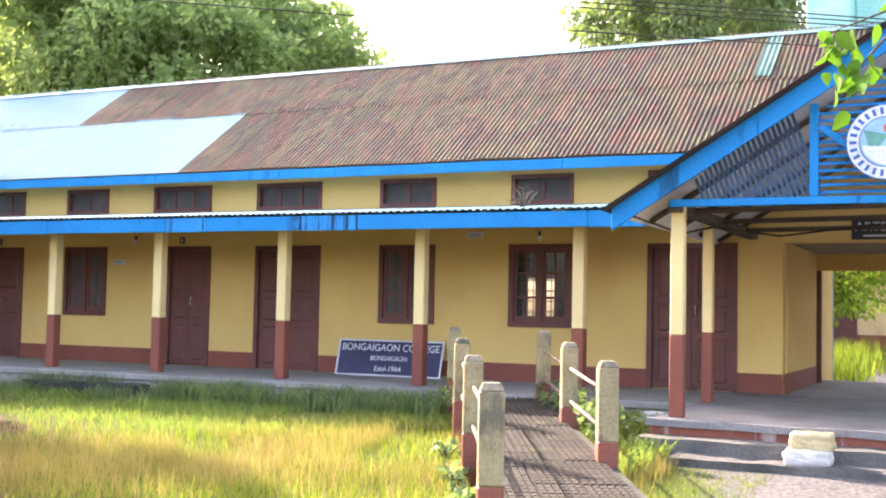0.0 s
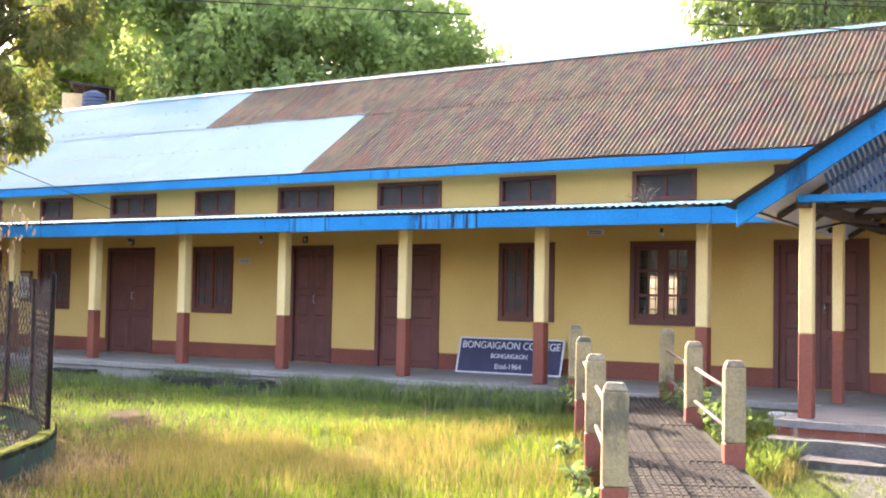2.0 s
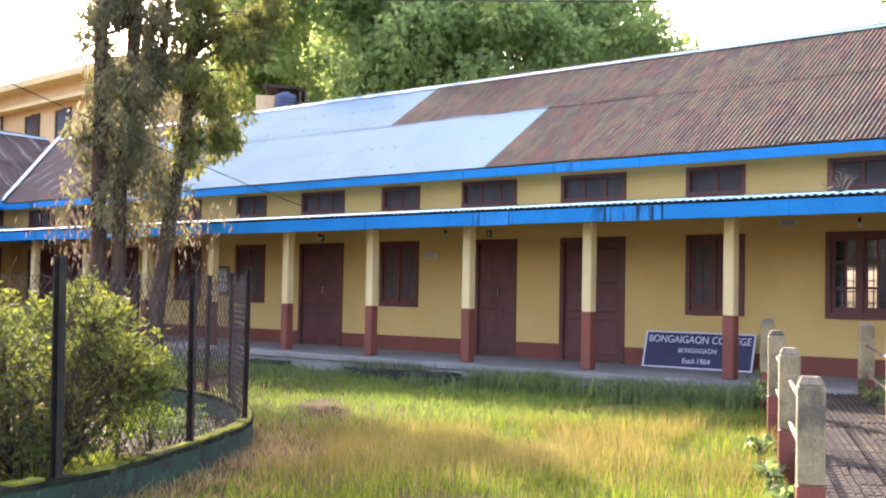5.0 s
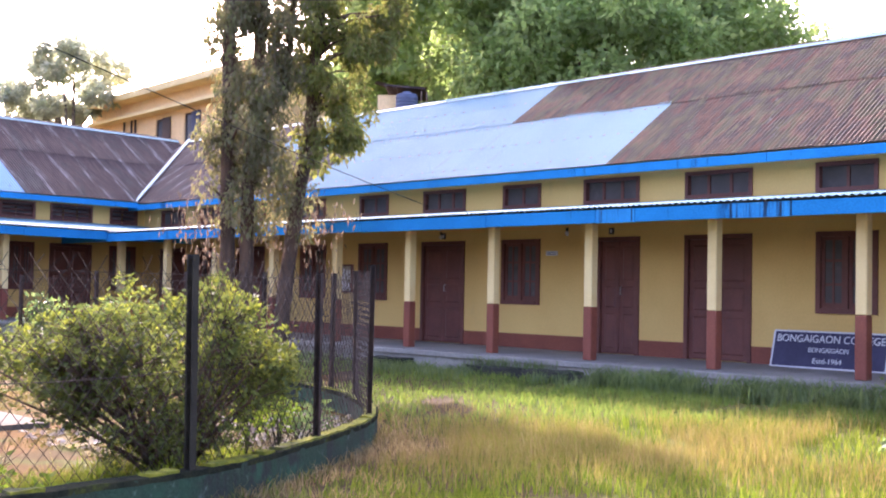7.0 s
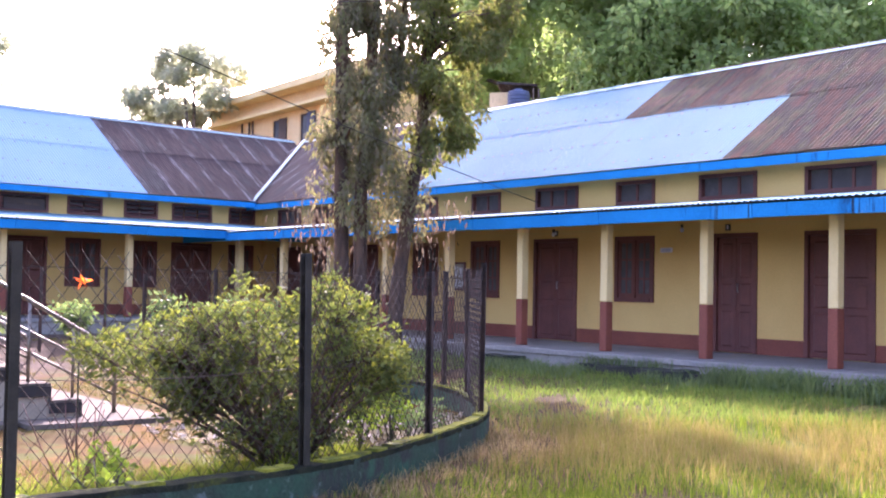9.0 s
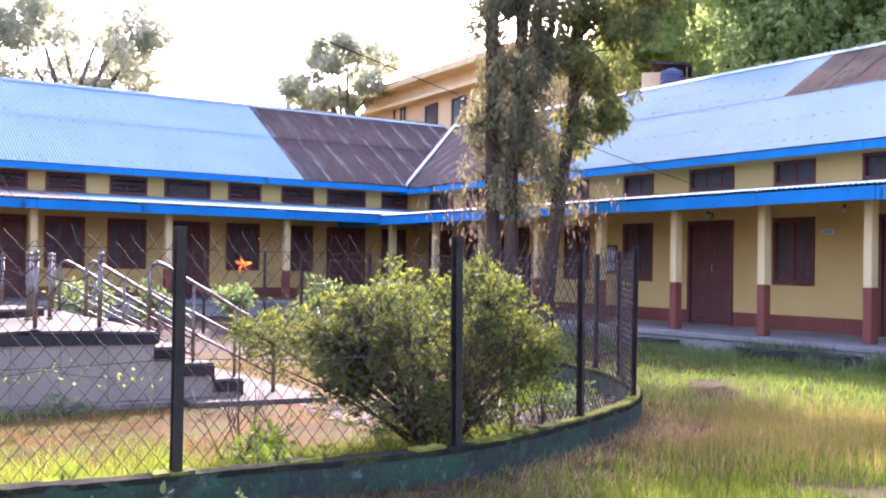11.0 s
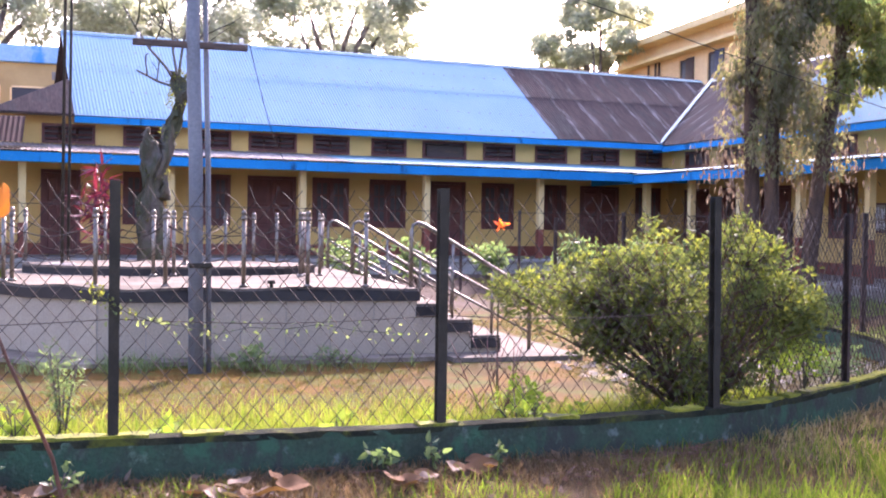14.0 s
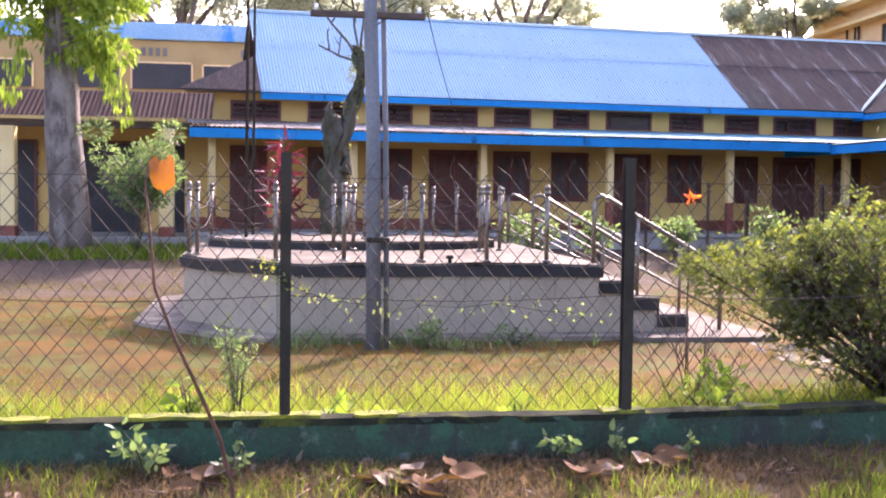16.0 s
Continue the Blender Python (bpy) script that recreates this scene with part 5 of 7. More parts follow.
for r, s in zip(rings, rings[1:]):
    for i in range(20):
        bm.faces.new((r[i], r[(i + 1) % 20], s[(i + 1) % 20], s[i]))
bm.faces.new(rings[-1]), bm.faces.new(rings[0][::-1])
part("tank", bm, mat("tank_plastic", (0.1, 0.13, 0.2), (0.08, 0.1, 0.16), 0.5), tank)
bm = bmesh.new(); tube(bm, [(0.42, 0.2, 6.4), (0.42, 0.2, 7.45), (0.5, 0.35, 7.45), (0.5, 0.35, 6.4)], 0.022, 6); part("tank_pipe", bm, PIPE, tank)
boxes("stand", [(-0.45, 0.45, -0.45, 0.45, 3.0, 6.6)], far_yellow, tank)

OCHRE = mat("dull_ochre_limewash", (0.42, 0.3, 0.13), (0.36, 0.25, 0.105), 0.9, 1.2, 30, 0.05, grain=0.15, stains=(((0.2, 0.15, 0.09), 2.0, 0.6, 0.8, 0.5, (1, 1, 0.4)),))
block = thing("two_storey_building", "yellow two-storey block with pale blue parapet and dark windows", "building", pose(-34.0, -12.0, 0))
bm = bmesh.new(); box(bm, -6, 0, 0, 11.8, 0, 5.76); part("wall", bm, OCHRE, block)
PARAPET = mat("weathered_blue_parapet", (0.22, 0.42, 0.6), (0.3, 0.48, 0.62), 0.8, 0.9, 30, 0.1, stains=(((0.03, 0.25, 0.65), 1.0, 0.55, 0.65, 0.9, (1, 1, 0.5)), ((0.5, 0.55, 0.58), 2.0, 0.6, 0.8, 0.5, None)))
boxes("parapet", [(-6.1, 0.12, -0.1, 11.9, 5.77, 6.25)], PARAPET, block, soften=0.02)
# Unlit depth of windows and doorways, painted as near-black sheets.
DUSK = mat("unlit_opening_sheet", (0.025, 0.026, 0.03), (0.035, 0.035, 0.04), 0.35, 1.5)
for a, b, z0, z1 in ((2.0, 5.2, 4.36, 5.1), (5.9, 7.6, 4.38, 5.08), (7.95, 9.6, 4.38, 5.1), (9.95, 11.6, 4.36, 5.06)):
    w = boxes("window", [(0.002, 0.05, a, b, z0, z1)], DUSK, block)
    boxes("frame", [(0.002, 0.07, a - 0.05, a, z0, z1), (0.002, 0.07, b, b + 0.05, z0, z1), (0.002, 0.07, a, b, z1, z1 + 0.05)], far_yellow, w)
for y in (8.2, 11.0):
    for k in range(4):
        boxes("vent_slot", [(0.002, 0.02, y + 0.2 * k, y + 0.2 * k + 0.12, 5.32, 5.55)], CONCRETE, block)

cross = thing("side_veranda", "yellow side veranda with a brown-red sheet roof and doors", "building", pose(0, 0, 0))
me = sheet_mesh("porch_sheet", 0.79, 1.35, 8, 0.007, PORCHTIN, 6)
for k in range(7):
    mesh_part("porch_sheet", me, cross, Matrix.Translation((-23.6, -6.6 + 0.76 * k, 2.92)) @ pose(0, 0, 0, 0, 0, 90) @ pose(0, 0, 0, 27))
boxes("beam", [(-23.95, -23.83, -7.0, -1.3, 2.72, 2.84)], WOOD, cross)
for y in (-2.15, -5.2):
    p = boxes("pillar", [(-24.02, -23.72, y - 0.14, y + 0.14, 0.75, 2.72)], CREAM, cross, soften=0.015)
    boxes("pillar_base", [(-24.03, -23.71, y - 0.15, y + 0.15, 0.2, 0.75)], BROWN, p, soften=0.015)
boxes("wall", [(-26.6, -26.35, -9.0, -0.8, 0.2, 3.6)], YELLOW, cross)
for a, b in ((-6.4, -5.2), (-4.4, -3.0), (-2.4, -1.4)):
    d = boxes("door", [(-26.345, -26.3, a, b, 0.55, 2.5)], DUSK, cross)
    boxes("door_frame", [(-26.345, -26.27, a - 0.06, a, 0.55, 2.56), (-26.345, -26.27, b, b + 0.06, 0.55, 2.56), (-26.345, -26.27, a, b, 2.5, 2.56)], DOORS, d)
# Unseen ceiling added to keep skylight off the side veranda's wall.
boxes("sky_blocking_ceiling", [(-26.35, -24.4, -9.0, -0.8, 2.86, 2.9)], CEILING, cross)
boxes("veranda_floor", [(-26.35, -23.5, -9.0, -0.8, 0.1, 0.55)], FLOOR, cross, soften=0.01)

# ---- overhead cables ----
def cable(points, r=0.008, label="thin black overhead cable"):
    bm = bmesh.new(); tube(bm, points, r, 5)
    tagged(part("cable", bm, IRON), label, "cable", "overhead cables")


def sagged(a, b, sag, n=14):
    a, b = Vector(a), Vector(b)
    return [a.lerp(b, i / n) - Vector((0, 0, sag * (1 - (2 * i / n - 1) ** 2))) for i in range(n + 1)]


for dz, dy, sag in ((0.0, 0.0, 0.12), (0.06, 0.15, 0.2), (-0.4, 0.0, 0.16), (-0.05, -0.12, 0.05)):
    cable(sagged((-15.2, 6.9 + dy, 5.85 + dz), (4.0, 16.6 + dy, 4.75 + dz * 0.6), sag))
cable(sagged((-11.12, 0.93, 5.0), (-16.5, 15.12, 3.15), 0.1), 0.007)
cable(sagged((-11.16, 1.45, 3.2), (-24.2, 4.05, 2.72), 0.25), 0.005)

# ---- sacks and litter ----
SACK = mat("grubby_white_sack", (0.62, 0.6, 0.58), (0.5, 0.46, 0.4), 0.85, 6, 60, 0.3, stains=(((0.35, 0.2, 0.35), 5, 0.68, 0.76, 0.7, None),))
SACKY = mat("yellow_sack", (0.6, 0.5, 0.28), (0.48, 0.38, 0.2), 0.85, 5, 60, 0.3)


def sack(at, size, material, label, seed):
    bm = bmesh.new()
    bmesh.ops.create_icosphere(bm, subdivisions=4, radius=1.0)
    for v in bm.verts:
        c = v.co
        k = max(abs(c.x), abs(c.y), abs(c.z))
        c *= 0.35 + 0.62 / k
        c *= 1 + 0.1 * noise.noise(c * 2.3 + Vector((seed, 0, 0))) + 0.04 * noise.noise(c * 7 + Vector((seed, 3, 0)))
        v.co = Vector((c.x * size[0], c.y * size[1], max(c.z, -0.75) * size[2]))
    for f in bm.faces:
        f.smooth = True
    ob = part("sack", bm, material, None, at=at)
    tagged(ob, label, "sack", "sacks on the porch step")


sack(pose(-1.38, 10.33, 0.29), (0.215, 0.15, 0.082), SACK, "crumpled white plastic sack on the porch step", 1)
sack(pose(-1.35, 10.36, 0.425), (0.195, 0.14, 0.092), SACKY, "yellowish stuffed sack lying on a white sack", 5)


# classroom block far beyond the passage
lower = thing("classroom_block", "low yellow classroom block with brown doors beyond", "building", pose(-12, 44, 0, 0, 0, -4))
boxes("wall", [(0, 18, 0, 4, 0, 3.2)], far_yellow, lower)
boxes("band", [(0, 18, -0.02, 0.0, 0.3, 0.9)], BROWN, lower)
boxes("roof", [(-0.6, 18.6, -1.2, 5, 3.2, 3.35)], DARKRUST, lower)
for k in range(6):
    boxes("door", [(1 + 2.9 * k, 2.1 + 2.9 * k, -0.06, -0.022, 0.3, 2.3)], DOORS, lower)
sack(pose(-3.3, 12.45, 0.36), (0.15, 0.1, 0.07), SACK, "crumpled white plastic bag lying at the plinth", 9)
patched = sheet_mesh("painted_sheet", 0.23, 1.5, 3, 0.0058, rust_mat("flaking_teal_iron", [(0.045, 0.06, 0.045), (0.06, 0.13, 0.11), (0.1, 0.19, 0.165), (0.07, 0.06, 0.04)]), 6)
mesh_part("painted_sheet", patched, north_wing, pose(-2.98, 1.36, 3.62 + 0.68 * 1.91 + 0.028, math.degrees(SLOPE)))

# ---- plants ----
BARK = mat("dark_bark", (0.12, 0.072, 0.045), (0.06, 0.04, 0.028), 0.95, 5, 40, 0.8, stretch=(1, 1, 0.25))
PALEBARK = mat("pale_peeling_bark", (0.25, 0.21, 0.175), (0.1, 0.078, 0.06), 0.9, 3.2, 30, 0.6, stretch=(1.2, 1.2, 0.6), stains=(((0.08, 0.06, 0.05), 5.0, 0.56, 0.64, 0.8, (1, 1, 0.35)),))
MOSSBARK = mat("mossy_bark", (0.115, 0.095, 0.075), (0.055, 0.062, 0.03), 0.95, 4, 40, 0.8, stretch=(1, 1, 0.3))
DARKLEAF = leaf_mat("dull_hanging_leaf", [(0.13, 0.13, 0.07), (0.19, 0.18, 0.1), (0.19, 0.175, 0.11), (0.17, 0.19, 0.075), (0.2, 0.165, 0.115), (0.15, 0.17, 0.07)], 0.48, 0.7, (1.15, 1.08, 0.8))
# Green of the tree's lit side, put into the leaf colour; ferns share it.
SIDELEAF = leaf_mat("green_hanging_leaf", [(0.12, 0.14, 0.045), (0.16, 0.18, 0.055), (0.2, 0.21, 0.07), (0.18, 0.155, 0.085)], 0.6, 0.7, (1.15, 1.15, 0.7))
BUSHLEAF = leaf_mat("glossy_shrub_leaf", [(0.075, 0.095, 0.033), (0.1, 0.122, 0.04), (0.125, 0.145, 0.046), (0.155, 0.17, 0.052)], 0.42, 0.66)
# Sunlit shoot ends of the shrub painted yellow-green; the creeper shoot shares it.
TIPLEAF = leaf_mat("lit_tip_and_shoot_leaf", [(0.15, 0.17, 0.036), (0.19, 0.205, 0.045), (0.24, 0.245, 0.055)], 0.5, 0.66)
FARLEAF = leaf_mat("far_green_leaf", [(0.1105, 0.1566, 0.0723), (0.136, 0.1914, 0.085), (0.17, 0.2262, 0.102), (0.204, 0.2523, 0.119)], 0.6, 0.5, (1.1, 1.2, 0.7))
# Lifted green: part of the haze before these trees is in the colour.
SHADELEAF = leaf_mat("haze_lifted_shade_leaf", [(0.17, 0.21, 0.13), (0.21, 0.25, 0.15), (0.25, 0.285, 0.18)], 0.6, 0.7, (1.0, 1.05, 0.85))
# Sun haze over the far crowns is mixed into this leaf colour.
HAZELEAF = leaf_mat("haze_tinted_leaf", [(0.42, 0.45, 0.34), (0.48, 0.5, 0.39), (0.52, 0.54, 0.43)], 0.8, 0.6, (1.0, 1.02, 0.9))
# Back-tree greens raised to carry the haze in their colour.
BACKLEAF = leaf_mat("haze_lifted_back_leaf", [(0.24, 0.33, 0.13), (0.3, 0.4, 0.16), (0.36, 0.45, 0.19), (0.33, 0.38, 0.19)], 0.7, 0.7, (1.05, 1.1, 0.8))
LIME = leaf_mat("bright_young_leaf", [(0.14, 0.22, 0.03), (0.2, 0.28, 0.04), (0.26, 0.32, 0.06), (0.12, 0.2, 0.03)], 0.5, 0.68)
GREENGRASS = leaf_mat("green_grass", [(0.055, 0.09, 0.013), (0.1, 0.148, 0.02), (0.15, 0.2, 0.028), (0.195, 0.225, 0.04), (0.08, 0.128, 0.017)], 0.5, 0.7)
STRAW = leaf_mat("ripe_straw_grass", [(0.14, 0.145, 0.03), (0.28, 0.2, 0.1), (0.19, 0.2, 0.042), (0.32, 0.235, 0.13), (0.18, 0.185, 0.038), (0.28, 0.18, 0.11), (0.22, 0.22, 0.055), (0.35, 0.275, 0.16)], 0.45, 0.75, (1.26, 1.26, 0.75))
DRY = leaf_mat("dead_brown_grass", [(0.17, 0.12, 0.06), (0.36, 0.26, 0.14), (0.46, 0.35, 0.21), (0.2, 0.19, 0.06), (0.4, 0.29, 0.19)], 0.45, 0.8, (1.25, 1.18, 0.8))
DEADLEAF = leaf_mat("dry_fallen_leaf", [(0.13, 0.075, 0.045), (0.18, 0.11, 0.07), (0.22, 0.16, 0.12), (0.17, 0.06, 0.03)], 0.2, 0.7)
WITHERED = leaf_mat("withered_pinkish_leaf", [(0.11, 0.082, 0.058), (0.16, 0.122, 0.09), (0.2, 0.155, 0.12)], 0.35, 0.8, (1.05, 0.98, 0.85))
BLEACHED = leaf_mat("bleached_leaf", [(0.3, 0.24, 0.2), (0.42, 0.36, 0.32), (0.2, 0.14, 0.1)], 0.2, 0.85)
PALEVINE = leaf_mat("pale_creeper_leaf", [(0.16, 0.21, 0.09), (0.22, 0.26, 0.13), (0.3, 0.33, 0.18)], 0.5, 0.7)
MAROON = leaf_mat("crimson_leaf", [(0.1, 0.012, 0.03), (0.17, 0.018, 0.045), (0.06, 0.012, 0.02)], 0.4, 0.4)
ORANGE = leaf_mat("orange_petal", [(0.75, 0.12, 0.02), (0.85, 0.2, 0.03), (0.6, 0.08, 0.03)], 0.5, 0.5)
AMBER = leaf_mat("amber_leaf", [(0.2, 0.068, 0.012), (0.26, 0.085, 0.014)], 0.4, 0.6)


def leaf_mesh(name, points, ways, length, width, material, seed, spread_=0.25):
    """Pointed folded leaves, one at each place along its way."""
    g = np.random.default_rng(seed)
    n = len(points)
    w = ways / (np.linalg.norm(ways, axis=1, keepdims=True) + 1e-9)
    side = np.cross(w, g.normal(size=(n, 3)))
    side /= np.linalg.norm(side, axis=1, keepdims=True) + 1e-9
    up = np.cross(side, w)
    k = 1 + spread_ * g.normal(size=(n, 1)).clip(-1.6, 1.6)
    l, h = length * k, width * k
    v = np.stack([points, points + w * l * 0.45 + side * h * 0.5 + up * h * 0.12, points + w * l, points + w * l * 0.45 - side * h * 0.5 + up * h * 0.12], 1).reshape(-1, 3)
    me = bpy.data.meshes.new(name)
    me.vertices.add(4 * n)
    me.vertices.foreach_set("co", v.ravel())
    me.loops.add(4 * n)
    me.loops.foreach_set("vertex_index", np.arange(4 * n))
    me.polygons.add(n)
    me.polygons.foreach_set("loop_start", np.arange(n) * 4)
    me.update(calc_edges=True)
    me.materials.append(material)
    return me


def broad_mesh(name, points, ways, length, width, material, seed, spread_=0.25):
    """Rounded pointed leaves folded along the midrib."""
    g = np.random.default_rng(seed)
    n = len(points)
    w = ways / (np.linalg.norm(ways, axis=1, keepdims=True) + 1e-9)
    side = np.cross(w, g.normal(size=(n, 3)))
    side /= np.linalg.norm(side, axis=1, keepdims=True) + 1e-9
    up = np.cross(side, w)
    k = 1 + spread_ * g.normal(size=(n, 1)).clip(-1.6, 1.6)
    l, h = length * k, width * k
    at = lambda u, s, b: points + w * l * u + side * h * s + up * h * b
    v = np.stack([at(0, 0, 0), at(0.12, 0.36, 0.1), at(0.42, 0.5, 0.16), at(0.75, 0.27, 0.06), at(1.0, 0, -0.1), at(0.75, -0.27, 0.06), at(0.42, -0.5, 0.16), at(0.12, -0.36, 0.1), at(0.5, 0, 0.02)], 1).reshape(-1, 3)
    me = bpy.data.meshes.new(name)
    me.vertices.add(9 * n)
    me.vertices.foreach_set("co", v.ravel())
    me.loops.add(16 * n)
    me.loops.foreach_set("vertex_index", (np.arange(n)[:, None] * 9 + np.array([[0, 1, 2, 8, 8, 2, 3, 4, 8, 4, 5, 6, 8, 6, 7, 0]])).ravel())
    me.polygons.add(4 * n)
    me.polygons.foreach_set("loop_start", np.arange(4 * n) * 4)
    me.update(calc_edges=True)
    me.materials.append(material)
    return me


def leaf_part(name, points, ways, length, width, material, parent, seed, label="", spread_=0.25, broad=False):
    ob = new(name, (broad_mesh if broad else leaf_mesh)(name, np.array(points, float), np.array(ways, float), length, width, material, seed, spread_))
    if parent:
        ob.parent = parent
    if len(points) > 30:
        tagged(ob, kind="stuff")
    if label:
        tagged(ob, label)
    return ob


def clump_points(g, centres, radii, n, flat=0.8):
    """Leaf places in shells round clump centres."""
    centres, radii = np.array(centres, float), np.array(radii, float)
    which = g.choice(len(centres), n, p=radii ** 2 / (radii ** 2).sum())
    d = g.normal(size=(n, 3))
    d /= np.linalg.norm(d, axis=1, keepdims=True)
    r = radii[which] * g.uniform(0.25, 1.0, n) ** 0.5
    off = d * r[:, None] * np.array([1, 1, flat])
    return centres[which] + off, off


def grow(bm, p, way, r, length, depth, g, tips, bend=0.25, split=3, shrink=0.68):
    """A limb that bends and forks; notes the tips of the last twigs."""
    pts, q, w = [p], p.copy(), way.normalized()
    for k in range(4):
        w = (w + Vector((g.uniform(-bend, bend), g.uniform(-bend, bend), g.uniform(-bend * 0.5, bend * 0.7)))).normalized()
        q = q + w * length / 4
        pts.append(q.copy())
    tube(bm, pts, [r * (1 - 0.4 * i / 4) for i in range(5)], 7 if r > 0.04 else 5)
    tips.append((q.copy(), w.copy()))
    if depth > 0:
        for k in range(split):
            a = g.uniform(0, 6.283)
            side = Vector((math.cos(a), math.sin(a), g.uniform(-0.1, 0.6)))
            base = pts[2 + k % 3]
            grow(bm, base, w * 0.7 + side * 0.8, r * 0.6, length * shrink, depth - 1, g, tips, bend, split, shrink)


def tree(name, label, at, trunk, crown_at, crown_size, clumps, clump_r, leaves, leaf_len, leaf_w, material, bark, seed, droop=0.3, trunk_r=0.25, limbs=5):
    """Trunk and limbs reaching into a crown of leaf clumps with gaps between them."""
    t = thing(name, label, "tree", at)
    g, r = np.random.default_rng(seed), random.Random(seed)
    centres, radii = [], []
    while len(centres) < clumps:
        d = g.normal(size=3)
        d /= np.linalg.norm(d)
        c = np.array(crown_at) + d * np.array(crown_size) * g.uniform(0.35, 1.0) ** 0.6
        c += 0.25 * np.array(crown_size) * np.array(noise.noise_vector(Vector(c * 0.3)))
        centres.append(c), radii.append(clump_r * g.uniform(0.55, 1.3))
    bm = bmesh.new()
    top = Vector(trunk[-1])
    tube(bm, trunk, [trunk_r * (1 - 0.45 * i / (len(trunk) - 1)) for i in range(len(trunk))], 10)
    for c in r.sample(centres, min(limbs, len(centres))):
        c = Vector(c)
        start = Vector(trunk[-2]).lerp(top, r.uniform(0.2, 1.0))
        m = start.lerp(c, 0.5) + Vector((r.uniform(-0.3, 0.3), r.uniform(-0.3, 0.3), r.uniform(0.0, 0.5)))
        tube(bm, [start, m, c], [trunk_r * 0.4, trunk_r * 0.25, trunk_r * 0.08], 6)
    part("trunk", bm, bark, t)
    pts, off = clump_points(g, centres, radii, leaves)
    ways = off * 0.6 + g.normal(size=off.shape) * clump_r * 0.5 + np.array([0, 0, -droop * clump_r])
    leaf_part("crown", pts, ways, leaf_len, leaf_w, material, t, seed)
    return t


# tall multi-stemmed tree in front of the wing: u runs along the wing's front, v towards it
G = np.random.default_rng(21)
R = random.Random(21)
corner_tree = thing("tree", "tall multi-stemmed tree with dark trunks and hanging dull leaves", "tree", pose(-16.85, 10.95, 0, 0, 0, 57.0))
STEMS = [[(-0.14, 0, -0.1), (-0.16, 0, 1.5), (-0.2, 0.0, 3.2), (-0.24, -0.1, 6.2), (-0.3, -0.1, 9.5)], [(0.2, 0.05, -0.1), (0.16, 0.05, 1.6), (0.16, 0.05, 3.6), (0.34, 0.0, 6.5), (0.5, 0.0, 9.5)],
         [(0.78, 0.1, -0.1), (0.82, 0.1, 1.2), (1.02, 0.05, 3.0), (1.22, 0.0, 4.6), (1.42, 0.05, 9.5)], [(0.1, 0.2, 2.2), (0.3, 0.1, 4.4), (0.75, 0.0, 5.2), (0.95, 0.1, 8.0)]]
for k, st in enumerate(STEMS):
    fine = curved(st, 5)
    bm = bmesh.new()
    tube(bm, fine, [(0.145, 0.14, 0.15, 0.08)[k] * (1 - 0.35 * i / (len(fine) - 1)) for i in range(len(fine))], 10)
    for v in bm.verts:
        v.co += 0.02 * noise.noise_vector(v.co * Vector((6, 6, 2)))
    part("trunk", bm, BARK, corner_tree)


def on_stem(st, z):
    i = max(j for j in range(len(st)) if st[j][2] <= z)
    a, b = Vector(st[i]), Vector(st[min(i + 1, len(st) - 1)])
    return a.lerp(b, (z - a.z) / max(0.1, b.z - a.z))


dull, lit_side = [], []
while len(dull) < 330:
    u, z = R.gauss(0.3, 0.55), R.uniform(2.5, 7.1)
    v = R.gauss(-0.05, 0.36)
    if u < -0.68 or u > 1.5 or (u < -0.35 and z < 3.2) or (z < 3.2 and R.random() < 0.5):
        continue
    if noise.noise(Vector((u * 1.6, v * 1.6, z * 1.3))) > -0.14:
        dull.append((u, v, z))
while len(lit_side) < 150:
    u = R.uniform(1.05, 2.8)
    z = R.uniform(3.45 + 0.8 * (u - 1.18), 7.1)
    if noise.noise(Vector((u * 1.7, 3.0, z * 1.4))) > -0.1 and u < 2.5 + 0.3 * math.sin(z * 2.2):
        lit_side.append((u, R.gauss(0, 0.4), z))
for c in R.sample(dull, 60) + R.sample(lit_side, 40):
    q = Vector(c)
    p = min((on_stem(st, min(9.0, max(2.4, q.z - 0.35))) for st in STEMS), key=lambda b: (b - q).length)
    bm = bmesh.new()
    tube(bm, [p, p.lerp(q, 0.5) + Vector((0, 0, 0.1)), q], [0.032, 0.02, 0.006], 6)
    part("limb", bm, BARK, corner_tree)
pts, off = clump_points(G, dull, [R.uniform(0.13, 0.28) for _ in dull], 21000, 1.4)
leaf_part("crown", pts, off * 0.4 + G.normal(size=off.shape) * 0.12 + np.array([0, 0, -0.3]), 0.105, 0.04, DARKLEAF, corner_tree, 21)
pts, off = clump_points(G, lit_side, [R.uniform(0.12, 0.26) for q in lit_side], 11500, 0.9)
leaf_part("crown_side", pts, off * 0.5 + G.normal(size=off.shape) * 0.12 + np.array([0, 0, -0.2]), 0.12, 0.045, SIDELEAF, corner_tree, 23, "greener leaves on the spreading side")
for cu, cz, ru, n in ((-0.75, 2.75, 0.28, 170), (-0.55, 2.3, 0.2, 110), (0.6, 2.4, 0.22, 60), (1.45, 2.75, 0.3, 120), (1.3, 2.2, 0.18, 60)):
    pts = np.array([cu, 0, cz]) + G.normal(size=(n, 3)) * np.array([ru, 0.25, 0.22])
    leaf_part("withered_leaf", pts, np.array([0, 0, -1.0]) + G.normal(size=(n, 3)) * 0.2, 0.12, 0.03, WITHERED, corner_tree, 22, "dry pinkish hanging leaves")

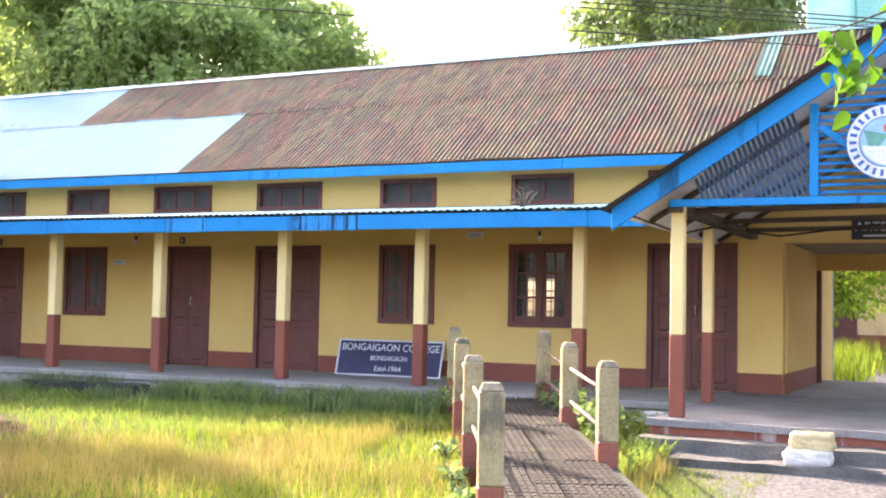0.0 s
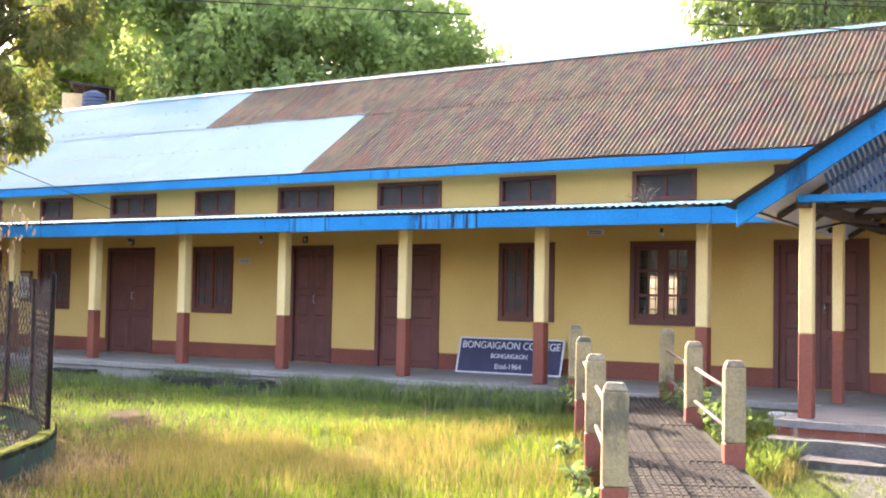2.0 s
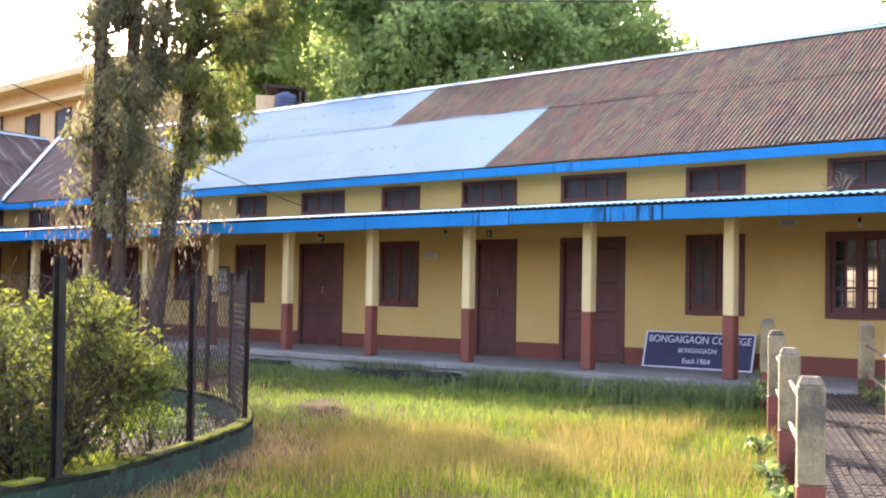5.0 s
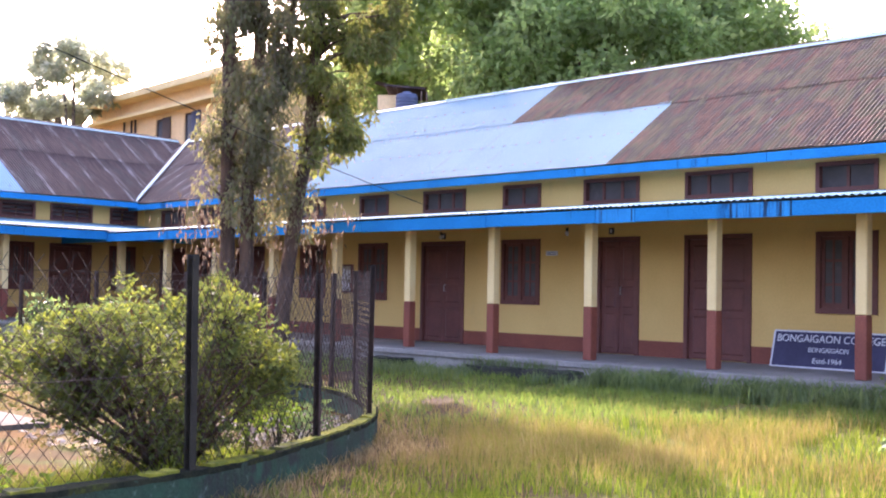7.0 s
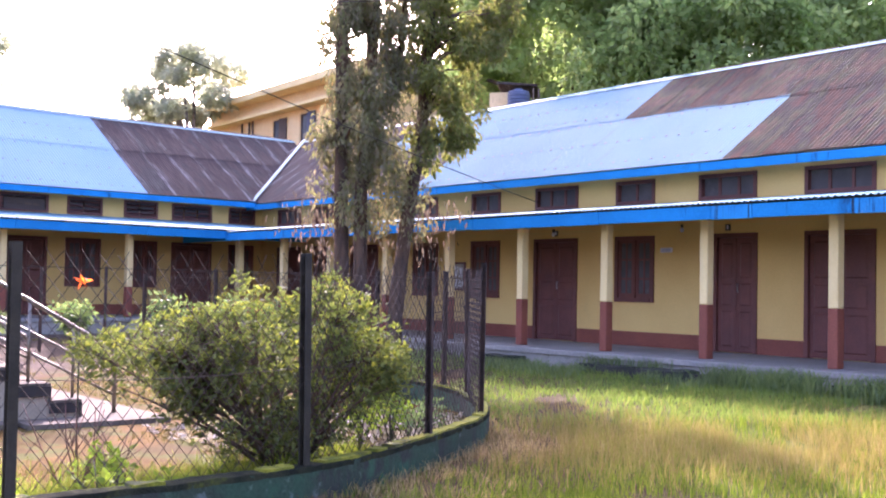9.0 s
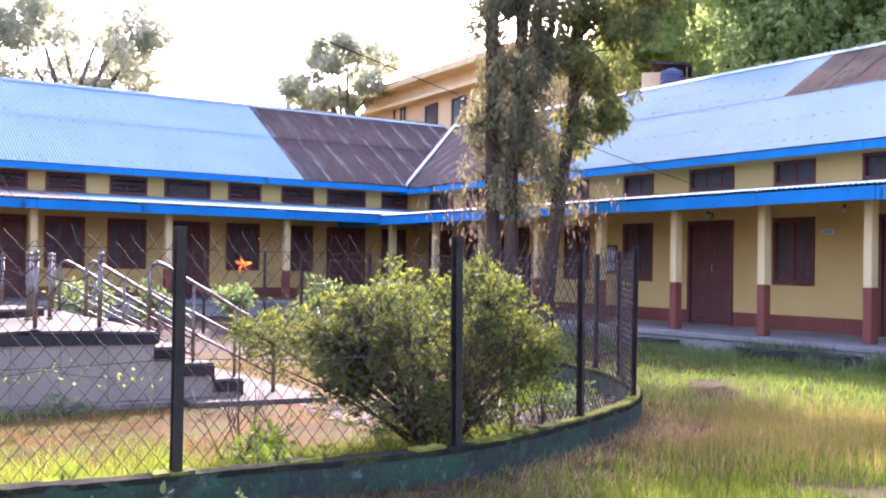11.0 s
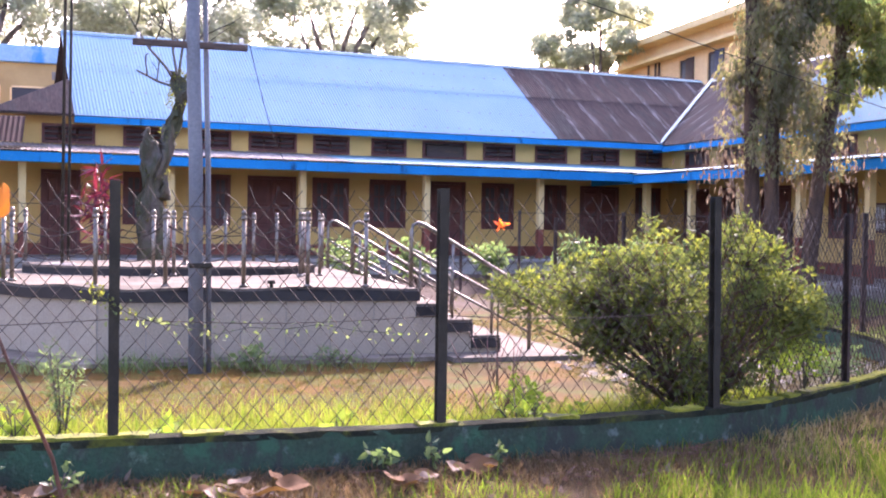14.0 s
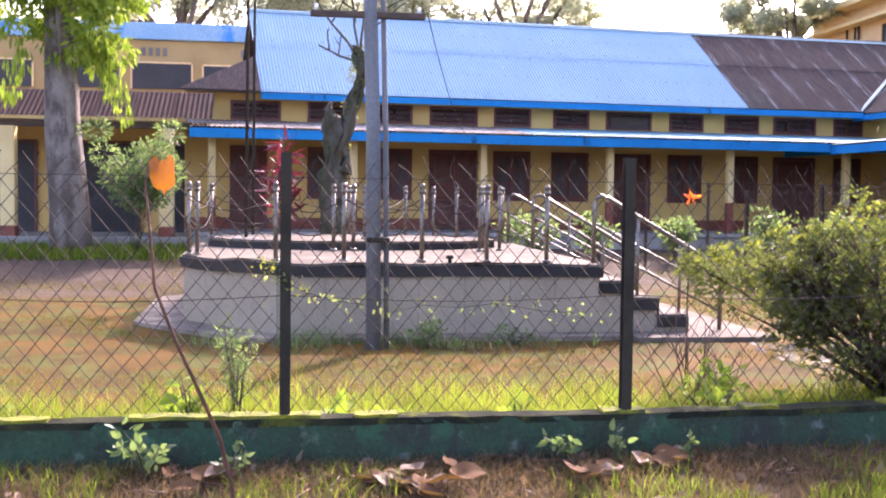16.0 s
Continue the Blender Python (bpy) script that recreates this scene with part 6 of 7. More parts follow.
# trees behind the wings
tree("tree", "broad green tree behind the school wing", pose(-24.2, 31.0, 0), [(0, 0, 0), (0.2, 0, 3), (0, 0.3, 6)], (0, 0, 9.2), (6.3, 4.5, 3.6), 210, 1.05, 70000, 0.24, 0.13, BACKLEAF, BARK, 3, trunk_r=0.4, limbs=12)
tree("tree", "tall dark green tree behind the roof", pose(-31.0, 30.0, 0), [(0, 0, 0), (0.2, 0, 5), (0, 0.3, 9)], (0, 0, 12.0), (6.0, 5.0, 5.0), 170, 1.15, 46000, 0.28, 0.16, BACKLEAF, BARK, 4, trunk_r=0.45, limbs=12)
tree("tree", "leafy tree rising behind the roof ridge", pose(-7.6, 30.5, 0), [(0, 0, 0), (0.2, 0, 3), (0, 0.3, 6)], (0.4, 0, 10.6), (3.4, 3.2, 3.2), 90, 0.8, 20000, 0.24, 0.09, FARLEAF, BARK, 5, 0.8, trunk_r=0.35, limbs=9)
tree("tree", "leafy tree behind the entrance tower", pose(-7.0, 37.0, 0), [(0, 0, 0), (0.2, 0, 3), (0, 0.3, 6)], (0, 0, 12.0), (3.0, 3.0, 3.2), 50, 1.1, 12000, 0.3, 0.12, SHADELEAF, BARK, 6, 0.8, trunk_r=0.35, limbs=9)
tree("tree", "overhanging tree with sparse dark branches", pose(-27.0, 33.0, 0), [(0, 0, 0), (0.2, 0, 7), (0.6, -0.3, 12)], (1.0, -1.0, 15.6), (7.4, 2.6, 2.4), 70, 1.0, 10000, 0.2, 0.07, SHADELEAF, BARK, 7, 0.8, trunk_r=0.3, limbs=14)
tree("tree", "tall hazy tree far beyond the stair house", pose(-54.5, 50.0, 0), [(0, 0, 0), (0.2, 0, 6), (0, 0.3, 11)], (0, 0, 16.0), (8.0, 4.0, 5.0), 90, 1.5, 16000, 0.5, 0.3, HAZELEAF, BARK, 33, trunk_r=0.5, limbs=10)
# Next four: haze painted in with pale leaves and the pale bark.
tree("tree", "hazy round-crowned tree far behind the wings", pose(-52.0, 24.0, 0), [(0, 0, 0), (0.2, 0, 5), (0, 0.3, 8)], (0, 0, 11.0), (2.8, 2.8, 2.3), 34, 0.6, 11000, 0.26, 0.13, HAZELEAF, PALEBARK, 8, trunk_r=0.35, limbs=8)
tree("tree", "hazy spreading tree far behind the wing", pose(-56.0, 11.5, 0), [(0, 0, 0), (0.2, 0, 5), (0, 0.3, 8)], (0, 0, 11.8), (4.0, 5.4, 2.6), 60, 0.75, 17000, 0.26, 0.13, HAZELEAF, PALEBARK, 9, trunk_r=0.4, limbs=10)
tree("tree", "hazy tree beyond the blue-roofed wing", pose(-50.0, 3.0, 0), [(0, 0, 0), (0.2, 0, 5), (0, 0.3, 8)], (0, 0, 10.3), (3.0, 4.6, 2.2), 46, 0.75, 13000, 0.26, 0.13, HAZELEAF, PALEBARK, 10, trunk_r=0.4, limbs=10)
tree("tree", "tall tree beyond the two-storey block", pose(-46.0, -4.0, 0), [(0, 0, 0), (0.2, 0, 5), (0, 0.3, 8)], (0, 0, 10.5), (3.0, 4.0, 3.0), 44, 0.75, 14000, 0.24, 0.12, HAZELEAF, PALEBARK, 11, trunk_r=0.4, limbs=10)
tree("tree", "yellow-green tree seen through the passage", pose(-4.5, 35.0, 0), [(0, 0, 0), (0.1, 0, 1.2), (0, 0.2, 2.5)], (0, 0, 3.6), (3.4, 2.0, 1.9), 40, 0.8, 10000, 0.2, 0.1, LIME, BARK, 12, trunk_r=0.2, limbs=8)
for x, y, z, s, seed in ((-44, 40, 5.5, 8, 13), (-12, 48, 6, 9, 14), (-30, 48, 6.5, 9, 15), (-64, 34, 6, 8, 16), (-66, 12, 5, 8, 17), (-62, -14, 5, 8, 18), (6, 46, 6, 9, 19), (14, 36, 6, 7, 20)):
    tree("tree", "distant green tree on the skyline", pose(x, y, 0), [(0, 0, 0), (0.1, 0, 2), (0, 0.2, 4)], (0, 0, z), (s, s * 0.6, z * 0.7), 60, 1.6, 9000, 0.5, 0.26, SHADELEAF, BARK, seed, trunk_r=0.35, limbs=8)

# white-barked tree and dead tree by the second wing
wt = tree("tree", "pale-barked tree with drooping bright green foliage", pose(-22.2, -3.75, 0.25), [(0, 0.02, -0.2), (0.0, 0.0, 0.8), (0.02, -0.12, 2.4), (0.05, -0.16, 4.6), (0.1, 0.0, 6.5)], (0.2, 0.1, 4.6), (1.3, 1.3, 1.3), 60, 0.32, 5200, 0.2, 0.06, LIME, PALEBARK, 31, 0.7, trunk_r=0.42, limbs=10)
gg = np.random.default_rng(5)
pts, off = clump_points(gg, [(0.35, 0.55 + 0.1 * k, 3.9 - 0.25 * k) for k in range(6)] + [(0.3, -0.85, 3.6), (0.3, -0.95, 3.1)], [0.28, 0.28, 0.26, 0.24, 0.2, 0.16, 0.26, 0.22], 420, 1.2)
leaf_part("hanging_spray", pts, off * 0.3 + np.array([0, 0, -0.5]), 0.2, 0.05, LIME, wt, 32)
dead = thing("bare_tree", "mossy half-dead tree with a broken crown and bare twigs", "tree", pose(-19.6, 1.05, 0.1))
bm = bmesh.new()
tube(bm, [(0, -0.04, -0.2), (0, -0.06, 0.6), (0, -0.08, 1.2), (0, -0.1, 1.7), (0, -0.1, 2.2), (0, -0.12, 2.6), (0, -0.14, 2.85)], [0.25, 0.19, 0.17, 0.18, 0.16, 0.13, 0.04], 14)
tube(bm, [(0, 0.02, 1.7), (0, 0.1, 2.2), (0.02, 0.2, 2.7), (0, 0.36, 3.2), (0, 0.42, 3.6), (0, 0.34, 3.8)], [0.13, 0.12, 0.11, 0.11, 0.14, 0.05], 12)
bmesh.ops.subdivide_edges(bm, edges=bm.edges[:], cuts=3, use_grid_fill=True)
for v in bm.verts:
    v.co += 0.13 * noise.noise_vector(v.co * Vector((4, 4, 2.2))) + 0.09 * noise.noise_vector(v.co * Vector((10, 10, 4))) + 0.05 * noise.noise_vector(v.co * 22)
part("trunk", bm, MOSSBARK, dead)
bm, tips = bmesh.new(), []
r2 = random.Random(12)
for way, l in (((0, -0.75, 1.0), 1.7), ((0, -0.3, 1.2), 1.3), ((0, 0.3, 1.2), 1.3), ((0, 0.1, 1.3), 1.5), ((0, -0.9, 0.3), 0.8)):
    grow(bm, Vector((0, 0.38, 3.55)), Vector(way), 0.026, l, 2, r2, tips, 0.22, 2, 0.5)
part("twig", bm, MOSSBARK, dead)
gd = np.random.default_rng(14)
pts, off = clump_points(gd, [(0, 0.4, 3.6), (0.02, 0.32, 3.35), (0, 0.2, 2.8), (0, 0.02, 2.1), (0, -0.1, 1.4)], [0.2, 0.16, 0.14, 0.18, 0.16], 900, 1.2)
leaf_part("fern_tuft", pts, off + np.array([0, 0, -0.08]), 0.06, 0.022, SIDELEAF, dead, 15, "small ferns growing on the bark")

# big shrub behind the fence: forking stems, whorls of leaves at the shoot ends
shrub = thing("shrub", "dense evergreen shrub of glossy leaf whorls behind the fence", "shrub", pose(-7.95, 4.35, 0.0, 0, 0, 61.3))
g3, r3 = np.random.default_rng(41), random.Random(41)
TOP_U, TOP_Z = (-1.42, -1.1, -0.8, -0.45, -0.15, 0.05, 0.25, 0.55, 0.8, 0.98, 1.14), (1.02, 1.17, 1.27, 1.4, 1.64, 1.46, 1.42, 1.66, 1.48, 1.28, 0.98)
LOW_U, LOW_Z = (-1.42, -1.0, -0.6, -0.2, 0.35, 0.6, 0.8, 1.14), (0.92, 0.68, 0.42, 0.16, 0.06, 0.24, 0.5, 0.8)
shoots = []
while len(shoots) < 640:
    u, v = r3.uniform(-1.4, 1.12), r3.uniform(-1, 1)
    v *= 1.0 * math.sqrt(max(0.03, 1 - ((u + 0.08) / 1.42) ** 2))
    round_ = math.sqrt(max(0.0, 1 - (v / 1.25) ** 2))
    lo, hi = float(np.interp(u, LOW_U, LOW_Z)), float(np.interp(u, TOP_U, TOP_Z))
    mid_z = 0.5 * (lo + hi)
    lo, hi = mid_z + (lo - mid_z) * round_, mid_z + (hi - mid_z) * round_
    z = lo + (hi - lo) * r3.random() ** 0.8
    if u < -0.75 and r3.random() < 0.55 + 0.3 * (z < mid_z):
        continue
    if noise.noise(Vector((u * 2.9, v * 2.9, z * 2.9))) > -0.03:
        shoots.append(Vector((u, v, z)))
for k in range(0, 640, 8):
    q = shoots[k]
    bm = bmesh.new()
    base = Vector((0.2 + 0.12 * r3.uniform(-1, 1), 0.1 * r3.uniform(-1, 1), -0.02))
    m1 = base.lerp(q, 0.4) + Vector((r3.gauss(0, 0.04), r3.gauss(0, 0.04), 0.06))
    m2 = base.lerp(q, 0.75) + Vector((r3.gauss(0, 0.03), r3.gauss(0, 0.03), 0.05))
    tube(bm, [base, m1, m2, q], [0.017, 0.012, 0.008, 0.003], 6)
    for p in shoots:
        if 0.02 < (p - q).length < 0.3 and r3.random() < 0.6:
            tube(bm, [m2.lerp(q, 0.3), m2.lerp(p, 0.6) + Vector((0, 0, 0.02)), p], [0.006, 0.004, 0.002], 5)
    part("stem", bm, BARK, shrub)
sp = np.array([tuple(p) for p in shoots])
axis = sp - np.array([0.2, 0.0, 0.2])
axis = axis / np.linalg.norm(axis, axis=1, keepdims=True) + np.array([0, 0, 0.5]) + g3.normal(size=sp.shape) * 0.25


def whorls(which, n, back, open_):
    """Places and ways of n leaves round each shoot end."""
    idx = np.repeat(which, n)
    ax = axis[idx] / np.linalg.norm(axis[idx], axis=1, keepdims=True)
    side = g3.normal(size=ax.shape)
    side -= ax * (side * ax).sum(1, keepdims=True)
    side /= np.linalg.norm(side, axis=1, keepdims=True)
    at_ = sp[idx] - ax * g3.uniform(0, back, (len(idx), 1)) + side * 0.012
    return at_ + g3.normal(size=ax.shape) * 0.05 * (back > 0.1), ax * g3.uniform(0.2, 0.9, (len(idx), 1)) + side * open_


# The painted lit tone grows more common towards the shrub's top.
fresh = g3.random(len(sp)) < np.clip((sp[:, 2] - 0.35) * 0.75, 0.04, 0.7)
pts, ways = whorls(np.arange(len(sp)), 23, 0.2, 1.0)
leaf_part("foliage", pts, ways, 0.05, 0.021, BUSHLEAF, shrub, 41, broad=True)
pts, ways = whorls(np.flatnonzero(~fresh), 12, 0.05, 0.9)
leaf_part("shoot_leaf", pts, ways, 0.047, 0.019, BUSHLEAF, shrub, 42, broad=True)
pts, ways = whorls(np.flatnonzero(fresh), 11, 0.04, 0.8)
leaf_part("young_leaf", pts + np.array([0, 0, 0.01]), ways, 0.044, 0.018, TIPLEAF, shrub, 43, "yellow-green shoot ends, sunlight put into the colour", broad=True)


def small_plant(name, label, x, y, z, h, spread_, n, leaf, wide, material, seed, category="plant", stems=5):
    p = thing(name, label, category, pose(x, y, z))
    r, g = random.Random(seed), np.random.default_rng(seed)
    tops = []
    for k in range(stems):
        a = r.uniform(0, 6.283)
        tip = Vector((math.cos(a) * spread_ * r.uniform(0.2, 1), math.sin(a) * spread_ * r.uniform(0.2, 1), h * r.uniform(0.6, 1)))
        mid = tip * 0.5 + Vector((0, 0, h * 0.12))
        bm = bmesh.new()
        tube(bm, [(0, 0, -0.02), mid, tip], [0.008, 0.006, 0.003], 5)
        part("stem", bm, MOSSBARK, p)
        tops += [tuple(mid), tuple(tip), tuple(mid.lerp(tip, 0.5))]
    pts, off = clump_points(g, tops, [spread_ * 0.35] * len(tops), n)
    leaf_part("foliage", pts, off + g.normal(size=off.shape) * leaf * 0.4, leaf, wide, material, p, seed, broad=wide > 0.03)
    return p


for k, (x, y, h, s, m, n) in enumerate(((-8.05, 5.35, 0.6, 0.3, LIME, 170), (-8.45, 5.95, 0.6, 0.35, LIME, 180), (-8.9, 6.5, 0.4, 0.3, FARLEAF, 120), (-9.4, 6.9, 0.3, 0.3, FARLEAF, 120), (-7.1, 2.75, 0.35, 0.25, LIME, 70), (-7.5, 3.0, 0.4, 0.25, LIME, 90), (-6.35, 1.6, 0.2, 0.1, FARLEAF, 26), (-6.35, 1.9, 0.2, 0.08, FARLEAF, 20), (-6.2, -0.6, 0.28, 0.16, FARLEAF, 60),
                                      (-6.1, -0.2, 0.18, 0.12, FARLEAF, 30), (-6.3, 2.3, 0.18, 0.08, FARLEAF, 24), (-11.2, 1.5, 0.22, 0.25, FARLEAF, 120), (-11.35, 2.4, 0.16, 0.25, FARLEAF, 90))):
    small_plant("weed", "leafy green weed growing by the garden wall", x, y, ground_z(x, y), h, s, n, 0.06, 0.032, m, 60 + k, "weed")
for k, (x, y, h, s) in enumerate(((-21.6, -2.5, 2.3, 0.8), (-21.0, 12.0, 0.8, 0.5), (-20.5, 10.4, 0.9, 0.5), (-21.2, 7.6, 0.8, 0.5), (-20.8, 6.0, 0.8, 0.5), (-20.6, 4.6, 0.8, 0.6), (-20.2, 9.0, 1.0, 0.5))):
    small_plant("shrub", "bushy green shrub before the shaded veranda", x, y, ground_z(x, y), h, s, 5200 if h > 2 else 600, 0.075 if h > 2 else 0.1, 0.032 if h > 2 else 0.05, FARLEAF, 80 + k, "shrub", 9)
for k, (x, y) in enumerate(((-6.95, -1.4), (-7.05, -0.6), (-6.9, 0.75), (-7.1, 1.5), (-6.95, 2.1), (-7.2, -2.2), (-7.0, 3.2), (-7.3, 0.4))):
    small_plant("weed", "broad-leaved weed in the grass inside the garden wall", x, y, ground_z(x, y), 0.26, 0.16, 26, 0.085, 0.06, LIME, 130 + k, "weed", 5)
small_plant("weed", "wispy fine-leaved weed standing inside the garden wall", -7.3, -0.2, 0.0, 0.68, 0.16, 620, 0.04, 0.009, FARLEAF, 140, "weed", 9)
small_plant("weed", "broad-leaved lime-green weed inside the garden wall", -7.0, -0.45, 0.0, 0.5, 0.14, 16, 0.09, 0.065, LIME, 141, "weed", 4)
small_plant("red_shrub", "crimson long-leaved shrub near the dead tree", -19.0, 0.2, ground_z(-19, 0.2), 2.2, 0.3, 170, 0.3, 0.05, MAROON, 91, "shrub", 6)
flower = small_plant("flower", "orange-red flower on a thin stem inside the fence", -8.5, 3.1, 0.0, 1.54, 0.03, 4, 0.06, 0.02, FARLEAF, 92, "flower", 1)
g4 = np.random.default_rng(93)
leaf_part("petal_cluster", np.tile(np.array([[0.01, 0.015, 1.48]]), (16, 1)) + g4.normal(size=(16, 3)) * 0.012, g4.normal(size=(16, 3)) + np.array([0, 0, 0.3]), 0.075, 0.022, ORANGE, flower, 93, "orange-red star-shaped petals")
# leaning sapling with one amber leaf
sap = thing("sapling", "thin leaning brown sapling with one amber leaf", "sapling", pose(0, 0, 0))
REDSTEM = mat("red_brown_stem", (0.17, 0.075, 0.05), (0.1, 0.05, 0.035), 0.6, 8, 60, 0.2)
bm = bmesh.new(); tube(bm, [(-5.58, -0.14, -0.02), (-5.60, -0.160, 0.105), (-5.50, -0.212, 0.370), (-5.42, -0.299, 0.599), (-5.34, -0.398, 0.843), (-5.30, -0.481, 1.075), (-5.27, -0.497, 1.328), (-5.26, -0.515, 1.496), (-5.26, -0.507, 1.587), (-5.26, -0.470, 1.632)], [0.012, 0.011, 0.0105, 0.01, 0.009, 0.008, 0.006, 0.005, 0.004, 0.003], 6); part("stem", bm, REDSTEM, sap)
bm, rows = bmesh.new(), []
for i in range(9):
    u = i / 8
    w = 0.056 * (math.sin(math.pi * (0.1 + 0.82 * u)) ** 0.6) * (1 + 0.1 * math.sin(9 * u))
    rows.append([bm.verts.new((-5.24 + 0.03 * math.sin(2.6 * u) + 0.45 * w * abs(s) ** 1.5 + 0.006 * math.sin(11 * u + 4 * s), -0.446 + 0.012 * u + s * w, 1.619 - 0.135 * u + 0.02 * s * s + 0.012 * math.sin(7 * s + 5 * u))) for s in (-1, -0.66, -0.33, 0, 0.33, 0.66, 1)])
for r_, s_ in zip(rows, rows[1:]):
    for k in range(6):
        bm.faces.new((r_[k], r_[k + 1], s_[k + 1], s_[k])).smooth = True
part("leaf", bm, AMBER, sap, "large curled amber leaf")
# creeper on the wire
g5 = np.random.default_rng(97)
vine = thing("creeper", "thin creeper with pale leaves along the wire mesh", "creeper", pose(0, 0, 0))
vp = [(-6.57, -0.021, 1.092), (-6.57, 0.062, 1.014), (-6.57, 0.172, 0.955), (-6.57, 0.318, 0.902), (-6.57, 0.481, 0.881), (-6.57, 0.664, 0.833), (-6.57, 0.847, 0.872), (-6.57, 1.051, 0.857), (-6.57, 1.257, 0.883), (-6.57, 1.502, 0.84), (-6.57, 1.715, 0.825)]
bm = bmesh.new(); tube(bm, vp, 0.0026, 5); part("stem", bm, MOSSBARK, vine)
pts = np.array([vp[g5.integers(1, 11)] for _ in range(130)]) + g5.normal(size=(130, 3)) * np.array([0.015, 0.09, 0.03])
leaf_part("foliage", pts, g5.normal(size=(130, 3)), 0.03, 0.015, PALEVINE, vine, 98, broad=True)
pts = np.array([vp[g5.integers(0, 3)] for _ in range(70)]) + g5.normal(size=(70, 3)) * np.array([0.012, 0.03, 0.022])
leaf_part("shoot", pts, g5.normal(size=(70, 3)), 0.026, 0.011, TIPLEAF, vine, 96, "bright yellow-green young shoot", broad=True)
# branch hanging into view near the porch
branch = thing("tree", "young tree with a low hanging branch of heart-shaped leaves", "tree", pose(0, 0, 0))
bm = bmesh.new(); tube(bm, [(2.6, 4.6, -0.1), (2.55, 4.6, 1.5), (2.6, 4.55, 3.0), (2.5, 4.5, 4.2)], [0.11, 0.1, 0.08, 0.05], 9); tube(bm, [(2.58, 4.56, 2.6), (1.4, 4.3, 2.95), (0.3, 4.1, 2.75)], [0.04, 0.025, 0.012], 7); part("trunk", bm, BARK, branch)
bm = bmesh.new(); tube(bm, [(0.3, 4.1, 2.75), (-0.1, 4.02, 2.6), (-0.3, 3.98, 2.42), (-0.4, 3.97, 2.3)], [0.012, 0.008, 0.005, 0.003], 6); tube(bm, [(-0.1, 4.02, 2.6), (-0.3, 4.0, 2.52), (-0.46, 3.97, 2.46)], [0.006, 0.004, 0.002], 5); part("stem", bm, MOSSBARK, branch)
g6 = np.random.default_rng(99)
cen = np.array([(-0.3, 3.98, 2.42), (-0.4, 3.97, 2.28), (-0.46, 3.97, 2.44), (-0.36, 3.98, 2.34), (-0.2, 4.0, 2.5), (-0.25, 4.0, 2.56), (-0.42, 3.97, 2.3)])
pts = cen[g6.integers(0, len(cen), 30)] + g6.normal(size=(30, 3)) * np.array([0.04, 0.03, 0.04])
BRANCHLEAF = leaf_mat("heart_leaf", [(0.05, 0.13, 0.015), (0.075, 0.17, 0.02), (0.11, 0.2, 0.025)], 0.35, 0.75, (1.1, 1.25, 0.6))
for k, p in enumerate(pts):
    leaf_part("leaf", [p], [g6.normal(size=3) * 0.5 + np.array([0, 0, -0.8])], 0.076, 0.048, BRANCHLEAF, branch, 200 + k, broad=True)
small_plant("weed", "dry wiry weed growing on the veranda roof", -5.3, 13.5, 2.78, 0.3, 0.25, 30, 0.1, 0.01, DEADLEAF, 101, "weed", 9)
for k, (x, y, s) in enumerate(((-5.7, 12.3, 0.35), (-4.35, 12.2, 0.4), (-3.9, 11.5, 0.3), (-3.4, 10.9, 0.3), (-4.1, 12.0, 0.3), (-5.1, 11.4, 0.25), (-3.2, 10.2, 0.25), (-4.3, 9.2, 0.16), (-3.75, 8.2, 0.15), (-3.3, 7.4, 0.12))):
    small_plant("weed", "broad-leaved green weed beside the ramp path", x, y, ground_z(x, y) + 0.05, 0.4 if s > 0.2 else 0.18, s, 150 if s > 0.2 else 60, 0.07, 0.035, FARLEAF, 110 + k, "weed", 6)


# bare stalks beside the shrub
stalks = thing("dry_weed", "bare brown weed stalks beside the shrub", "weed", pose(-7.95, 2.95, 0.0))
bm, r5 = bmesh.new(), random.Random(17)
for k in range(13):
    a, l = r5.uniform(0, 6.283), r5.uniform(0.45, 0.85)
    b0 = Vector((r5.gauss(0, 0.1), r5.gauss(0, 0.22), -0.02))
    w = Vector((0.25 * math.cos(a), 0.55 * math.sin(a), 1.0)).normalized()
    m1 = b0 + w * l * 0.5 + Vector((r5.gauss(0, 0.02), r5.gauss(0, 0.03), 0))
    tube(bm, [b0, m1, b0 + w * l], [0.007, 0.005, 0.003], 5)
    tube(bm, [m1, m1 + w * l * 0.25 + Vector((0, r5.choice((-1, 1)) * 0.12, 0))], [0.004, 0.002], 5)
part("stalk", bm, REDSTEM, stalks)


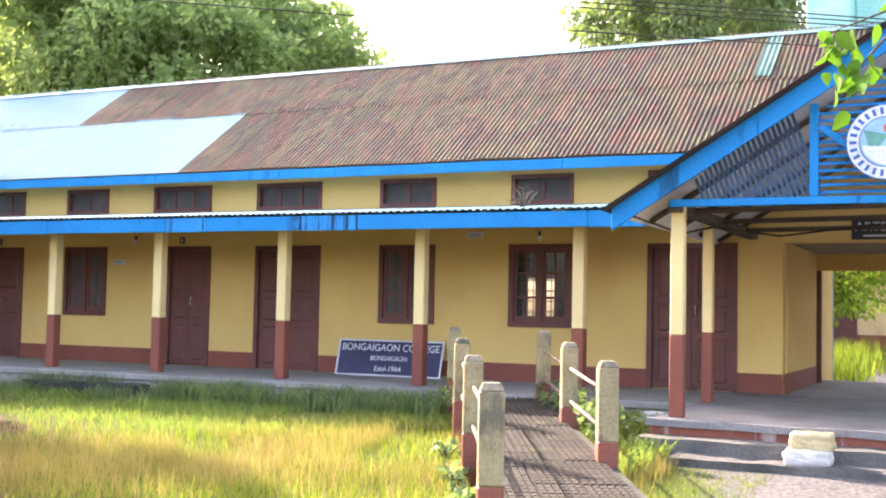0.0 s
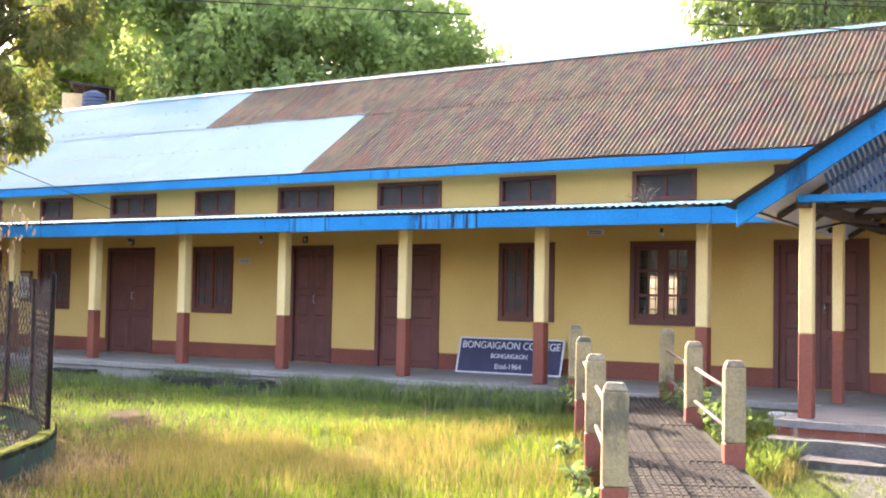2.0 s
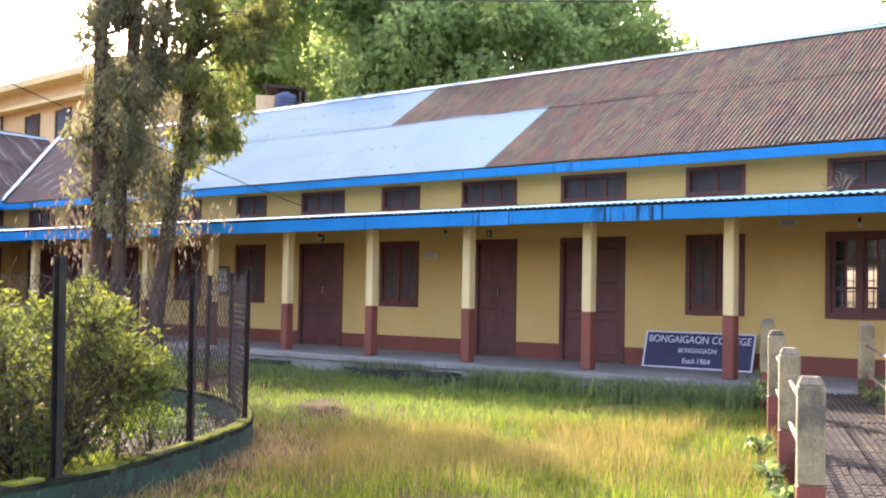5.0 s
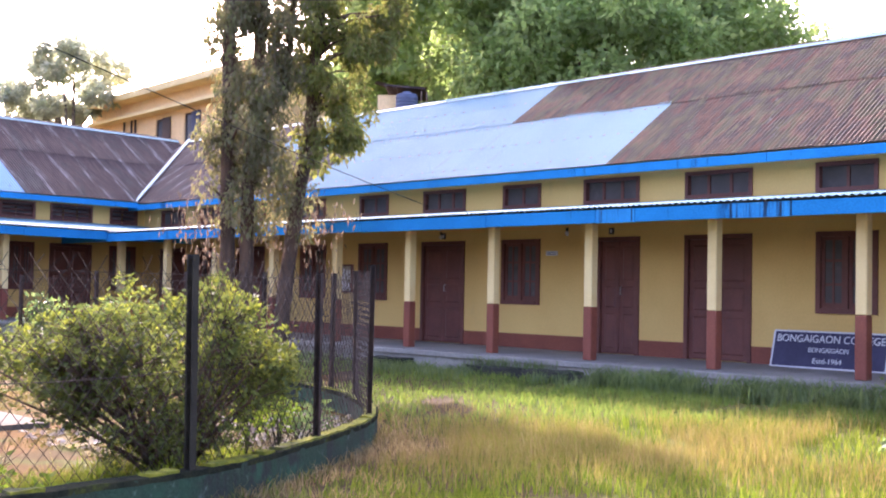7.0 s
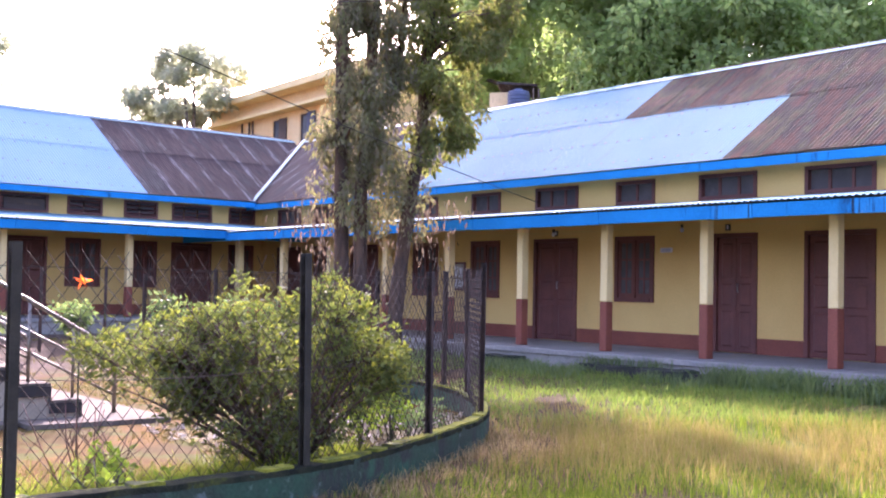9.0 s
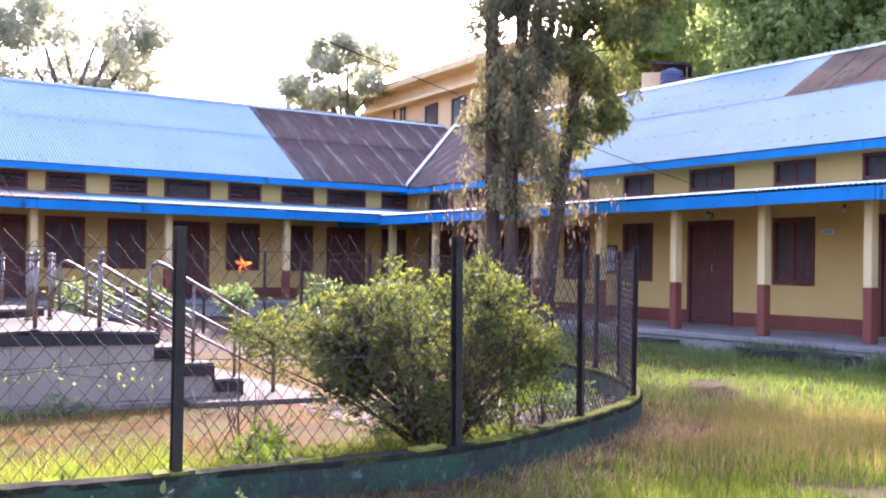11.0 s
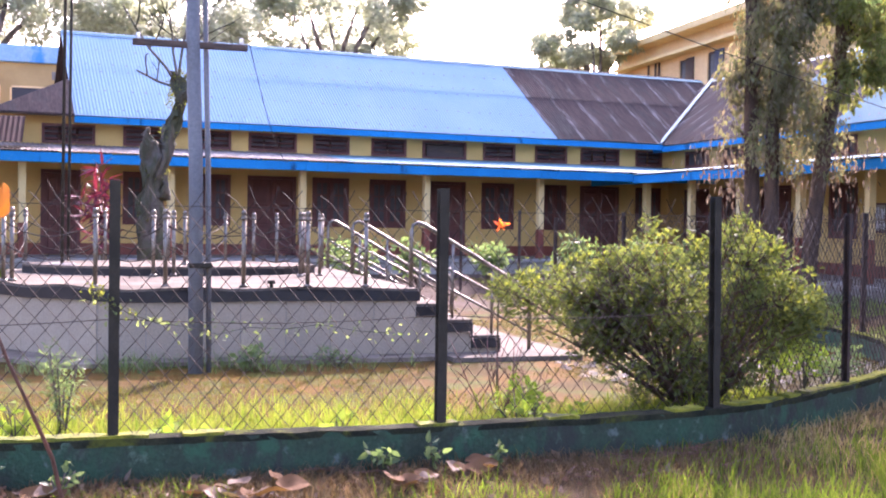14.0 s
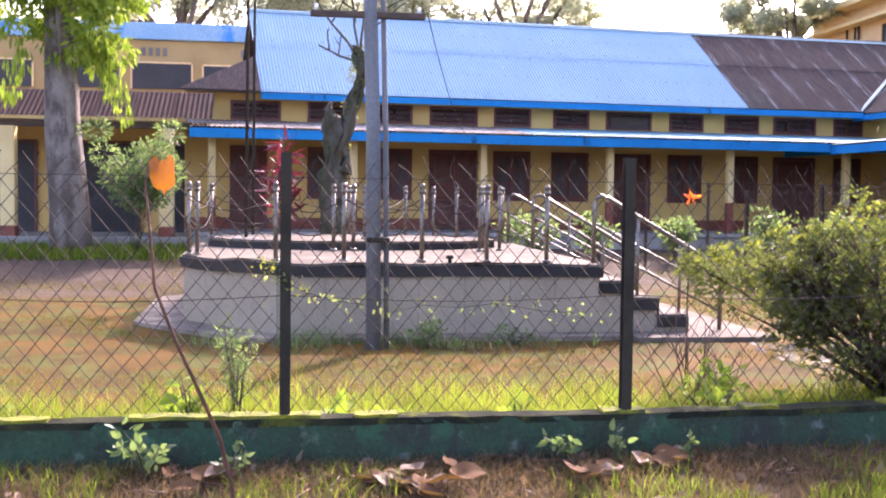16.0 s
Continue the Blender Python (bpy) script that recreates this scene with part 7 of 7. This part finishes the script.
# ---- grass ----
def blades(name, xy, height, width, material, seed, lean=0.35, label="", base=None):
    """Tapering bent blades standing at the given places."""
    g = np.random.default_rng(seed)
    n = len(xy)
    z = np.array([ground_z(x, y) for x, y in xy]) - 0.01 if base is None else np.full(n, base)
    a = g.uniform(0, 6.2832, n)
    h = height * g.uniform(0.45, 1.15, n)
    w = width * g.uniform(0.6, 1.3, n)
    side = np.stack([np.cos(a), np.sin(a), np.zeros(n)], 1) * (w / 2)[:, None]
    b = g.uniform(0, 6.2832, n)
    bend = np.stack([np.cos(b), np.sin(b), np.zeros(n)], 1) * (h * lean * g.uniform(0.2, 1.4, n))[:, None]
    root = np.column_stack([xy, z])
    up = np.zeros((n, 3))
    up[:, 2] = h
    mid = root + up * 0.55 + bend * 0.3
    tip = root + up * 0.97 + bend
    v = np.stack([root - side, root + side, mid + side * 0.8, mid - side * 0.8, tip], 1).reshape(-1, 3)
    me = bpy.data.meshes.new(name)
    me.vertices.add(5 * n)
    me.vertices.foreach_set("co", v.ravel())
    k = np.arange(n)[:, None] * 5
    me.loops.add(7 * n)
    me.loops.foreach_set("vertex_index", (k + np.array([[0, 1, 2, 3, 3, 2, 4]])).ravel())
    me.polygons.add(2 * n)
    me.polygons.foreach_set("loop_start", (np.arange(n)[:, None] * 7 + np.array([[0, 4]])).ravel())
    me.update(calc_edges=True)
    me.materials.append(material)
    return tagged(new(name, me), label, "grass", kind="stuff")


def fence_x(y):
    """The garden wall's line: its x by y."""
    ys, xs = [p[1] for p in FENCE[:9]], [p[0] for p in FENCE[:9]]
    return np.interp(y, ys, xs)


def scatter(n, x0, x1, y0, y1, seed, keep):
    g = np.random.default_rng(seed)
    p = np.column_stack([g.uniform(x0, x1, n), g.uniform(y0, y1, n)])
    return p[keep(p[:, 0], p[:, 1], g.random(n))]


def off_path(x, y):
    d = (x - L1.x) * ACROSS.x + (y - L1.y) * ACROSS.y
    return (d < -0.02) | ((d > 1.12) & (x < -1.25 - 0.35 * np.sin(3 * y)) & (y < 9.95 + 6 * (x < -3.2)))


def patch(x, y, scale, seed):
    return np.array([noise.noise(Vector((a * scale, b * scale, seed))) for a, b in zip(x, y)])


def outside(x, y):
    return (x > fence_x(y) + 0.1) | (y > 8.6 + 0.05 * (x + 10))


lawn = lambda x, y, u: outside(x, y) & off_path(x, y) & (y < np.where(x < -9.9, 12.45, 12.75))
straw_zone = lambda x, y: np.exp(-((np.hypot(x, y) - 10.6) / 1.25) ** 2) * np.clip((x + 11.5) / 2.5, 0.12, 1)


def bare_strip(x, y):
    """Rises with the distance from the garden wall, in metres, unevenly."""
    return np.where(y < 8.4, x - fence_x(y), 3.0 + y - 8.4) + 0.9 * patch(x, y, 0.8, 31.0)


green = scatter(130000, -19, -1.6, 3.0, 12.8, 1, lambda x, y, u: lawn(x, y, u) & (u < np.clip((bare_strip(x, y) - 0.15) / 1.2, 0.15, 1)) & (u < 0.5 + 0.5 * np.clip((x + y * 0.55 + 4.2) / 2.4, 0, 1)) & (u > straw_zone(x, y) * 0.35) & (patch(x, y, 0.9, 2.0) > -0.36))
# Grass in the veranda shade: lighter green painted in; path weeds share it.
LIFTGREEN = leaf_mat("shade_lifted_green", [(0.11, 0.17, 0.04), (0.145, 0.215, 0.052), (0.18, 0.245, 0.068), (0.2, 0.215, 0.065)], 0.5, 0.75)
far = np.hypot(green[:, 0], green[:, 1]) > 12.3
by_path = green[:, 0] > -2.9 - 0.25 * (green[:, 1] - 8)
blades("green_grass", green[by_path & ~far], 0.07, 0.006, GREENGRASS, 6, 0.6, "trodden short grass beside the porch")
blades("green_grass", green[~far & ~by_path], 0.13, 0.009, GREENGRASS, 2, 0.4, "short green lawn grass")
blades("green_grass", green[far], 0.12, 0.012, LIFTGREEN, 3, 0.7, "ragged green grass near the plinth")
straw = scatter(165000, -12, -2.4, 5.5, 12.4, 4, lambda x, y, u: lawn(x, y, u) & (bare_strip(x, y) > 0.9) & (u < straw_zone(x, y) * 0.62) & (patch(x, y, 0.7, 5.0) > -0.3))
blades("straw_grass", straw, 0.22, 0.0048, STRAW, 5, 0.42, "tall ripe straw-coloured grass")
pale = scatter(9000, -10.5, -2.0, 2.5, 9.5, 6, lambda x, y, u: lawn(x, y, u) & (patch(x, y, 0.6, 8.0) > 0.0))
blades("pale_grass", pale, 0.14, 0.006, STRAW, 7, 0.45, "pale dry grass between the green")
dry = scatter(120000, -13.0, -3.2, -3.5, 10.2, 8, lambda x, y, u: lawn(x, y, u) & (u < np.clip(1.2 - bare_strip(x, y) / 1.25, 0.0, 1)) & (patch(x, y, 1.1, 7.0) > -0.2))
DUSKY = leaf_mat("darker_brown_grass", [(0.07, 0.048, 0.028), (0.135, 0.095, 0.055), (0.2, 0.145, 0.09), (0.1, 0.085, 0.035)], 0.4, 0.85, (1.25, 1.15, 0.8))
near = dry[:, 1] < 4.2
more = scatter(26000, -6.6, -4.4, -3.4, 4.4, 44, lambda x, y, u: (x > fence_x(y) + 0.09) & (u < np.clip(1.15 - (x - fence_x(y)) / 2.0, 0, 1)))
blades("dry_grass", more, 0.09, 0.008, DUSKY, 45, 1.1, "matted dead grass under the garden wall")
blades("dry_grass", dry[near], 0.11, 0.008, DUSKY, 39, 0.85, "darker brown grass under the garden wall")
blades("dry_grass", dry[~near], 0.12, 0.0065, DRY, 9, 0.9, "dead brown grass along the garden wall")
front = scatter(60000, -6.2, -1.2, -3.0, 6.0, 10, lambda x, y, u: (u < np.clip((x - fence_x(y) - np.where(y > 1.4, 0.45, 1.1)) / 1.2, 0, 1)) & (patch(x, y, 0.9, 3.0) > -0.08))
blades("green_grass", front, 0.13, 0.008, GREENGRASS, 11, 0.5, "short green lawn grass")
tufts = scatter(6500, -6.4, -4.2, -3.2, 1.0, 40, lambda x, y, u: (x > fence_x(y) + 0.12) & (patch(x, y, 1.3, 12.0) > 0.12 + 0.25 * np.clip(y, -1, 1)))
blades("green_tuft", tufts, 0.13, 0.007, GREENGRASS, 41, 0.55, "fresh green tufts before the garden wall")
inner = scatter(190000, -9.2, -6.6, -4.0, 5.5, 12, lambda x, y, u: (x < fence_x(y) - 0.1) & (u < np.exp(-((fence_x(y) - x - 0.35) / 0.7) ** 2) * np.clip(0.75 + 1.5 * patch(x, y, 1.5, 6.0), 0.2, 1)))
SUNGRASS = leaf_mat("sunlit_yellow_green_grass", [(0.09, 0.145, 0.018), (0.145, 0.2, 0.026), (0.205, 0.25, 0.036), (0.25, 0.275, 0.062), (0.18, 0.165, 0.058)], 0.5, 0.65)
tall = scatter(15000, -8.2, -6.65, -4.0, 5.2, 42, lambda x, y, u: (x < fence_x(y) - 0.1) & (patch(x, y, 2.2, 16.0) > 0.16))
blades("inner_grass", tall, 0.32, 0.008, SUNGRASS, 43, 0.6, "tall yellow-green tufts inside the garden wall")
blades("inner_grass", inner, 0.17, 0.0075, SUNGRASS, 13, 0.55, "bright green grass inside the garden wall")
court = scatter(170000, -24, -7.0, -6, 9, 14, lambda x, y, u: (x < fence_x(y) - 0.3) & (np.hypot(x + 14.4, y - 1.75) > 3.7) & (patch(x, y * 0.6, 0.7, 9.0) + 0.3 * (x > -11) > 0.02 + 0.3 * u))
COURT = leaf_mat("parched_court_grass", [(0.16, 0.12, 0.04), (0.12, 0.125, 0.03), (0.2, 0.145, 0.055), (0.1, 0.11, 0.03)], 0.35, 0.8)
blades("court_grass", court, 0.05, 0.008, COURT, 15, 0.6, "sparse low grass on the bare court")
foot_ = scatter(1500, -11.6, -11.0, -0.9, 3.2, 46, lambda x, y, u: patch(x, y, 1.6, 18.0) > 0.05)
blades("court_grass", foot_, 0.2, 0.009, FARLEAF, 47, 0.6, "green tufts along the foot of the platform")
hedge = scatter(9000, -23.4, -20.8, -9, 0.2, 16, lambda x, y, u: x < -20.8)
blades("rough_grass", hedge, 0.22, 0.02, GREENGRASS, 17, 0.5, "rough grass strip before the side veranda")
beyond = scatter(9000, -9, 2, 21, 34, 18, lambda x, y, u: x < -2.4 - 0.02 * (y - 20) + 0.6 * u)
blades("rough_grass", beyond, 0.8, 0.03, GREENGRASS, 19, 0.4, "tall rough grass beyond the passage")
ledge_weeds = scatter(700, -12.7, -8.8, 12.4, 12.86, 28, lambda x, y, u: patch(x, y, 1.7, 21.0) > -0.05)
blades("plinth_weeds", ledge_weeds, 0.2, 0.014, FARLEAF, 29, 0.7, "small weeds rooted on the broken ledge", base=0.33)
weeds = scatter(2600, -10.0, -5.8, 11.9, 12.85, 20, lambda x, y, u: patch(x, y, 0.8, 4.0) > -0.2)
blades("plinth_weeds", weeds, 0.34, 0.022, FARLEAF, 21, 0.7, "tall weeds against the plinth")

low_weeds = scatter(5200, -17.5, -9.6, 11.4, 12.5, 26, lambda x, y, u: patch(x, y, 0.9, 14.0) > 0.0)
blades("plinth_weeds", low_weeds, 0.2, 0.014, FARLEAF, 27, 0.6, "low weeds before the plinth")

side_weeds = scatter(5200, -4.2, -2.6, 9.2, 12.7, 71, lambda x, y, u: ((x - L1.x) * ACROSS.x + (y - L1.y) * ACROSS.y > 1.15) & ~((x > -3.05) & (y > 10.45)) & (patch(x, y, 1.5, 33.0) > -0.25))
blades("path_weeds", side_weeds, 0.24, 0.024, LIFTGREEN, 72, 0.8, "broad-leaved green weeds between the path and the porch")
# fallen twigs and leaves
bm, r8 = bmesh.new(), random.Random(88)
for k in range(90):
    y = r8.uniform(-2.2, 4.2)
    x = float(fence_x(y)) + 0.12 + abs(r8.gauss(0, 0.45))
    a, l = r8.uniform(0, 6.283), r8.uniform(0.08, 0.38)
    d = Vector((math.cos(a), math.sin(a), r8.uniform(-0.02, 0.12))) * l
    p0 = Vector((x, y, ground_z(x, y) + 0.025))
    if p0.x + d.x > fence_x(p0.y + d.y) + 0.1:
        tube(bm, [p0, p0 + d * 0.5 + Vector((r8.gauss(0, 0.012), r8.gauss(0, 0.012), 0.01)), p0 + d], [0.005, 0.004, 0.002], 5)
tagged(part("twig_litter", bm, REDSTEM), "brown broken twigs fallen along the garden wall", "twigs", kind="stuff")
g7 = np.random.default_rng(55)
bend_ = scatter(2600, -11.0, -7.0, 4.6, 8.2, 57, lambda x, y, u: x < fence_x(y) - 0.12)
ob = leaf_part("leaf_litter", np.column_stack([bend_, np.full(len(bend_), 0.025)]), np.column_stack([g7.normal(size=(len(bend_), 2)), g7.uniform(0.0, 0.5, len(bend_))]), 0.08, 0.05, BLEACHED, None, 58)
tagged(ob, "pale bleached leaves littering the bed behind the fence", "leaf litter", kind="stuff")
lp = scatter(900, -6.6, -4.6, -1.5, 4.0, 23, lambda x, y, u: (x > fence_x(y) + 0.1) & (u < np.clip(1.2 - (x - fence_x(y)) / 1.2, 0, 1)))
ob = leaf_part("leaf_litter", np.column_stack([lp, np.full(len(lp), 0.02)]), np.column_stack([g7.normal(size=(len(lp), 2)), g7.uniform(0.0, 0.5, len(lp))]), 0.07, 0.035, DEADLEAF, None, 24)
tagged(ob, "dry fallen leaves along the garden wall", "leaf litter", kind="stuff")


def dry_leaf(x, y, z, size, rz, tilt, seed):
    bm = bmesh.new()
    n = 9
    rows = []
    for i in range(n):
        u = i / (n - 1)
        w = size * 0.32 * math.sin(math.pi * min(1, u * 0.97 + 0.015)) ** 0.7
        curl = size * (0.25 * (u - 0.5) ** 2 + 0.05 * math.sin(seed + 7 * u))
        rows.append([bm.verts.new((size * (u - 0.5), s * w, curl + 0.3 * w * abs(s))) for s in (-1, -0.45, 0, 0.45, 1)])
    for r, s in zip(rows, rows[1:]):
        for k in range(4):
            bm.faces.new((r[k], r[k + 1], s[k + 1], s[k])).smooth = True
    tagged(part("fallen_leaf", bm, PALELEAF if seed % 3 else DEADLEAF, None, at=pose(x, y, z, tilt, 6, rz)), "large curled dry leaf lying by the garden wall", "leaf", "large fallen leaves")


PALELEAF = leaf_mat("bleached_dry_leaf", [(0.2, 0.115, 0.055), (0.15, 0.08, 0.04), (0.26, 0.17, 0.095)], 0.2, 0.9)
r9 = random.Random(77)
for k in range(32):
    cx, cy = ((-5.95, 0.72), (-6.05, 1.95), (-6.1, -0.3), (-6.2, 2.2))[(0, 0, 0, 0, 0, 0, 0, 1, 1, 1, 2, 2, 2, 3, 3, 0)[k % 16]]
    dry_leaf(cx + r9.gauss(0, 0.1), cy + r9.gauss(0, 0.14), 0.03 + 0.05 * r9.random(), r9.uniform(0.13, 0.24), r9.uniform(0, 360), r9.uniform(-25, 25), k)
